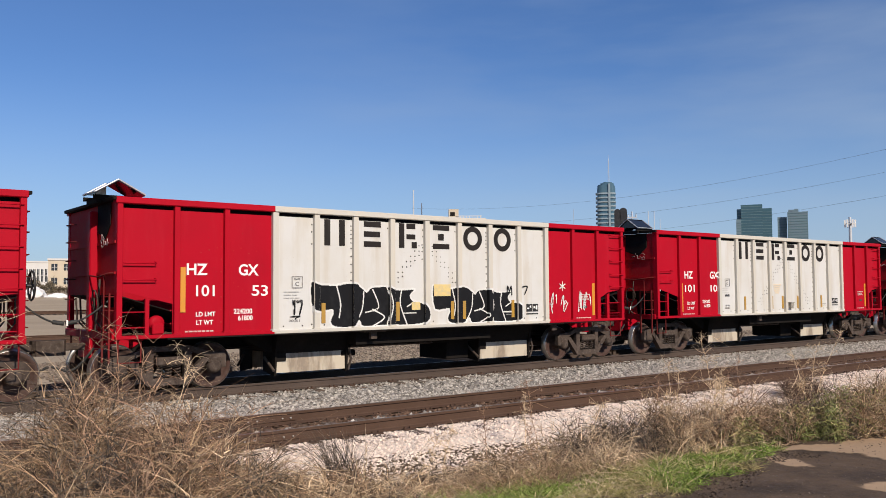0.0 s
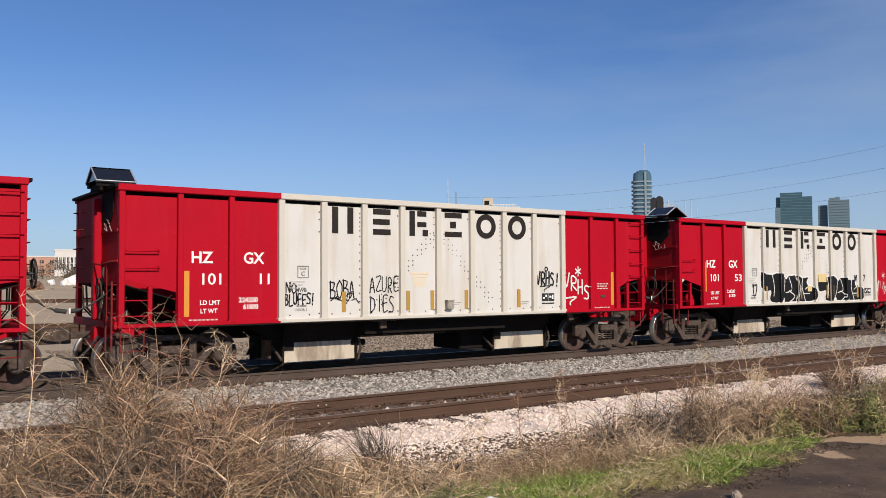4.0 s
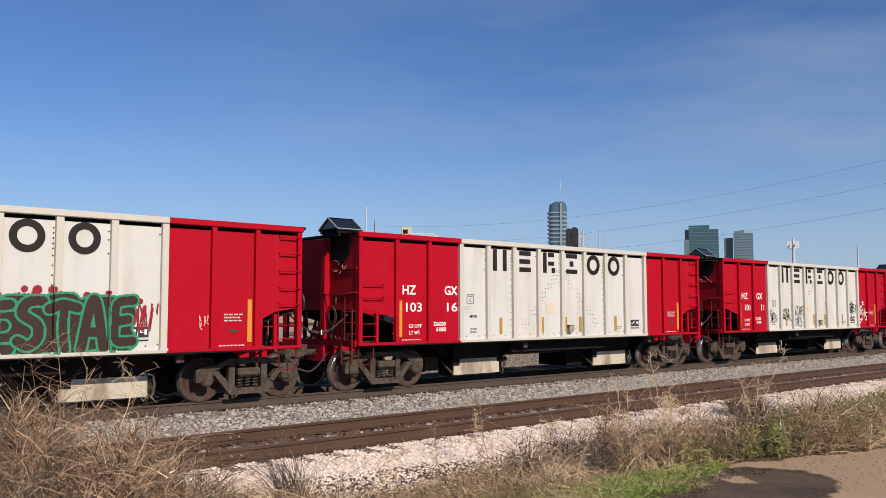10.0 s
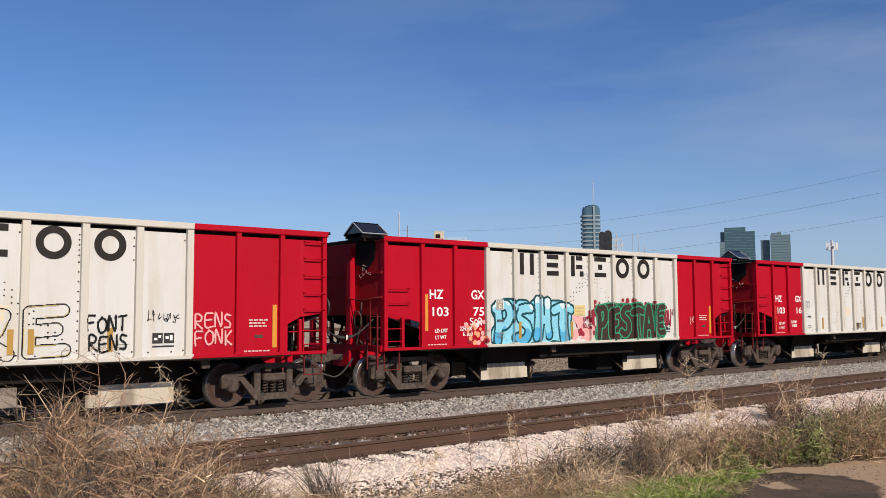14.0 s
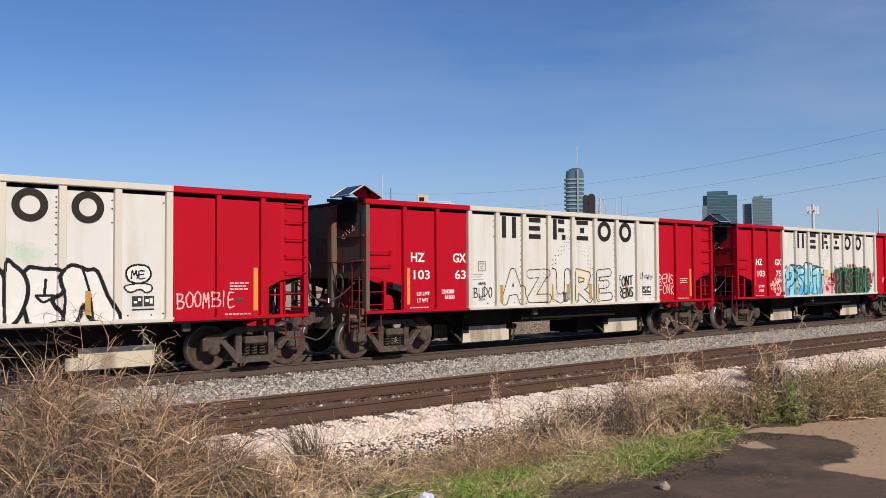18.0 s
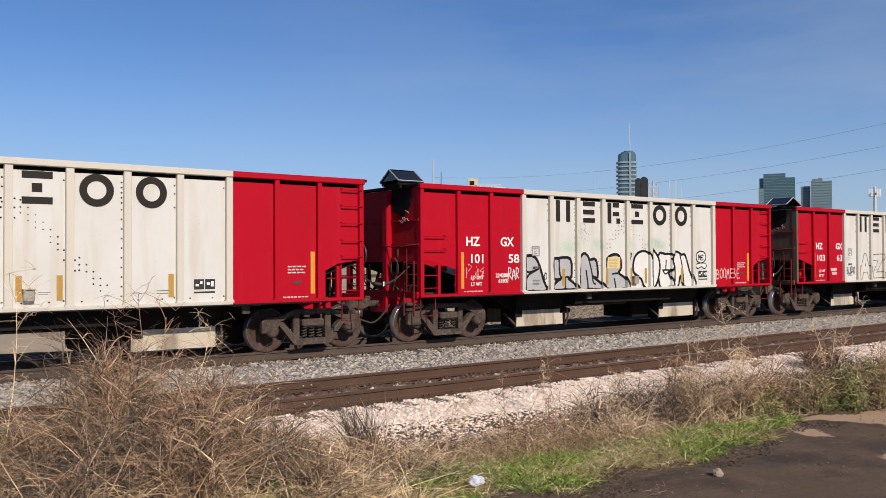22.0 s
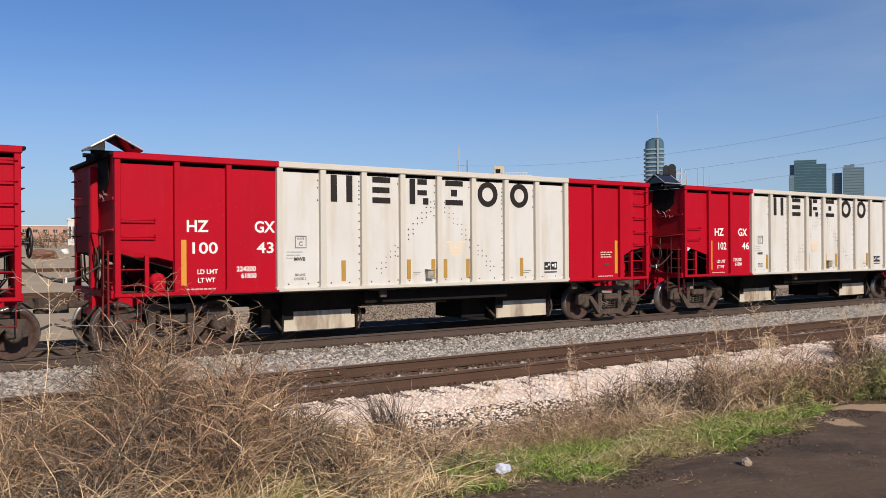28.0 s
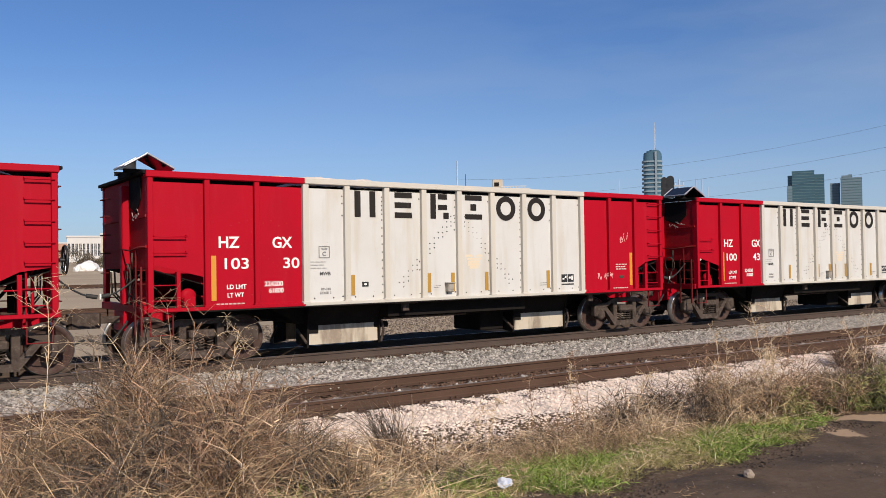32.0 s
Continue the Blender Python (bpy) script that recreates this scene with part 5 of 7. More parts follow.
def litter(name, label, seed, n, x0, x1, y0, y1, length, radius, material, keep=None):
    """Twigs and dead blades lying flat on the ground."""
    r = np.random.default_rng(seed)
    x, y = x0 + (x1 - x0) * r.random(n), y0 + (y1 - y0) * r.random(n)
    if keep is not None:
        k = keep(x, y, r)
        x, y = x[k], y[k]
    n = len(x)
    d = r.normal(size=(n, 3))
    d[:, 2] = np.abs(d[:, 2]) * 0.35
    stems(name, np.stack([x, y, gz(x, y) + 0.015], 1), d, length * (0.4 + r.random(n)), radius * (0.6 + 0.8 * r.random(n)), 0.2, material, label, "dry litter", seed + 1, 2)


def tufts(name, label, seed, spots, per, length, width, material, category="grass", spread=0.55):
    """Grass tufts: arching flat blades from shared roots."""
    r = np.random.default_rng(seed)
    P = np.array(spots)
    idx = np.repeat(np.arange(len(P)), (per * (0.6 + 0.8 * r.random(len(P)))).astype(int))
    n = len(idx)
    a, q = r.random(n) * 6.283, r.random(n) ** 0.5
    x, y = P[idx, 0] + P[idx, 2] * q * np.cos(a), P[idx, 1] + P[idx, 2] * q * np.sin(a)
    d = np.stack([np.cos(a) * spread * q, np.sin(a) * spread * q, np.ones(n)], 1) + r.normal(size=(n, 3)) * 0.28
    stems(name, np.stack([x, y, gz(x, y) - 0.02], 1), d, length * P[idx, 3] * (0.45 + 0.8 * r.random(n)), width * (0.6 + 0.8 * r.random(n)), 0.55, material, label, category, seed + 1, 3, True)


def leaf_domes(name, label, seed, spots, per, material, size=1.0):
    """Low leafy weeds: small leaves at every angle through a dome, on thin stems."""
    r = np.random.default_rng(seed)
    P = np.array(spots)
    idx = np.repeat(np.arange(len(P)), per)
    n = len(idx)
    u = r.normal(size=(n, 3))
    u /= np.linalg.norm(u, axis=1, keepdims=True)
    q = (0.35 + 0.65 * r.random(n) ** 0.5) * (0.8 + 0.3 * np.sin(idx * 3.1 + 5 * np.arctan2(u[:, 1], u[:, 0])))
    x, y = P[idx, 0] + P[idx, 2] * q * u[:, 0], P[idx, 1] + P[idx, 2] * q * u[:, 1]
    z = gz(x, y) + P[idx, 3] * np.abs(q * u[:, 2])
    d = u + r.normal(size=(n, 3)) * 0.7
    stems(name, np.stack([x, y, z], 1), d, size * (0.05 + 0.07 * r.random(n)), size * (0.008 + 0.008 * r.random(n)), 0.5, material, label, "weeds", seed + 1, 2, True)


MIX = ((M_DRY, 0.32, "tangled thicket of dry brown weeds"), (M_REDDRY, 0.25, "tangled thicket of reddish dry weeds"), (M_GREYDRY, 0.26, "dark grey dead stems that deepen the shade inside the thicket"), (M_STRAW, 0.17, "pale straw stalks among the dry weeds"))
# last argument: dark grey main stems put shadow pockets into the thicket
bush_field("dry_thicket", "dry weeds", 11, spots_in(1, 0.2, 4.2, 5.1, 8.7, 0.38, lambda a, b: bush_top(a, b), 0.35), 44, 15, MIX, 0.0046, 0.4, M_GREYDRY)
bush_field("dry_thicket", "dry weeds", 211, spots_in(2, -1.8, 0.2, 5.4, 8.7, 0.5, bush_top, 0.34, lambda a, b: 0.95), 26, 4, MIX[:3], 0.0036)
loose_straws("leaning_straws", "long pale stalks leaning through the thicket", 13, 110, 0.4, 3.2, 5.0, 7.6, 0.1, 0.85, 0.0052, 1.9, M_STRAW, 0.4)
loose_straws("leaning_straws", "long reddish stalks leaning through the thicket", 15, 260, 0.1, 3.4, 5.2, 8.4, 0.1, 0.8, 0.0040, 1.8, M_REDDRY, 0.4)
loose_straws("fallen_straws", "bleached straw fallen over at the edge of the thicket", 17, 150, 2.8, 4.8, 5.1, 6.8, 0.12, 0.38, 0.0034, 0.15, M_STRAW)
# a sheaf of bleached stalks fallen towards the grass
_r = np.random.default_rng(81)
_n = 60
_x, _y = 2.7 + 0.7 * _r.random(_n), 6.0 + 0.8 * _r.random(_n)
_d = np.stack([0.5 + 0.25 * _r.normal(size=_n), -0.75 + 0.25 * _r.normal(size=_n), -0.2 + 0.16 * _r.normal(size=_n)], 1)
stems("fallen_straws", np.stack([_x, _y, gz(_x, _y) + 0.2 + 0.3 * _r.random(_n)], 1), _d, 0.45 + 0.5 * _r.random(_n), 0.0032 + 0.0022 * _r.random(_n), 0.14, M_STRAW, "sheaf of bleached straw fallen beside the grass", "dry weeds", 82, 4)
loose_straws("tall_weed_stalks", "tall dry stalks standing out of the thicket", 19, 30, 0.2, 2.7, 5.8, 8.2, 0.1, 1.1, 0.0044, 3.0, M_STRAW)
tufts("straw_tufts", "golden straw tufts in front of the thicket", 71, [(0.35 + 0.16 * i + 0.1 * math.sin(i * 5), 5.15 + 0.3 * math.sin(i * 2.7), 0.14, 0.8 + 0.4 * math.sin(i * 1.9) ** 2) for i in range(19) if i % 7 != 5] + [(0.3 + 0.23 * i, 4.85 + 0.2 * math.sin(i * 3.3), 0.13, 0.9) for i in range(13)], 115, 0.44, 0.0036, M_GOLD, "dry grass", 0.75)

tufts("straw_tufts", "tall golden straw standing in front of the thicket", 83, [(0.5 + 0.14 * i + 0.05 * math.sin(i * 5), 5.25 + 0.2 * math.sin(i * 2.3), 0.15, 0.85 + 0.35 * math.sin(i * 1.7) ** 2) for i in range(11)], 42, 0.66, 0.0036, M_GOLD, "dry grass", 0.7)


def verge_top(x, y):
    a = np.interp(x, [3, 4.5, 6, 7.2, 8.6, 9.6, 10.6, 13, 16, 20, 30], [0.36, 0.32, 0.42, 0.7, 0.74, 0.52, 0.38, 0.4, 0.5, 0.56, 0.56])
    return a * np.interp(y, [4.4, 5.4, 6.2, 7.2, 8.6], [0.75, 1.0, 0.95, 0.5, 0.3])


def verge_front(x):
    return np.interp(x, [3.0, 5.0, 7.2, 8.0, 8.6, 10.2, 14, 24], [5.6, 5.75, 5.5, 5.15, 5.0, 4.55, 4.5, 4.4])


def by_stones(a, b):
    if b < verge_front(a):
        return 0.0
    return float(np.interp(b, [5.0, 6.3, 7.0, 8.2], [1.0, 0.9, 0.35, 0.02])) * float(np.interp(a, [3.4, 6.5, 7.5, 12], [0.75, 0.75, 0.95, 0.95]))


VMIX = ((M_DRY, 0.36, "low dry brown weeds along the ballast"), (M_REDDRY, 0.17, "low reddish dry weeds along the ballast"), (M_GREYDRY, 0.13, "dark grey dead stems along the verge"), (M_STRAW, 0.34, "pale straw stems along the verge"))
bush_field("dry_verge_weeds", "dry weeds", 21, spots_in(3, 3.7, 12.0, 4.5, 8.5, 0.38, verge_top, 0.25, by_stones), 44, 9, VMIX, 0.0042, 0.4)
bush_field("dry_verge_weeds", "dry weeds", 321, spots_in(5, 9.6, 14.0, 4.6, 5.5, 0.4, lambda a, b: 0.6, 0.28), 44, 9, VMIX, 0.0040, 0.45)
bush_field("dry_verge_weeds", "dry weeds", 221, spots_in(4, 12.0, 26.0, 4.5, 8.0, 0.62, verge_top, 0.36, by_stones), 40, 4, ((M_DRY, 0.3, "low dry brown weeds along the ballast"), (M_GOLD, 0.42, "yellow straw weeds along the ballast"), (M_LEAF, 0.16, "greenish stems along the verge"), (M_GREYDRY, 0.12, "dark grey dead stems along the verge")), 0.0044, 0.3)
litter("twig_litter", "dark dead twigs strewn on the pale stones", 73, 5200, 2.6, 17, 7.0, 9.0, 0.09, 0.004, M_GREYDRY, lambda x, y, r: r.random(len(x)) < np.interp(y, [7.0, 8.0, 9.0], [1.0, 0.8, 0.05]))
litter("straw_litter", "flattened straw on the verge soil", 75, 6000, 0.6, 14, 4.9, 8.0, 0.14, 0.0028, M_STRAW, lambda x, y, r: y > verge_front(x) - 0.2)
litter("brown_litter", "flattened brown stems on the verge soil", 77, 9000, 0.6, 14, 4.9, 8.2, 0.14, 0.003, M_REDDRY, lambda x, y, r: y > verge_front(x) - 0.2)
# fresh green grass along the mud, thickest at its front edge, in tufts of uneven height
_r = random.Random(31)
_sp = []
while len(_sp) < 900:
    a, b = _r.uniform(2.9, 8.25), 4.3 + 1.75 * _r.random() ** 1.1
    e = grass_edge(a)
    back = float(np.interp(a, [2.9, 3.6, 4.5, 6.0, 7.2, 7.9, 8.3], [5.1, 5.6, 5.95, 5.9, 5.7, 5.2, 5.1]))
    if e < b < back + 0.15 and _r.random() < np.interp(a, [2.9, 3.6, 8.0, 8.35], [0.4, 1, 1, 0.5]) * np.interp(b, [e, e + 0.2, back - 0.3, back + 0.15], [0.55, 1, 0.8, 0.15]):
        _sp.append((a, b, _r.uniform(0.04, 0.13), _r.uniform(0.55, 1.0) * float(np.interp(b, [e, e + 0.5, back], [0.62, 0.95, 1.25])) * _r.choice((0.8, 1.0, 1.25))))
_fresh = [q for q in _sp if noise.noise(Vector((q[0] * 1.9, q[1] * 2.6, 1.3))) > -0.14]
_pale = [q for q in _sp if noise.noise(Vector((q[0] * 1.9, q[1] * 2.6, 1.3))) <= 0.0]
tufts("green_grass", "fresh green grass at the edge of the mud", 32, _fresh, 58, 0.15, 0.0036, M_GRASS, spread=0.9)
tufts("green_grass", "yellow-green grass at the edge of the mud", 132, _pale, 40, 0.14, 0.0032, M_OLDGRASS, spread=0.95)
leaf_domes("green_leaves", "low green leaves among the grass", 36, [(a, b, 0.12, 0.08) for a, b, c, d in _fresh[::2]], 50, M_GRASS, 0.42)
tufts("straw_blades", "dead straw blades mixed into the grass", 34, _sp[::3], 18, 0.19, 0.0028, M_STRAW, "grass", 1.0)
tufts("brown_blades", "brown dead grass behind the green grass", 134, [(a, b + 0.3, c * 1.4, 1.0) for a, b, c, d in _sp if b > grass_edge(a) + 0.75], 34, 0.26, 0.0028, M_DRY, "grass", 0.75)
loose_straws("fallen_straws", "bleached stalks lying over the green grass", 135, 60, 3.6, 7.9, 4.7, 5.9, 0.1, 0.42, 0.0042, 0.25, M_STRAW)
loose_straws("tall_weed_stalks", "pale forking stalks standing among the verge weeds", 137, 90, 6.4, 9.4, 5.3, 6.5, 0.05, 0.62, 0.0052, 1.7, M_STRAW)
loose_straws("tall_weed_stalks", "reddish stalks standing among the verge weeds", 139, 150, 5.4, 12.5, 5.4, 6.8, 0.05, 0.55, 0.0048, 2.0, M_REDDRY)
# leafy green and straw clumps further along
leaf_domes("leafy_weeds", "olive leafy weeds mixed with dead stems", 42, [(9.35, 4.95, 0.36, 0.5), (9.75, 5.0, 0.34, 0.55), (9.1, 5.2, 0.28, 0.4), (10.3, 4.8, 0.36, 0.5), (10.9, 4.75, 0.34, 0.5), (11.5, 4.95, 0.36, 0.5), (12.4, 5.5, 0.45, 0.6), (13.2, 5.3, 0.4, 0.6), (15.0, 5.3, 0.5, 0.6), (17.0, 5.6, 0.7, 0.6), (19.0, 5.6, 0.7, 0.6), (8.25, 5.3, 0.25, 0.35)], 1500, M_LEAF, 0.62)
tufts("straw_tufts", "golden straw tufts beside the sandy track", 44, [(9.95 + 0.33 * i, 4.75 + 0.25 * math.sin(i * 2.1), 0.2, 1.0 + 0.35 * math.sin(i * 1.3)) for i in range(22)], 110, 0.46, 0.0062, M_GOLD, "dry grass", 0.7)
tufts("straw_tufts", "golden straw tufts among the verge weeds", 46, [(6.2 + 0.22 * i, 5.55 + 0.3 * math.sin(i * 1.7), 0.16, 0.9 + 0.3 * math.sin(i * 2.3)) for i in range(16)], 36, 0.36, 0.0048, M_GOLD, "dry grass", 0.7)
tufts("green_tuft", "small green grass tuft among dry weeds", 48, [(2.15, 5.05, 0.22, 1.0), (2.3, 5.3, 0.3, 1.1), (2.6, 5.15, 0.22, 1.0)], 420, 0.30, 0.005, M_GRASS)


def single_weed(x, y, h, seed, material=M_STRAW, name="dead_weed", label="single branching dead weed stalk", n=9, lean=0.1, thick=1.0):
    """One upright weed: a stalk with forking side twigs."""
    rr = random.Random(seed)
    g = Geo()
    z0 = ground_z(x, y)
    pts = [Vector((x, y, z0))]
    d = Vector((rr.uniform(-lean, lean), rr.uniform(-lean, lean), 1))
    for i in range(5):
        pts.append(pts[-1] + d * h / 5)
        d += Vector((rr.uniform(-0.15, 0.15), rr.uniform(-0.15, 0.15), 0))
    g.tube(pts, 0.0052 * thick, 5, taper=0.35)
    for i in range(n):
        t = rr.uniform(0.3, 1.0)
        p = pts[min(4, int(t * 5))].lerp(pts[min(5, int(t * 5) + 1)], t * 5 % 1)
        q = Vector((rr.uniform(-1, 1), rr.uniform(-1, 1), rr.uniform(0.3, 1.1))).normalized() * h * rr.uniform(0.12, 0.3)
        k = Vector((rr.uniform(-1, 1), rr.uniform(-1, 1), rr.uniform(-0.2, 0.8))) * q.length * 0.3
        droop = Vector((0, 0, -rr.uniform(0.1, 0.7) * q.length))
        way = [p + q * u + k * math.sin(u * 4.5) + droop * u * u for u in (0, 0.2, 0.4, 0.6, 0.8, 1.0)]
        g.tube(way, 0.0028 * thick, 4, taper=0.4)
        for _ in range(6):
            e = way[rr.randint(1, 5)]
            w = Vector((rr.uniform(-1, 1), rr.uniform(-1, 1), rr.uniform(-0.5, 0.9))) * h * rr.uniform(0.03, 0.09)
            g.tube([e, e + w * 0.5 + Vector((0, 0, rr.uniform(0.0, 0.02))), e + w], 0.0018, 3, taper=0.5)
    return thing(name, g, material, label, "weed", "dead weeds on the verge")


for i, (x, y, h) in enumerate(((2.3, 7.0, 1.7), (1.15, 7.2, 1.8), (0.75, 7.6, 1.7), (2.05, 6.6, 1.5), (2.5, 7.3, 1.45), (7.95, 8.4, 0.75), (8.1, 8.3, 0.95), (10.6, 8.0, 1.0), (11.0, 7.4, 1.35), (12.2, 7.9, 1.0), (14.0, 7.6, 1.35), (14.4, 7.9, 1.1), (6.6, 7.6, 0.7), (9.4, 7.0, 0.9), (7.0, 6.4, 0.7), (7.6, 6.0, 0.85), (8.2, 5.7, 0.8), (8.7, 5.9, 0.75), (8.0, 5.4, 0.7), (5.6, 7.2, 0.6), (9.4, 6.4, 0.9), (6.1, 6.3, 0.5), (12.7, 7.0, 1.0), (4.9, 6.5, 0.55))):
    single_weed(x, y, h, 100 + i, M_STRAW if i % 3 else M_REDDRY, n=22, lean=0.1 if i % 2 else 0.3, thick=1.7 if 7.2 < x < 9 and y < 6.5 else 1.0)
# dark dead clump by the stones, brown clump further on
for cx, cy, hh, nn, sd, nm, lb in ((4.5, 7.25, 0.95, 210, 61, "dark_dead_clump", "dark dead weed clump at the ballast edge"), (9.45, 5.3, 0.5, 600, 63, "dark_dead_clump", "dark dead weed clump beside the green weeds"), (15.62, 8.72, 0.56, 1900, 62, "brown_clump", "dense rounded brown weed clump"), (10.8, 24.5, 0.5, 300, 64, "dark_dead_clump", "small dark weed on the shade-darkened ballast beyond the train")):
    _r = np.random.default_rng(sd)
    _a, _q = _r.random(nn) * 6.28, (0.5 if sd == 62 else 0.32) * _r.random(nn) ** 0.5
    _x, _y = cx + _q * np.cos(_a) * 0.5, cy + _q * np.sin(_a) * 0.5
    _d = up(nn, _r, {61: 0.24, 63: 0.15}.get(sd, 0.45)) + np.array([-0.42 if sd == 61 else 0.0, 0.0, 0.0])
    stems(nm, np.stack([_x, _y, gz(_x, _y)], 1), _d, hh * (0.5 + 0.6 * _r.random(nn)), np.full(nn, 0.0045 if sd != 61 else 0.0034), 0.3 if sd != 61 else 0.2, {61: M_GREYDRY, 62: M_CLUMP, 63: M_DARKTWIG, 64: M_DARKTWIG}[sd], lb, "dry weeds", sd + 1, 4)

loose_straws("tall_weed_stalks", "pale stalks standing in the dead clump", 65, 26, 4.2, 4.9, 7.0, 7.5, 0.05, 0.75, 0.005, 3.0, M_STRAW)
loose_straws("tall_weed_stalks", "reddish stalks standing in the dead clump", 67, 50, 3.9, 5.0, 6.9, 7.5, 0.05, 0.5, 0.005, 2.0, M_REDDRY)

# rock, litter, concrete pieces by the mud
def lump(name, x, y, sx, sy, sz, seed, material, label, category):
    bm = bmesh.new()
    bmesh.ops.create_icosphere(bm, subdivisions=3, radius=1)
    for p in bm.verts:
        q = p.co.copy()
        k = 1 + 0.35 * noise.noise(q * 1.3 + Vector((seed, 0, 0))) + 0.15 * noise.noise(q * 3.5 + Vector((0, seed, 0)))
        p.co = (q.x * k * sx, q.y * k * sy, q.z * k * sz)
    me = bpy.data.meshes.new(name)
    bm.to_mesh(me)
    bm.free()
    me.materials.append(material)
    return thing(name, me, material, label, category, at=pose(x, y, ground_z(x, y) + sz * 0.55, 0, 0, seed * 40))


M_ROCK = mat("pale_brown_rock", (0.30, 0.24, 0.185), 0.9, var=((8, 0.45, 0.7, (0.24, 0.18, 0.13), 0.7, ONE),), bump=0.5, bump_scale=18)
M_PLASTIC = mat("crumpled_white_plastic", (0.6, 0.62, 0.68), 0.4, var=((12, 0.5, 0.65, (0.25, 0.33, 0.5), 0.7, ONE),), bump=0.6, bump_scale=25)
lump("rock", 5.62, 3.99, 0.043, 0.037, 0.036, 1, M_ROCK, "small pale brown rock on the mud", "rock")
litter("mud_twigs", "a few broken twigs lying on the mud", 79, 14, 4.82, 5.02, 3.9, 4.02, 0.1, 0.003, M_DRY)
lump("crumpled_bag", 3.9, 4.83, 0.06, 0.045, 0.04, 9, M_PLASTIC, "crumpled white and blue plastic bag in grass", "litter").location.z += 0.04

# ---- distance ----
def bearing(az):
    """True bearing of a sighted one."""
    return 0.98541 * az + 0.1423


def polar(az, d):
    az = bearing(az)
    return d * math.cos(radians(az)), d * math.sin(radians(az))


def high(el, d):
    return EYE[2] + d * math.tan(radians(0.9847 * el + 0.148))


M_TGLASS = mat("blue_grey_tower_glass", (0.05, 0.11, 0.155), 0.25, var=((0.05, 0.4, 0.7, (0.08, 0.145, 0.185), 0.7, ONE),))
M_TSLAB = mat("pale_tower_slab", (0.20, 0.265, 0.30), 0.7, var=((0.2, 0.4, 0.7, (0.28, 0.33, 0.36), 0.7, ONE),))
M_BGLASS = mat("green_blue_office_glass", (0.045, 0.10, 0.125), 0.22, var=((0.04, 0.4, 0.7, (0.06, 0.12, 0.15), 0.7, ONE),))
M_BGREY = mat("grey_office_cladding", (0.13, 0.2, 0.23), 0.6, var=((0.05, 0.4, 0.7, (0.16, 0.2, 0.24), 0.7, ONE),))
M_BBAND = mat("muted_floor_band", (0.09, 0.16, 0.18), 0.5, var=((0.05, 0.4, 0.7, (0.08, 0.14, 0.16), 0.7, ONE),))
M_MAST = mat("pale_galvanised_steel", (0.5, 0.52, 0.55), 0.5, metal=0.2, var=((2, 0.5, 0.7, (0.36, 0.38, 0.4), 0.5, ONE),))
M_WOODPOLE = mat("weathered_pole_wood", (0.16, 0.12, 0.09), 0.9, var=((3, 0.4, 0.7, (0.1, 0.075, 0.055), 0.7, UP),))
M_STUCCO = mat("beige_stucco", (0.52, 0.44, 0.33), 0.9, var=((0.3, 0.4, 0.7, (0.45, 0.37, 0.27), 0.7, ONE),))
M_BRICK = mat("orange_brick", (0.42, 0.25, 0.18), 0.9, var=((0.4, 0.4, 0.7, (0.38, 0.22, 0.16), 0.7, ONE),))
M_PALE = mat("pale_panel_cladding", (0.58, 0.56, 0.53), 0.8, var=((0.3, 0.4, 0.7, (0.5, 0.47, 0.44), 0.6, ONE),))
M_PANE = mat("dark_window_pane", (0.03, 0.035, 0.04), 0.15)
M_WIRE = mat("dark_wire", (0.11, 0.125, 0.15), 0.6)
M_SCRUB = mat("brown_winter_scrub", (0.13, 0.095, 0.06), 0.9, var=((0.5, 0.4, 0.7, (0.09, 0.085, 0.045), 0.7, ONE),), island=0.45)
M_BARK = mat("grey_brown_bark", (0.1, 0.08, 0.065), 0.95, var=((4, 0.4, 0.7, (0.06, 0.05, 0.04), 0.7, UP),))


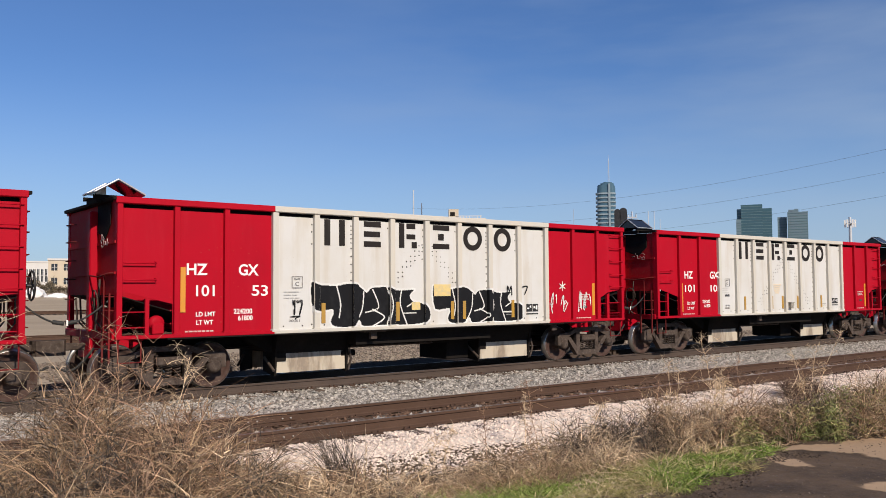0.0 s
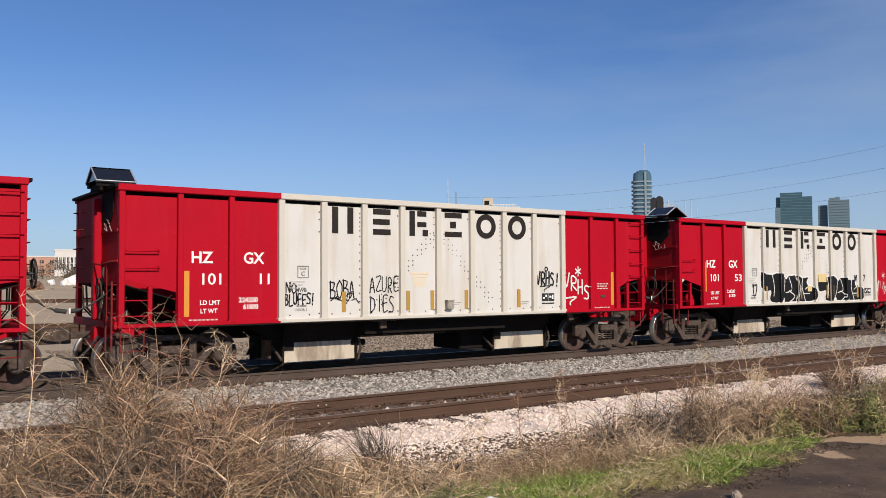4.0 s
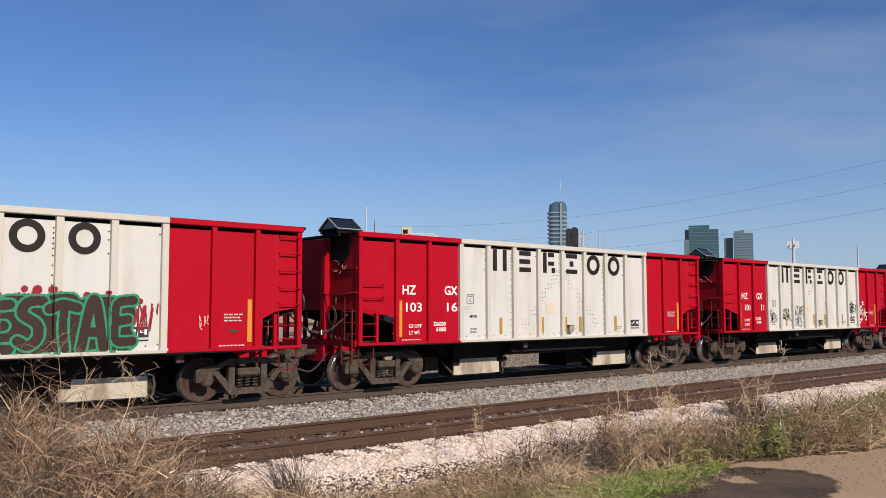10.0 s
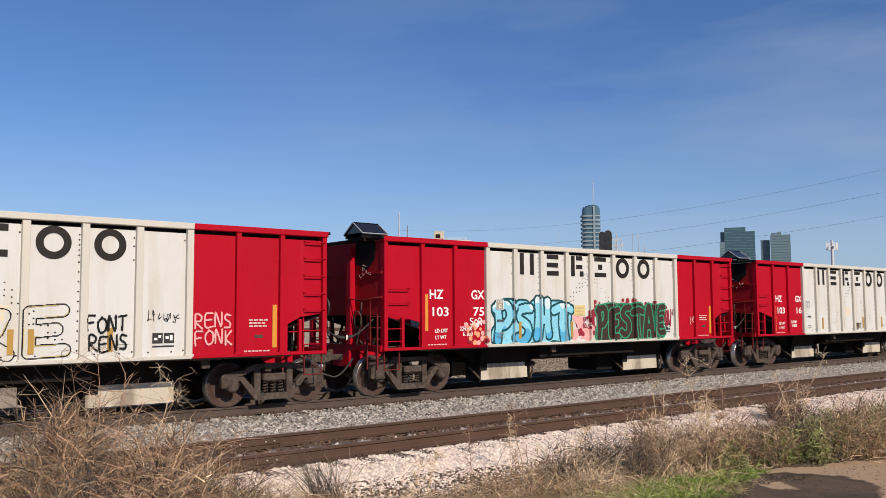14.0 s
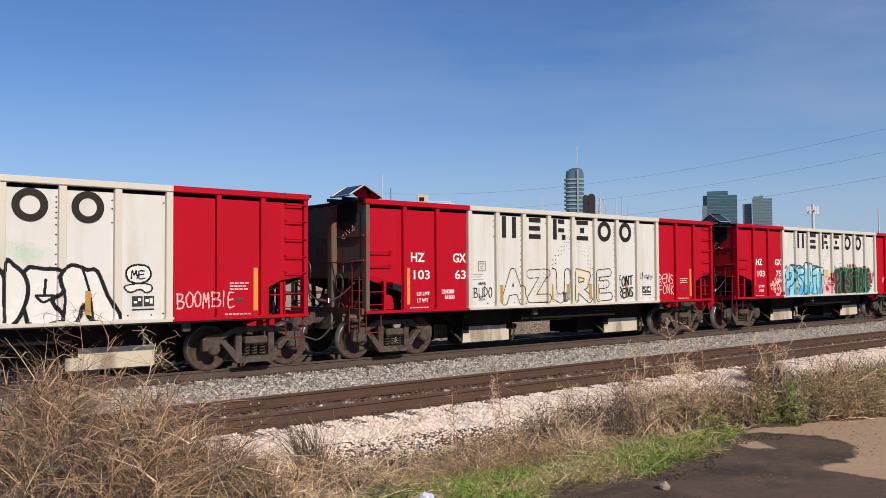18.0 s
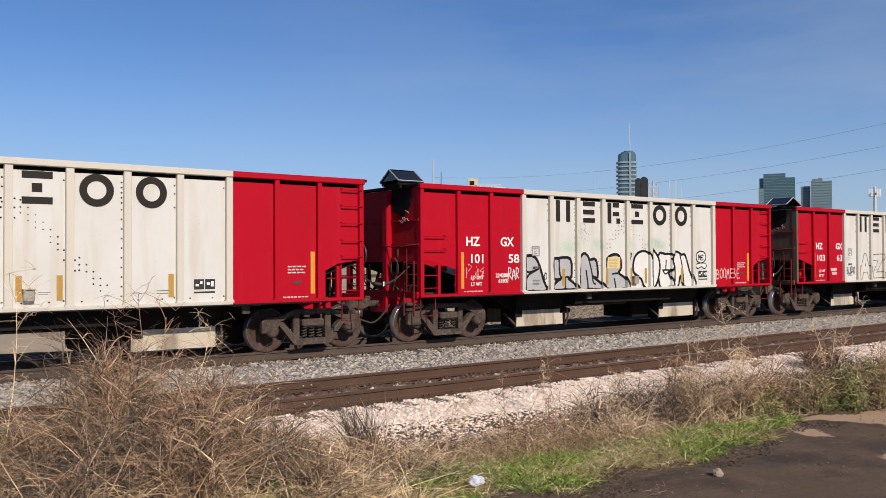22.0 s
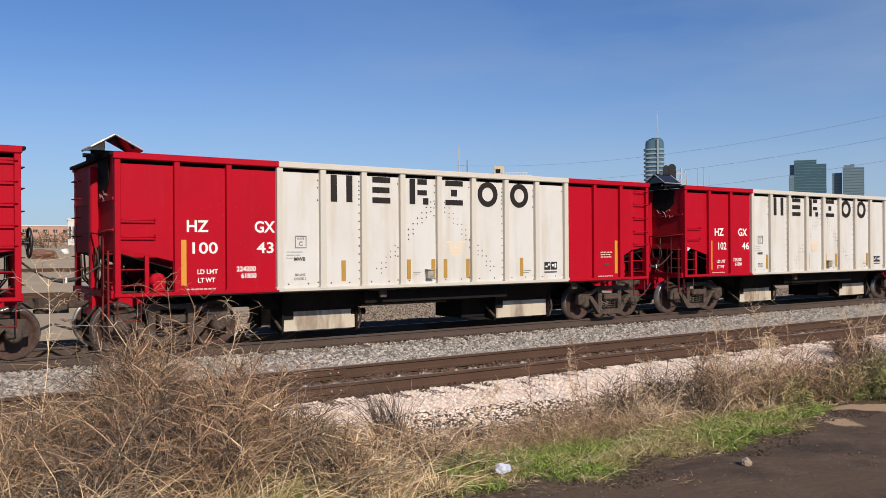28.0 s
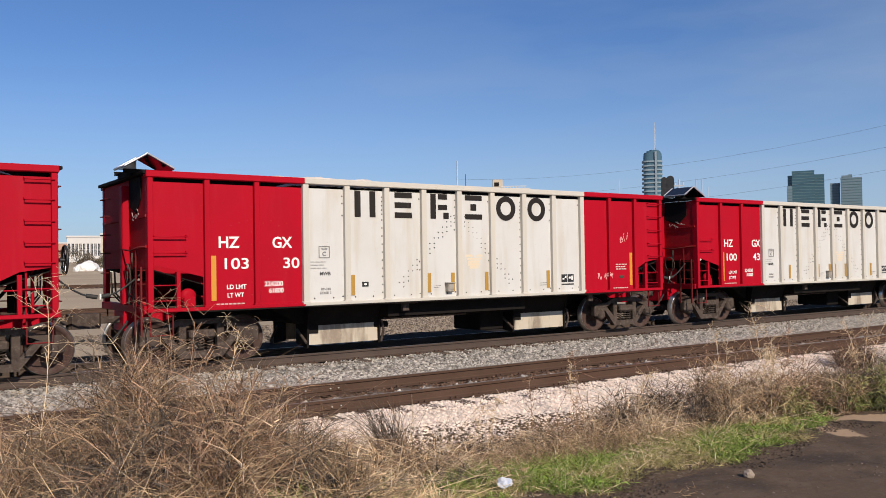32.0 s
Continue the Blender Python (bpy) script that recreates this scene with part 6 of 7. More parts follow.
def round_tower():
    d, az = 1500, 41.40
    x, y = polar(az, d)
    top = high(7.05, d)
    ang = radians(bearing(az)) + math.pi
    tw = thing("residential_tower", None, M_TGLASS, "tall rounded glass residential tower with balconies", "tower", "towers of the skyline", at=pose(x, y, 0, 0, 0, math.degrees(ang)))
    W, D = 15.8, 12.0

    def outline(w, dd, n=28):
        return [(dd * math.copysign(abs(math.cos(a)) ** 0.6, math.cos(a)), w * math.copysign(abs(math.sin(a)) ** 0.6, math.sin(a))) for a in [2 * math.pi * k / n for k in range(n)]]
    part("shaft", Geo().prism(outline(W, D), 0, top - 8, "z"), M_TGLASS, tw)
    part("crown", Geo().prism(outline(W * 0.97, D), top - 8, top - 4, "z").prism(outline(W * 0.9, D * 0.93), top - 4, top - 2, "z").prism([(u, v + 1.5) for u, v in outline(W * 0.74, D * 0.8)], top - 2, top + 0.5, "z").prism([(u, v + 2.5) for u, v in outline(W * 0.5, D * 0.6)], top + 0.5, top + 2.5, "z"), M_TGLASS, tw)
    z = 60
    slab = Geo().prism([(u, v - (2.0 if v < 0 else 0.0)) for u, v in outline(W + 0.6, D + 1.4)], 0, 2.6, "z").mesh("balcony_slab", M_TSLAB)
    while z < top - 14:
        part("balcony_slab", slab, M_TSLAB, tw).location = (0, 0, z)
        z += 7.3
    part("pier", Geo().box(D - 1, D + 2.2, 3.6, 7.0, 0, top - 1), M_TSLAB, tw)
    m = Geo()
    zt = high(9.0, d)
    for dy in (-1.2, 1.2):
        m.tube([(0, 4.5 + dy, top - 2), (0, 4.5 + dy * 0.2, zt - 8)], 0.35, 5)
    for k in range(9):
        q = k / 9
        m.tube([(0, 4.5 - 1.2 * (1 - q), top + (zt - 8 - top) * q), (0, 4.5 + 1.2 * (1 - q), top + (zt - 8 - top) * (q + 0.1))], 0.2, 4)
    m.tube([(0, 4.5, zt - 10), (0, 4.5, zt)], 0.3, 5)
    part("antenna_mast", m, M_MAST, tw, "thin red and white lattice antenna")


def office(name, label, material, blocks, d, floors=4.0, mull=3.2):
    """Blocks of (az left, az right, el top, depth) at distance d; each gets floor bands and mullions on its lit faces."""
    b = thing(name, None, material, label, "office tower", "towers of the skyline")
    for aL, aR, el, dep, setb, m2 in blocks:
        aM = (aL + aR) / 2
        x, y = polar(aM, d + setb)
        w = radians(aL - aR) * d
        top = high(el, d)
        rot = math.degrees(radians(aM)) + 180
        blk = part("block", Geo().box(-dep, 0, -w / 2, w / 2, 0, top), m2, b)
        blk.matrix_basis = pose(x, y, 0, 0, 0, rot)
        band = Geo().box(-0.2, 0.35, -w / 2, w / 2, 0, 0.9).mesh("floor_band", M_BBAND)
        z = 50.0
        while z < top - 2:
            part("floor_band", band, M_BBAND, blk).location = (0, 0, z)
            z += floors


round_tower()
office("glass_office_tower", "dark blue-green glass office tower", M_BGLASS, [(33.05, 31.55, 5.1, 30, 6, M_BGLASS), (32.8, 31.5, 5.36, 24, 2, M_BGLASS), (31.55, 30.93, 5.12, 30, 10, M_BGLASS), (33.1, 32.8, 4.4, 20, -6, M_BGREY)], 1300)
office("grey_office_tower", "grey stepped office tower", M_BGREY, [(30.6, 30.05, 4.5, 25, 8, M_BGREY), (30.0, 28.82, 4.78, 30, 0, M_BGREY), (29.95, 29.4, 4.93, 16, 2, M_BGREY), (29.6, 29.35, 4.98, 8, 3, M_BGREY)], 1350)


def signal():
    x, y = polar(40.45, 45)
    s = thing("railway_signal", None, M_BLACK, "black railway signal heads on a mast", "signal", at=pose(x, y, ground_z(x, y), 0, 0, 40.45 - 90))
    z0 = ground_z(x, y)
    zt = high(5.45, 45) - z0
    part("mast", Geo().tube([(0, 0.1, 0), (0, 0.1, zt - 0.3)], 0.07, 10), M_MAST, s)
    for dx, zz in ((0.12, zt - 0.02), (-0.18, zt - 0.08)):
        n = 14
        w = 0.2 if dx > 0 else 0.16
        poly = [(dx + w * math.cos(math.pi * k / n), zz - w + w * math.sin(math.pi * k / n)) for k in range(n + 1)] + [(dx - w, zz - 1.15), (dx + w, zz - 1.15)]
        part("backplate", Geo().prism(poly, -0.03, 0.05), M_BLACK, s)
        for k in range(3):
            part("hood", Geo().lathe([(0.0, 0.11), (0.32, 0.11), (0.32, 0.1), (0.0, 0.1)], (dx, 0.0, zz - 0.22 - 0.33 * k), "y", 12), M_BLACK, s)
    part("ladder", Geo().tube([(0.5, 0.2, 0), (0.5, 0.2, zt - 0.6)], 0.03, 6).tube([(0.85, 0.2, 0), (0.85, 0.2, zt - 0.6)], 0.03, 6), M_MAST, s)


signal()


def pole(name, az, d, el, r, material, label, arms=(), category="pole"):
    x, y = polar(az, d)
    z0, zt = ground_z(x, y), high(el, d)
    p = thing(name, None, material, label, category, at=pose(x, y, z0, 0, 0, az - 90))
    part("shaft", Geo().tube([(0, 0, -0.3), (0, 0, zt - z0)], r, 8, taper=0.6), material, p)
    for dz, w in arms:
        part("crossarm", Geo().box(-w, w, -0.06, 0.06, zt - z0 - dz - 0.06, zt - z0 - dz + 0.06), material, p)
        for q in (-w * 0.8, w * 0.8):
            part("insulator", Geo().tube([(q, 0, zt - z0 - dz), (q, 0, zt - z0 - dz + 0.25)], 0.05, 6), material, p)
    return p


pole("white_pole", 54.56, 110, 6.86, 0.13, M_MAST, "tall thin white metal pole")
pole("utility_pole", 53.99, 92, 5.95, 0.07, M_WOODPOLE, "slim wooden utility pole that carries wires")
pole("utility_pole", 39.72, 72, 5.15, 0.09, M_MAST, "grey steel line pole with crossarms", ((0.5, 0.4), (1.0, 0.45), (1.4, 0.35)))
pole("utility_pole", 38.66, 75, 5.15, 0.05, M_MAST, "thin grey steel pole")
pole("utility_pole", 38.28, 75, 5.15, 0.05, M_MAST, "thin grey steel pole")
pole("utility_pole", 37.9, 80, 4.6, 0.04, M_MAST, "thin grey steel pole")
pole("utility_pole", 22.75, 130, 3.95, 0.14, M_MAST, "slender grey pole beyond the train")
pole("antenna_rod", 43.6, 140, 5.4, 0.05, M_MAST, "thin antenna rod beyond the train")
# cell tower
cx, cy = polar(26.42, 300)
ct = pole("cell_tower", 26.42, 300, 4.3, 0.7, M_MAST, "cell tower with white panel antennas", category="tower")
zt = high(4.3, 300) - ground_z(cx, cy)
for k in range(6):
    a = k * math.pi / 3
    part("panel_antenna", Geo().box(1.5 * math.cos(a) - 0.25, 1.5 * math.cos(a) + 0.25, 1.5 * math.sin(a) - 0.25, 1.5 * math.sin(a) + 0.25, zt - 3.2, zt - 0.8), M_DECAL, ct)
part("platform", Geo().lathe([(zt - 2.2, 1.3), (zt - 2.0, 1.3), (zt - 2.0, 0.4)], (0, 0, 0), "z", 12), M_MAST, ct)

# overhead wires between the wooden pole and one out of sight to the side
wa, wb = Vector((54.1, 74.5)), Vector((58.3, 30.9))


def wire(pts, name="overhead_wire"):
    """A wire in the vertical plane of the two poles, through three sightings of (az, el)."""
    ss, zz = [], []
    for az, el in pts:
        c, s = math.cos(radians(bearing(az))), math.sin(radians(bearing(az)))
        dx, dy = wb.x - wa.x, wb.y - wa.y
        k = (wa.x * s - wa.y * c) / (dy * c - dx * s)
        ss.append(k)
        zz.append(high(el, (wa + (wb - wa) * k).length))
    co = np.polyfit(ss, zz, 2)
    p = [((wa + (wb - wa) * k).x, (wa + (wb - wa) * k).y, float(np.polyval(co, k))) for k in np.linspace(0.0, 2.1, 40)]
    thing(name, Geo().tube(p, 0.0075, 5), M_WIRE, "thin dark overhead wire against the sky", "wire", "overhead wires")


wire(((54.0, 5.58), (43.05, 5.92), (38.35, 6.28), (33.21, 6.93), (27.89, 7.76)))
wire(((54.0, 4.35), (47.56, 4.54), (38.0, 5.06), (33.22, 5.7), (27.89, 6.47)))
wire(((54.0, 3.2), (44.0, 3.5), (34.9, 4.19), (30.63, 4.66), (27.89, 5.12)))
px, py = (wa + (wb - wa) * 2.1)
thing("utility_pole", Geo().tube([(0, 0, -0.3), (0, 0, 13)], 0.17, 8, taper=0.6).box(-1, 1, -0.06, 0.06, 11.6, 11.75), M_WOODPOLE, "wooden utility pole that carries wires", "pole", at=pose(px, py, ground_z(px, py)))


def building(name, az0, az1, d, el, label, material, rows, cols, win=(1.2, 1.6), z_lift=0.0, depth=14, parapet=0.5, mid=M_PALE):
    aM = (az0 + az1) / 2
    x, y = polar(aM, d)
    z0 = ground_z(x, y) + z_lift
    w = radians(az1 - az0) * d
    h = high(el, d) - z0
    b = thing(name, None, material, label, "building", "buildings beyond the yard", at=pose(x, y, z0, 0, 0, aM - 90))
    # front wall with real openings
    us = [-w / 2]
    g = Geo()
    cw, rh = w / cols, h / rows
    ww, wh = min(win[0], cw * 0.6), min(win[1], rh * 0.6)
    for r in range(rows):
        za = r * rh + (rh - wh) / 2
        g.box(-w / 2, w / 2, 0, 0.4, r * rh, za).box(-w / 2, w / 2, 0, 0.4, za + wh, (r + 1) * rh)
        for c in range(cols + 1):
            a = -w / 2 if c == 0 else -w / 2 + (c - 0.5) * cw + ww / 2
            e = w / 2 if c == cols else -w / 2 + (c + 0.5) * cw - ww / 2
            g.box(a, e, 0, 0.4, za, za + wh)
    part("front_wall", g, material, b)
    part("side_wall", Geo().box(-w / 2, -w / 2 + 0.4, 0.4, depth, -1, h).box(w / 2 - 0.4, w / 2, 0.4, depth, -1, h).box(-w / 2, w / 2, depth, depth + 0.4, -1, h), material, b)
    part("roof", Geo().box(-w / 2 - 0.2, w / 2 + 0.2, -0.2, depth + 0.5, h, h + parapet), mid, b)
    for r in range(rows):
        for c in range(cols):
            cx_, cz_ = -w / 2 + (c + 0.5) * cw, r * rh + rh / 2
            wn = part("window", Geo().box(cx_ - ww / 2, cx_ + ww / 2, 0.22, 0.26, cz_ - wh / 2, cz_ + wh / 2), M_PANE, b)
            part("window_frame", Geo().box(cx_ - 0.04, cx_ + 0.04, 0.14, 0.2, cz_ - wh / 2, cz_ + wh / 2).box(cx_ - ww / 2, cx_ + ww / 2, 0.14, 0.2, cz_ - 0.04, cz_ + 0.04), M_PALE, wn)
    return b


building("apartment_building", 73.0, 77.9, 250, 2.0, "beige stucco apartment building with white-framed windows", M_STUCCO, 2, 7, (1.5, 1.8))
building("columned_building", 77.95, 79.9, 300, 1.85, "pale building with tall narrow window bays", M_PALE, 1, 9, (0.7, 4.0))
building("brick_building", 77.0, 86.0, 380, 1.45, "low orange brick building with a flat roof", M_BRICK, 2, 16, (1.6, 1.2))
# plant building with a roof box that shows above the train
bx = building("plant_building", 49.7, 52.4, 125, 4.75, "beige plant building behind the train", M_STUCCO, 3, 5, (0.9, 1.0), 0, 10, 0.35)
x, y = polar(51.8, 125)
zb = high(4.75, 125) + 0.3
rb = thing("roof_unit", None, M_STUCCO, "beige rooftop unit with a railing", "roof unit", at=pose(x, y, zb, 0, 0, -38))
part("body", Geo().box(-0.75, 0.75, 0.4, 2.2, 0, high(5.55, 125) - zb, bevel=0.05), M_STUCCO, rb)
part("louvre", Geo().box(-0.5, 0.2, 0.36, 0.4, 0.4, 1.0), M_UNDER, rb)
for k in range(9):
    part("rail_post", Geo().box(0.6 + k * 0.42, 0.7 + k * 0.42, 0.3, 0.4, 0, 0.35), M_PALE, rb)
part("top_rail", Geo().box(0.4, 4.2, 0.28, 0.42, 0.35, 0.45), M_PALE, rb)


def scrub(name, az, d, w, h, n, seed, label):
    """Bare winter scrub: a few limbs and many thin twigs with small leaf clumps."""
    x, y = polar(az, d)
    z = ground_z(x, y)
    r = np.random.default_rng(seed)
    t = thing(name, None, M_BARK, label, "scrub", "winter scrub beyond the yard", at=pose(x, y, z))
    rr = random.Random(seed)
    for k in range(7):
        q = rr.uniform(-w / 2, w / 2)
        part("limb", Geo().tube([(q, rr.uniform(-1, 1), -0.3), (q + rr.uniform(-0.5, 0.5), 0, h * 0.5), (q + rr.uniform(-1.2, 1.2), 0, h * rr.uniform(0.75, 1.0))], 0.12, 5, taper=0.3), M_BARK, t)
    px = r.uniform(-w / 2, w / 2, n)
    top = h * (0.65 + 0.35 * np.sin(px * 2.1 / w * 3 + seed) * np.sin(px * 5.3 / w + 1.0)) * np.clip(1.15 - (np.abs(px) / (w / 2)) ** 4, 0.2, 1)
    pz = top * r.random(n) ** 0.6
    base = np.stack([px, r.uniform(-1.5, 1.5, n), pz], 1)
    way = r.normal(size=(n, 3))
    k = stems("crown", base, way, 0.5 + 0.7 * r.random(n), np.full(n, 0.06), 0.3, M_SCRUB, "", "", seed, 2, True)
    for key in ("kind", "category", "label"):
        if key in k:
            del k[key]
    k.parent = t


for i, (az, d, w, h) in enumerate(((80.2, 215, 12, 4.6), (83.2, 220, 14, 5.2), (86.5, 210, 14, 4.8), (78.4, 228, 7, 3.6), (76.6, 200, 10, 2.2), (73.6, 205, 12, 2.4), (71.0, 240, 14, 5.0))):
    scrub("winter_scrub", az, d, w, h, 900, 70 + i, "bare brown winter scrub at the yard's edge")
# heaps in the yard
M_TARP = mat("white_tarpaulin", (0.75, 0.73, 0.7), 0.7, var=((0.5, 0.45, 0.7, (0.6, 0.56, 0.5), 0.6, ONE),))
M_HEAP = mat("rusty_scrap", (0.22, 0.11, 0.07), 0.9, var=((1, 0.4, 0.7, (0.12, 0.07, 0.05), 0.7, ONE),), bump=0.6, bump_scale=3)
for az, d, sx, sz, m, nm, lb, sd in ((78.7, 170, 2.6, 1.3, M_TARP, "tarp_heap", "white covered heap in the yard", 1), (80.1, 172, 1.2, 0.8, M_TARP, "tarp_heap", "small white covered heap in the yard", 2), (81.4, 150, 2.8, 1.1, M_HEAP, "scrap_heap", "rust-brown scrap heap in the yard", 3), (77.4, 165, 1.8, 0.7, M_TARP, "tarp_heap", "white rubble heap in the yard", 4), (75.0, 160, 2.2, 0.6, M_HEAP, "scrap_heap", "low brown scrap heap in the yard", 6), (79.4, 168, 0.8, 0.7, M_TARP, "tarp_heap", "small white covered heap in the yard", 7)):
    x, y = polar(az, d)
    lump(nm, x, y, sx, sx * 0.6, sz, sd, m, lb, "heap")

# ---- graffiti: spray paint that follows the panels and posts ----
def spray(name, colour, rough=0.45, spread=0.0):
    return mat(name, colour, rough, spec=0.15, var=((5, 0.5, 0.8, tuple(min(1, c * 1.35 + 0.015) for c in colour), 0.5, ONE),))


P_BLACK, P_WHITE, P_SILVER = spray("black_spray", (0.010, 0.010, 0.011)), spray("white_spray", (0.62, 0.61, 0.58)), spray("silver_spray", (0.36, 0.36, 0.365))
P_CYAN, P_BLUE, P_TEAL = spray("cyan_spray", (0.22, 0.52, 0.63)), spray("blue_spray", (0.08, 0.34, 0.55)), spray("dark_teal_spray", (0.012, 0.06, 0.075))
P_GREEN, P_BROWN, P_DRED = spray("green_spray", (0.03, 0.24, 0.125)), spray("dark_brown_spray", (0.045, 0.028, 0.022)), spray("dark_red_spray", (0.25, 0.02, 0.035))
P_PINK, P_MINT = spray("pink_spray", (0.72, 0.34, 0.33)), spray("pale_mint_spray", (0.36, 0.56, 0.40))
P_PALE, P_OCHRE = spray("pale_cyan_spray", (0.55, 0.66, 0.68)), spray("ochre_spray", (0.42, 0.33, 0.14))
P_ORANGE = spray("orange_spray", (0.75, 0.3, 0.16))


def in_poly(X, Z, poly):
    inside = np.zeros(X.shape, bool)
    for (x0, z0), (x1, z1) in zip(poly, poly[1:] + poly[:1]):
        if z0 != z1:
            c = ((z0 > Z) != (z1 > Z)) & (X < (x1 - x0) * (Z - z0) / (z1 - z0) + x0)
            inside ^= c
    return inside


def near_line(X, Z, line, w):
    d = np.full(X.shape, 9.0)
    for (x0, z0), (x1, z1) in zip(line, line[1:]):
        L2 = (x1 - x0) ** 2 + (z1 - z0) ** 2 + 1e-9
        t = np.clip(((X - x0) * (x1 - x0) + (Z - z0) * (z1 - z0)) / L2, 0, 1)
        d = np.minimum(d, np.hypot(X - x0 - t * (x1 - x0), Z - z0 - t * (z1 - z0)))
    return d < w / 2


def smooth(line, closed=False, n=5):
    """Rounds a polyline (Catmull-Rom)."""
    p = [np.array(q, float) for q in line]
    p = [p[-1]] + p + p[:2] if closed else [p[0]] + p + [p[-1]]
    out = []
    for a, b, c, d in zip(p, p[1:], p[2:], p[3:]):
        for i in range(n):
            t = i / n
            out.append(tuple(0.5 * (2 * b + (c - a) * t + (2 * a - 5 * b + 4 * c - d) * t * t + (3 * b - a - 3 * c + d) * t ** 3)))
    return out if closed else out + [tuple(p[-1])]


coats = {}


def paint(car, x0, x1, z0, z1, layers, label, cell=0.011, name="graffiti", coat=1):
    """Paints layers of (material, mask function of X, Z) on the near side of a car, column by column."""
    nx, nz = int((x1 - x0) / cell) + 1, int((z1 - z0) / cell) + 1
    X, Z = np.meshgrid(x0 + cell * (np.arange(nx) + 0.5), z0 + cell * (np.arange(nz) + 0.5), indexing="ij")
    ids = np.full(X.shape, -1)
    mats = []
    for m, fn in layers:
        if m not in mats:
            mats.append(m)
        ids[fn(X, Z)] = mats.index(m)
    coats[car] = coats.get(car, 0) + coat
    lift = 0.0015 + 0.0015 * coats[car]
    g = Geo()
    for i in range(nx):
        xa, xb = x0 + i * cell, x0 + (i + 1) * cell
        ya, yb = -side_front(xa) - lift, -side_front(xb) - lift
        j = 0
        while j < nz:
            k = j
            while k < nz and ids[i, k] == ids[i, j]:
                k += 1
            if ids[i, j] >= 0:
                za, zb = z0 + j * cell, z0 + k * cell
                g.add([(xa, ya, za), (xb, yb, za), (xb, yb, zb), (xa, ya, zb)], [(0, 1, 2, 3)], int(ids[i, j]))
            j = k
    ob = part(name, g, mats, car, label)
    if name == "overspray":
        tagged(ob, kind="stuff")


def fit_uv(pts, x0, x1, z0, z1):
    return [(x0 + (x1 - x0) * u, z1 - (z1 - z0) * v) for u, v in pts]


THROW = [(0, 0), (.06, .03), (.2, .05), (.28, .01), (.36, .02), (.42, .13), (.45, .2), (.49, .1), (.62, .08), (.67, .13), (.73, .16), (.87, .15), (.83, .3), (.86, .42), (.93, .45), (.98, .56), (1, .75), (.97, .92), (.86, .98), (.6, .97), (.42, .98), (.385, .85), (.33, .98), (.19, .97), (.15, .83), (.17, .6), (.02, .6)]
THROW_IN = [[(.205, .08), (.235, .45), (.225, .76)], [(.425, .2), (.41, .6), (.35, .92)], [(.44, .66), (.55, .55), (.5, .16)], [(.5, .6), (.6, .78), (.5, .97)], [(.62, .1), (.66, .5), (.62, .97)], [(.75, .18), (.74, .5), (.8, .97)], [(.77, .7), (.88, .7)], [(.86, .45), (.8, .55)]]
BUBBLE = [(0, .18), (.1, .1), (.14, .03), (.24, .02), (.26, .12), (.3, .04), (.43, .05), (.45, .14), (.52, .02), (.64, .0), (.68, .1), (.74, .05), (.88, .06), (.9, .2), (.97, .16), (1, .4), (.97, .6), (1, .8), (.95, .98), (.75, .95), (.7, 1), (.5, .97), (.45, 1), (.28, .97), (.2, 1), (.03, .98), (.0, .75), (.06, .5)]


def throw_up(car, x0, x1, z0, z1, fill, line, label, shape=THROW, inner=THROW_IN, w=0.03, coat=1):
    poly = smooth(fit_uv(shape, x0, x1, z0, z1), True, 3)
    lines_ = [smooth(fit_uv(q, x0, x1, z0, z1)) for q in inner]
    edge = poly + poly[:1]
    layers = []
    if fill:
        layers.append((fill, lambda X, Z: in_poly(X, Z, poly)))
    layers.append((line, lambda X, Z: near_line(X, Z, edge, w * 1.5)))
    for q in lines_:
        layers.append((line, lambda X, Z, q=q: near_line(X, Z, q, w)))
    paint(car, x0 - 0.1, x1 + 0.1, max(1.085, z0 - 0.08), z1 + 0.1, layers, label, coat=coat)


GLYPHS = {
    "P": [[(.22, 1), (.3, .5), (.22, .02)], [(.1, .1), (.75, .0), (.95, .3), (.7, .55), (.3, .58)]],
    "S": [[(.95, .05), (.4, .08), (.2, .32), (.75, .55), (.8, .82), (.45, 1), (.05, .9)]],
    "H": [[(.2, -.08), (.22, .5), (.1, 1)], [(.8, -.04), (.78, .5), (.88, .95)], [(.2, .52), (.8, .46)]],
    "I": [[(.05, .05), (.95, .05)], [(.5, .05), (.5, .95)], [(0, .95), (1, .95)]],
    "T": [[(.0, .12), (.5, .02), (1.1, .1)], [(.55, .05), (.5, .55), (.6, 1)]],
    "E": [[(.95, .02), (.25, .1), (.18, .5), (.22, .92), (.95, .95)], [(.22, .5), (.75, .46)]],
    "A": [[(.05, 1), (.4, .05), (.65, .05), (.95, 1)], [(.25, .66), (.8, .66)]],
}


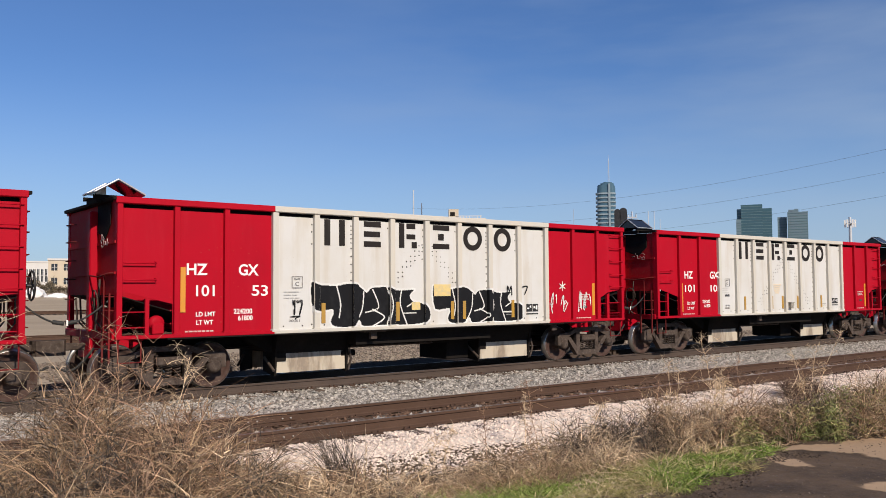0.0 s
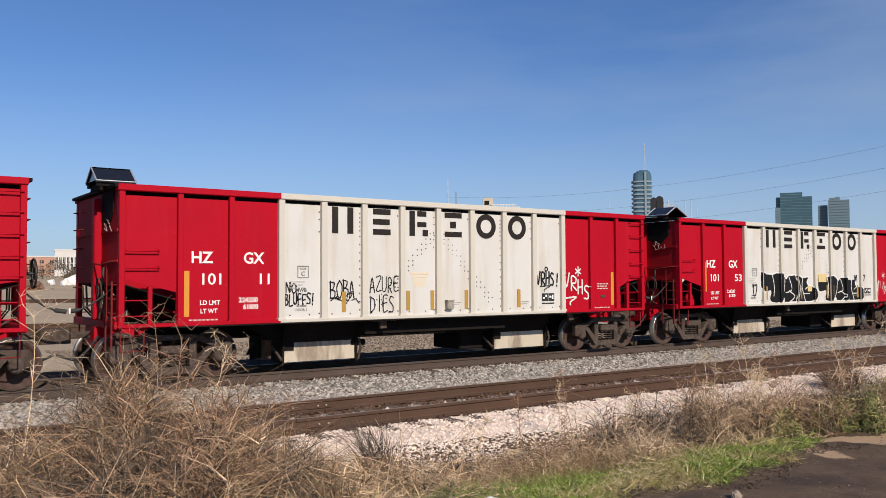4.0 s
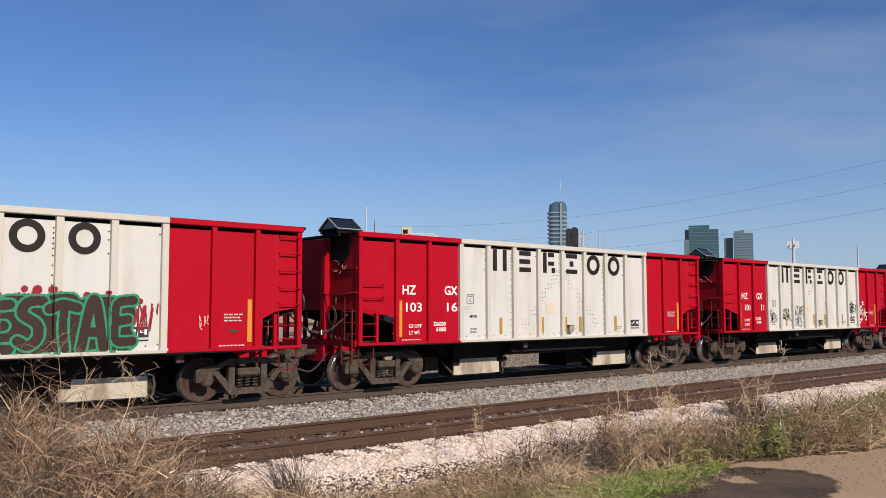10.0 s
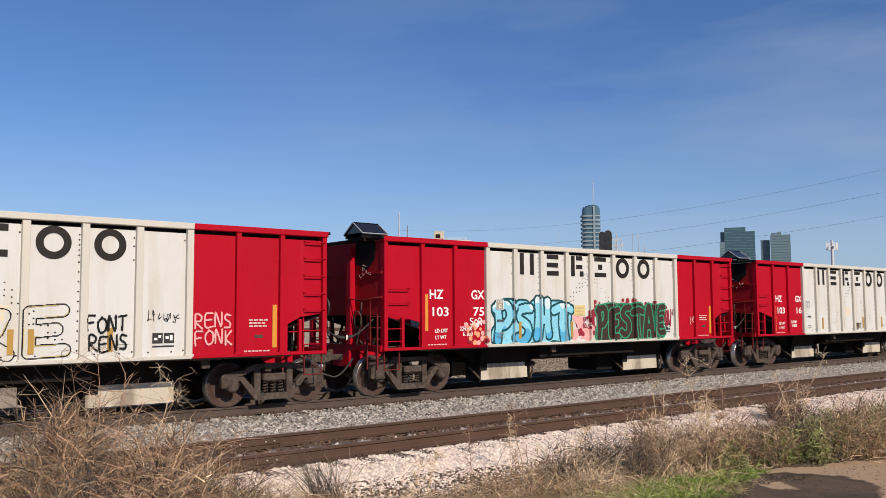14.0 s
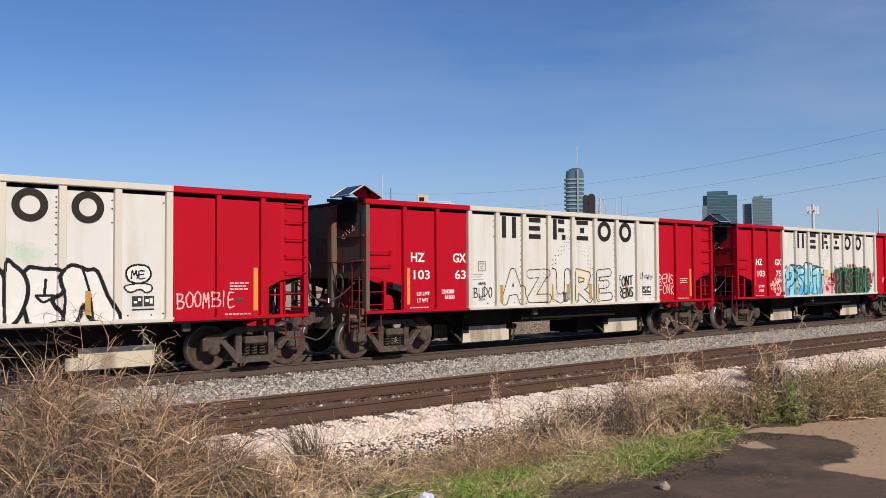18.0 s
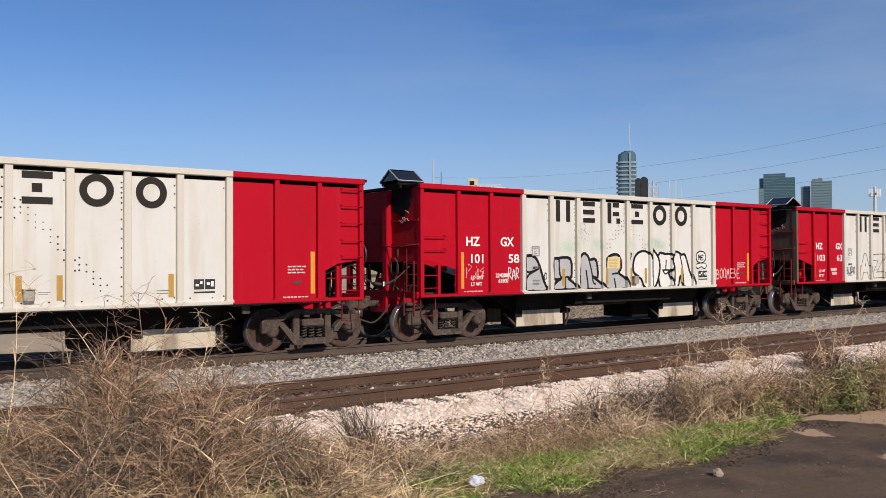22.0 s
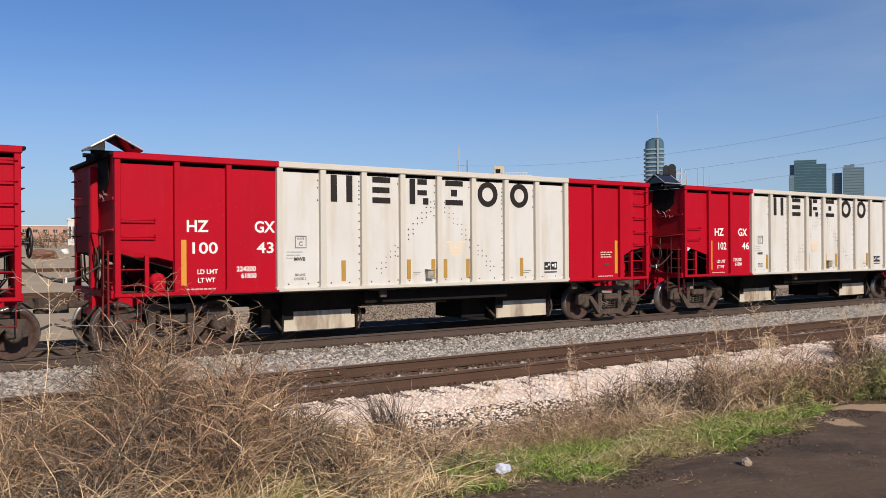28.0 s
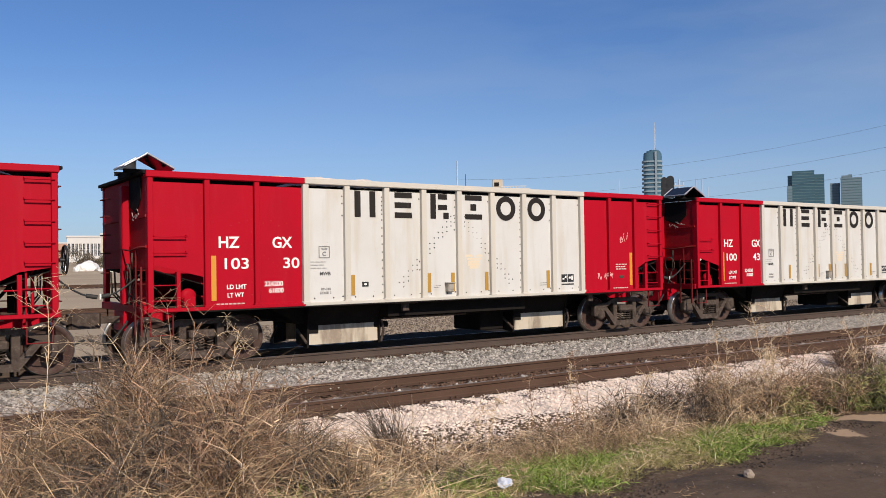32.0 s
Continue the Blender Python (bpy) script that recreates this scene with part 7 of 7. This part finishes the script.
# freehand capitals: strokes of (across, down)
STROKES = {
    "A": [[(0, 1), (.45, 0), (.95, 1)], [(.15, .66), (.85, .62)]], "B": [[(.1, 0), (.12, 1)], [(0, .05), (.8, .1), (.6, .45), (.15, .5), (.95, .6), (.8, .95), (.05, 1)]],
    "D": [[(.12, 0), (.1, 1)], [(0, .02), (.8, .2), (.9, .7), (.05, 1)]], "E": [[(.9, 0), (.1, .05), (.1, .98), (.95, .95)], [(.1, .5), (.75, .45)]],
    "F": [[(.95, 0), (.1, .06), (.12, 1)], [(.1, .5), (.75, .45)]], "H": [[(.1, 0), (.08, 1)], [(.9, 0), (.88, 1)], [(.1, .55), (.9, .48)]],
    "I": [[(.5, 0), (.48, 1)]], "K": [[(.1, 0), (.12, 1)], [(.9, 0), (.15, .55), (.95, 1)]], "L": [[(.15, 0), (.1, .95), (.9, .95)]],
    "M": [[(0, 1), (.15, 0), (.5, .6), (.85, 0), (1, 1)]], "N": [[(.05, 1), (.12, 0), (.85, 1), (.92, 0)]],
    "O": [[(.5, 0), (.05, .4), (.3, 1), (.85, .85), (.9, .25), (.45, 0)]], "P": [[(.12, 1), (.12, 0), (.85, .12), (.75, .5), (.12, .55)]],
    "Q": [[(.5, 0), (.05, .4), (.3, .95), (.85, .8), (.9, .25), (.45, 0)], [(.55, .6), (1, 1.05)]],
}
STROKES.update({
    "R": [[(.1, 1), (.12, 0), (.85, .12), (.7, .48), (.15, .55), (.95, 1.02)]], "S": [[(.9, .08), (.3, 0), (.1, .3), (.8, .6), (.75, .95), (.05, .95)]],
    "G": [[(.9, .12), (.4, 0), (.05, .5), (.4, 1), (.9, .8), (.88, .5), (.55, .52)]], "T": [[(0, .06), (1, 0)], [(.52, .03), (.48, 1)]], "U": [[(.08, 0), (.12, .85), (.5, 1), (.88, .8), (.92, 0)]], "V": [[(0, 0), (.45, 1), (.95, 0)]],
    "Z": [[(.05, .05), (.92, .02), (.08, .95), (.98, .95)]], "7": [[(0, .05), (.95, 0), (.4, 1)]], "1": [[(.2, .25), (.55, 0), (.5, 1)]],
    "!": [[(.6, 0), (.45, .7)], [(.42, .95), (.4, 1)]], "*": [[(.5, 0), (.5, 1)], [(.05, .25), (.95, .75)], [(.95, .25), (.05, .75)]], "_": [[(0, .1), (1, 0), (.45, .55), (.4, .9)]],
})


def letter_piece(car, word, x0, x1, z0, z1, fills, line, label, w, rim, base=None):
    """A row of fat sprayed letters: rim under each letter, then its fill in bands of height."""
    step = (x1 - x0) / len(word)
    foot = max(1.085, z0 - 0.08)
    if base:
        poly = smooth(fit_uv(BUBBLE, x0, x1, z0, z1), True, 3)
        paint(car, x0 - 0.12, x1 + 0.16, foot, z1 + 0.12, [(line, lambda X, Z: near_line(X, Z, poly + poly[:1], rim * 2)), (base, lambda X, Z: in_poly(X, Z, poly))], label)
    for i, ch in enumerate(word):
        a, tilt = x0 + step * i, 0.05 * math.sin(i * 2.3)
        ls = [smooth(fit_uv([(0.1 + 0.8 * u, 0.13 + 0.78 * v + tilt) for u, v in q], a, a + step * 1.02, z0, z1)) for q in GLYPHS.get(ch, STROKES.get(ch))]
        layers = [(line, lambda X, Z, q=q: near_line(X, Z, q, w + 2 * rim)) for q in ls]
        for m, top in fills:
            zt = z0 + (z1 - z0) * top
            for q in ls:
                layers.append((m, lambda X, Z, q=q, zt=zt, i=i: near_line(X, Z, q, w) & (Z < zt + 0.07 * np.sin(X * 9 + i) + 0.04 * np.sin(X * 23))))
        reach = w / 2 + rim + 0.03
        paint(car, a - reach, a + step + reach, foot, z1 + 0.12, layers, "" if base or i else label, coat=1 if i == 0 else 0.25)


def outline_piece(car, word, x0, x1, z0, z1, line, tint, label, w, rim):
    """A row of hollow block letters, one part a letter: a thin line round each and a tinted inner edge."""
    step = (x1 - x0) / len(word)
    for i, ch in enumerate(word):
        a = x0 + step * i
        ls = [fit_uv([(0.16 + 0.72 * u, 0.14 + 0.74 * v) for u, v in q], a, a + step * 1.04, z0, z1) for q in STROKES[ch]]

        def fat(X, Z, k):
            m = np.zeros(X.shape, bool)
            for q in ls:
                m |= near_line(X, Z, q, k)
            return m
        paint(car, a - 0.14, a + step + 0.16, max(1.085, z0 - 0.06), z1 + 0.1, [
            (line, lambda X, Z: fat(X, Z, w) & ~fat(X, Z, w - 2 * rim)),
            (tint, lambda X, Z: fat(X, Z, w - 2 * rim) & ~fat(X, Z, w - 3.4 * rim) & (np.sin(X * 5 + Z * 9) > 0.1)),
        ], label if i == 0 else "", 0.011, "graffiti", 1)


def scribble(car, x0, x1, z0, z1, seed, material, label, w=0.022, strokes=5):
    r = random.Random(seed)
    ls = []
    for i in range(strokes):
        u = (i + 0.5) / strokes
        p = [(u + r.uniform(-0.6, 0.6) / strokes, r.random()) for _ in range(r.randint(3, 6))]
        ls.append(smooth(fit_uv(p, x0, x1, z0, z1)))
    paint(car, x0 - 0.1, x1 + 0.1, z0 - 0.05, z1 + 0.05, [(material, lambda X, Z, q=q: near_line(X, Z, q, w)) for q in ls], label, 0.012, "scrawl")


def tag(car, word, x0, x1, z0, z1, material, label, w=0.03, drop=0.0):
    """A sprayed word, one part a letter; drop: how far its end sinks below its start."""
    step = (x1 - x0) / len(word)
    for i, ch in enumerate(word):
        a, dz = x0 + step * i, -drop * i / len(word) + 0.02 * math.sin(i * 2.1 + x0)
        e = a + step * (0.8 + 0.1 * math.sin(i * 1.7))
        ls = [smooth(fit_uv(q, a, e, z0 + dz, z1 + dz)) for q in STROKES[ch]]
        paint(car, a - 0.06, e + 0.06, max(1.085, z0 + dz - 0.06), z1 + dz + 0.06, [(material, lambda X, Z, q=q: near_line(X, Z, q, w)) for q in ls], label if i == 0 else "", 0.011, "sprayed_letter", 1 if i == 0 else 0)


def dots(car, x0, x1, z0, z1, n, seed, mats, label, r0=0.03, r1=0.08):
    r = random.Random(seed)
    c = [(r.uniform(x0, x1), r.uniform(z0, z1), r.uniform(r0, r1), r.choice(mats)) for _ in range(n)]
    paint(car, x0 - 0.1, x1 + 0.1, max(1.085, z0 - 0.1), z1 + 0.1, [(m, lambda X, Z, a=a, b=b, q=q: np.hypot(X - a, Z - b) < q) for a, b, q, m in c], label, 0.014, "overspray")


def haze(car, x0, x1, z0, z1, material, label, seed, amount=0.5):
    """Fine sprayed mist, densest in its middle."""
    r = np.random.default_rng(seed)

    def mist(X, Z):
        u, v = (X - x0) / (x1 - x0) - 0.5, (Z - z0) / (z1 - z0) - 0.5
        return r.random(X.shape) < amount * np.exp(-((u / 0.3) ** 2 + (v / 0.28) ** 2)) * (0.8 + 0.4 * np.sin(7 * u + 5 * v))
    paint(car, x0, x1, z0, z1, [(material, mist)], label, 0.012, "overspray", 0.3)


c = train[0]
throw_up(c, 3.85, 6.85, 1.09, 2.06, P_BLACK, P_WHITE, "black bubble graffiti with white outlines")
throw_up(c, 6.95, 9.72, 1.09, 1.98, P_BLACK, P_WHITE, "black bubble graffiti with white outlines")
tag(c, "17", 3.44, 3.68, 1.42, 1.68, P_BLACK, "black sprayed figures", 0.036)
tag(c, "_", 3.44, 3.66, 1.32, 1.38, P_BLACK, "black sprayed line", 0.024)
tag(c, "M", 9.2, 9.4, 1.76, 1.97, P_BLACK, "black sprayed letter", 0.034)
tag(c, "7", 9.72, 9.92, 1.78, 1.97, P_BLACK, "black sprayed figure", 0.034)
tag(c, "*", 11.0, 11.26, 1.88, 2.1, P_WHITE, "white sprayed star", 0.028)
scribble(c, 10.7, 11.3, 1.28, 1.85, 4, P_WHITE, "white spray scrawl", 0.026, 4)
scribble(c, 11.62, 12.15, 1.3, 1.85, 5, P_WHITE, "white spray scrawl", 0.022, 4)
for a, b, z0, z1 in ((6.99, 7.46, 1.75, 2.02), (6.37, 6.6, 1.45, 1.62)):
    part("notice_patch", Geo().box(a, b, -PANEL_Y - 0.016, -PANEL_Y - 0.006, z0, z1), M_OLDYEL, c, "faded yellow notice patch")
c = train[1]
tag(c, "NO", 3.16, 3.40, 1.64, 1.82, P_BLACK, "black sprayed word", 0.028)
tag(c, "BLUFFS!", 3.13, 3.80, 1.38, 1.60, P_BLACK, "black sprayed word", 0.03)
tag(c, "BOBA", 4.12, 4.72, 1.52, 1.86, P_BLACK, "black sprayed word", 0.026)
scribble(c, 4.15, 4.78, 1.36, 1.6, 12, P_BLACK, "black sprayed loops under the word", 0.022, 4)
tag(c, "AZURE", 5.05, 5.78, 1.62, 1.93, P_BLACK, "black sprayed word", 0.024)
tag(c, "DIES", 5.05, 5.68, 1.2, 1.54, P_BLACK, "black sprayed word", 0.024)
tag(c, "VRHS!", 9.66, 10.42, 1.76, 2.06, P_BLACK, "bold black sprayed word", 0.042, 0.05)
tag(c, "O", 9.93, 10.05, 2.08, 2.18, P_BLACK, "black sprayed ring", 0.03)
tag(c, "_", 9.78, 10.18, 1.56, 1.72, P_BLACK, "black sprayed arrow", 0.026)
tag(c, "VRHS", 10.56, 11.48, 1.70, 2.04, P_WHITE, "white sprayed word", 0.044, 0.42)
tag(c, "*", 10.94, 11.18, 1.98, 2.2, P_WHITE, "white sprayed star", 0.036)
tag(c, "_", 10.62, 11.05, 1.24, 1.44, P_WHITE, "white sprayed arrow", 0.042)
c = train[3]
letter_piece(c, "PSHT", 3.2, 6.0, 1.1, 2.2, ((P_PALE, 9.0), (P_CYAN, 0.86), (P_BLUE, 0.3)), P_TEAL, "light blue graffiti letters with dark outlines", 0.2, 0.056, P_CYAN)
dots(c, 6.1, 6.9, 1.15, 1.75, 26, 8, (P_PINK, P_DRED, P_PINK), "pink and red spray spots", 0.04, 0.12)
dots(c, 6.75, 10.2, 1.98, 2.22, 34, 7, (P_DRED,), "dark red spray spots", 0.03, 0.08)
dots(c, 6.72, 7.05, 1.2, 1.9, 16, 77, (P_DRED,), "dark red spray spots", 0.04, 0.1)
letter_piece(c, "PESTAE", 6.95, 10.0, 1.1, 2.12, ((P_BROWN, 9.0),), P_GREEN, "dark brown graffiti letters with green outlines", 0.165, 0.04, P_BROWN)
scribble(c, 9.95, 10.4, 1.4, 1.95, 9, P_DRED, "dark red scrawl", 0.03, 5)
dots(c, 2.35, 3.05, 1.12, 1.66, 24, 10, (P_PINK, P_ORANGE, P_DRED, P_PINK), "pink and orange spray spots", 0.035, 0.09)
tag(c, "SQR", 2.5, 2.9, 1.57, 1.73, P_WHITE, "white sprayed letters", 0.03)
tag(c, "GMT", 6.46, 6.76, 1.62, 1.74, P_DRED, "small dark red sprayed letters", 0.02)
tag(c, "RLS", 6.47, 6.74, 1.45, 1.57, P_DRED, "small dark red sprayed letters", 0.02)
part("notice_patch", Geo().box(6.12, 6.55, -PANEL_Y - 0.016, -PANEL_Y - 0.006, 1.78, 2.06), M_OLDYEL, c, "faded yellow notice patch")
for k in range(6):
    part("notice_line", Geo().box(6.16, 6.50 - 0.03 * (k % 3), -PANEL_Y - 0.018, -PANEL_Y - 0.014, 2.00 - 0.04 * k, 2.015 - 0.04 * k), P_OCHRE, c)
scribble(c, 11.2, 11.4, 1.45, 1.75, 17, P_PINK, "pale pink scrawl", 0.016, 3)
c = train[4]
outline_piece(c, "AZURE", 4.10, 8.45, 1.12, 2.08, P_BLACK, P_OCHRE, "hollow graffiti letters in thin black and ochre outlines", 0.24, 0.019)
tag(c, "BUDO", 3.2, 3.86, 1.34, 1.58, P_BLACK, "thin black sprayed word", 0.02)
tag(c, "FONT", 8.7, 9.42, 1.58, 1.84, P_BLACK, "bold black sprayed word", 0.036)
tag(c, "RENS", 8.74, 9.44, 1.24, 1.5, P_BLACK, "bold black sprayed word", 0.036)
scribble(c, 9.75, 10.35, 1.72, 1.95, 39, P_BLACK, "thin black scrawled tag", 0.014, 7)
tag(c, "RENS", 10.62, 11.4, 1.62, 1.88, P_PINK, "pale pink sprayed word", 0.034)
tag(c, "FONK", 10.62, 11.42, 1.3, 1.56, P_PINK, "pale pink sprayed word", 0.034)
c = train[5]
for a, b, z, d in ((4.0, 4.95, 1.9, 0.5), (4.6, 5.1, 1.95, 0.3), (5.3, 5.9, 1.95, 0.5), (6.6, 7.1, 2.0, 0.35), (7.4, 8.5, 2.0, 0.5)):
    haze(c, a, b, z, z + 0.55, P_MINT, "pale mint spray haze", int(a * 10), d)
haze(c, 4.75, 5.35, 2.15, 3.0, P_BROWN, "soft brown grime on the side sheet", 77, 0.16)
# letters of the two pieces: outline, inner strokes, place, each in its own box
SILVER = (
    ([(0, .05), (.2, 0), (.42, .03), (.58, .16), (.72, .4), (.85, .7), (1, 1), (.35, 1), (0, 1), (0, .72), (0, .4)], [[(0, .38), (.12, .46), (.3, .45), (.62, .38)], [(.62, .38), (.25, .5), (.08, .62), (.02, .8)]], (3.13, 3.84, 1.1, 1.97)),
    ([(0, .1), (.22, .03), (.72, .05), (.76, .6), (.64, .66), (.85, .8), (1, 1), (.52, 1), (.04, 1), (.05, .86), (.18, .74), (.32, .66), (.06, .65)], [[(.26, .05), (.32, .6), (.62, .6)], [(.5, .68), (.52, 1)]], (4.04, 4.9, 1.11, 1.93)),
    ([(0, .98), (0, .26), (.07, .08), (.2, .02), (.34, .12), (.38, .2), (.64, .2), (.7, .67), (.52, .66), (.8, .83), (1, 1), (.4, 1)], [[(.34, .14), (.46, .5), (.52, .8), (.6, .86)], [(.25, .5), (.3, .8), (.33, 1)]], (4.99, 5.93, 1.1, 2.05)),
    ([(.04, 1), (0, .36), (.06, .13), (.24, .02), (.52, 0), (.67, .16), (.68, .4), (.58, .55), (.86, .7), (1, .92), (1, 1)], [[(.3, .57), (.58, .55)], [(.38, .72), (.44, .98)]], (5.95, 6.82, 1.1, 2.0)),
)
CHALK = (
    ([(.02, .48), (.1, .2), (.36, .04), (.7, .02), (.92, .15), (1, .45), (.98, 1), (.62, 1), (.45, .78), (.1, .62)], [[(.45, .78), (.3, .7), (.12, .66)]], (7.0, 7.77, 1.11, 2.11)),
    ([(0, .05), (.5, 0), (.92, .04), (1, .4), (.72, .6), (1, .9), (.85, 1), (.1, 1)], [[(.3, .5), (.75, .5), (.5, .62), (.3, .5)], [(.55, .2), (.52, .45)]], (8.06, 8.67, 1.11, 2.02)),
    ([(0, 0), (.4, .04), (.8, .2), (.96, .46), (.76, .78), (.42, 1), (0, 1)], [], (7.77, 8.14, 1.12, 2.11)),
    ([(0, .2), (.18, 0), (.36, .03), (.46, .08), (.62, .1), (.8, .55), (1, 1), (.55, 1), (.4, .7), (.3, 1), (.05, 1), (.1, .6)], [[(.38, .05), (.5, .5), (.56, 1)]], (8.6, 9.62, 1.1, 2.08)),
)
for outline, strokes, box in SILVER:
    throw_up(c, *box, P_SILVER, P_BLACK, "silver graffiti letter with a soft black outline", outline, strokes, 0.05, 0.4)
for outline, strokes, box in CHALK:
    throw_up(c, *box, P_WHITE, P_BLACK, "white bubble letter with a thick black outline", outline, strokes, 0.046, 0.4)
throw_up(c, 9.73, 10.18, 1.76, 2.1, P_WHITE, P_BLACK, "small white bubble with a black outline", [(.0, .45), (.12, .14), (.45, 0), (.85, .1), (1, .5), (.85, .85), (.5, 1), (.12, .85)], [], 0.024, 0.4)
throw_up(c, 9.7, 10.2, 1.58, 1.76, P_WHITE, P_BLACK, "small white bubble with a black outline", [(0, .3), (.4, .05), (.9, .1), (1, .6), (.8, .95), (.55, .6), (.2, .9)], [], 0.018, 0.4)
tag(c, "7", 6.86, 6.98, 1.84, 2.02, P_BLACK, "black sprayed figure", 0.03)
tag(c, "O", 3.75, 3.87, 1.4, 1.56, P_BLACK, "thin black sprayed ring", 0.018)
scribble(c, 1.24, 1.84, 1.36, 1.78, 28, P_PINK, "thin pale pink scrawl", 0.012, 5)
tag(c, "ME", 9.82, 10.08, 1.86, 2.0, P_BLACK, "black sprayed letters in the bubble", 0.024)
part("notice_patch", Geo().box(6.03, 6.5, -PANEL_Y - 0.016, -PANEL_Y - 0.006, 1.63, 1.93), M_OLDYEL, c, "faded yellow notice patch")
for k in range(6):
    part("notice_line", Geo().box(6.07, 6.41 - 0.03 * (k % 3), -PANEL_Y - 0.018, -PANEL_Y - 0.014, 1.87 - 0.04 * k, 1.885 - 0.04 * k), P_OCHRE, c)
tag(c, "BOOMBIE", 10.66, 11.85, 1.3, 1.58, P_PINK, "pale pink sprayed word", 0.03)
tag(c, "RAR", 2.58, 2.94, 1.42, 1.66, P_WHITE, "white sprayed letters", 0.024)
scribble(train[8], 11.0, 11.6, 1.35, 1.55, 24, P_PINK, "pale pink scrawl", 0.022, 5)
scribble(train[8], 11.9, 12.2, 2.3, 2.6, 25, P_PINK, "pale pink scrawl", 0.016, 3)
# the grimy end of one car
M_GRIME = mat("soot_brown_grime", (0.12, 0.095, 0.066), 0.85, spec=0.1, var=((1.6, 0.45, 0.65, (0.24, 0.04, 0.035), 0.7, ONE), (12, 0.5, 0.7, (0.17, 0.145, 0.11), 0.6, UP)), bump=0.1, bump_scale=12)
for ob in [o for o in train[4].children if o.name.split(".")[0] in ("end_wall", "centre_post", "end_sill", "draft_casting", "side_post")]:
    xs = [v.co.x for v in ob.data.vertices]
    if max(xs) < (1.2 if "panel" not in ob.name and "post" not in ob.name else 1.06) and (max(xs) < 0.9 or "side_panel" in ob.name or "end_sill" in ob.name or "draft" in ob.name):
        ob.data = ob.data.copy()
        ob.data.materials[0] = M_GRIME if "panel" not in ob.name else M_RUSTRED
M_CHALK = spray("pale_chalk", (0.5, 0.36, 0.34))
# chalk marks on the shaded end walls
for k in train:
    r = random.Random(k + 50)
    g = Geo()
    for i in range(7):
        y, z = r.uniform(-1.2, -0.75), r.uniform(2.7, 2.95)
        g.tube([(-0.012, y, z), (-0.012, y + r.uniform(0.02, 0.1), z + r.uniform(-0.06, 0.06)), (-0.012, y + r.uniform(0.05, 0.14), z + r.uniform(-0.04, 0.1))], 0.009, 4)
    tagged(part("chalk_mark", g, M_CHALK, train[k], "pale chalk scrawl on the end wall"), kind="stuff")

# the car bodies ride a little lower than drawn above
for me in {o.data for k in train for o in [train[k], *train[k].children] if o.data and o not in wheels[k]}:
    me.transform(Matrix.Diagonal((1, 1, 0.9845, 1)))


# ---- what moves ----
def train_x(t):
    """Metres run by the train: it gains speed slowly."""
    return ((((-1.0788e-08 * t + 1.7921e-06) * t + -7.2931e-05) * t + 6.1272e-03) * t + 3.53395) * t + 4.5927


def motions():
    step = 0.16
    times = [i * step for i in range(200)] + [32.0]
    for k, *_ in CARS:
        walk(train[k], [(float(t), pose(train_x(t) - k * PITCH, CAR_Y, 0)) for t in range(33)])
        for i, ax in enumerate(AXLES):
            walk(wheels[k][i], [(t, pose(ax, 0, WHEEL_R, 0, math.degrees(train_x(t) / WHEEL_R) + 40 * i, 0)) for t in times])


motions()
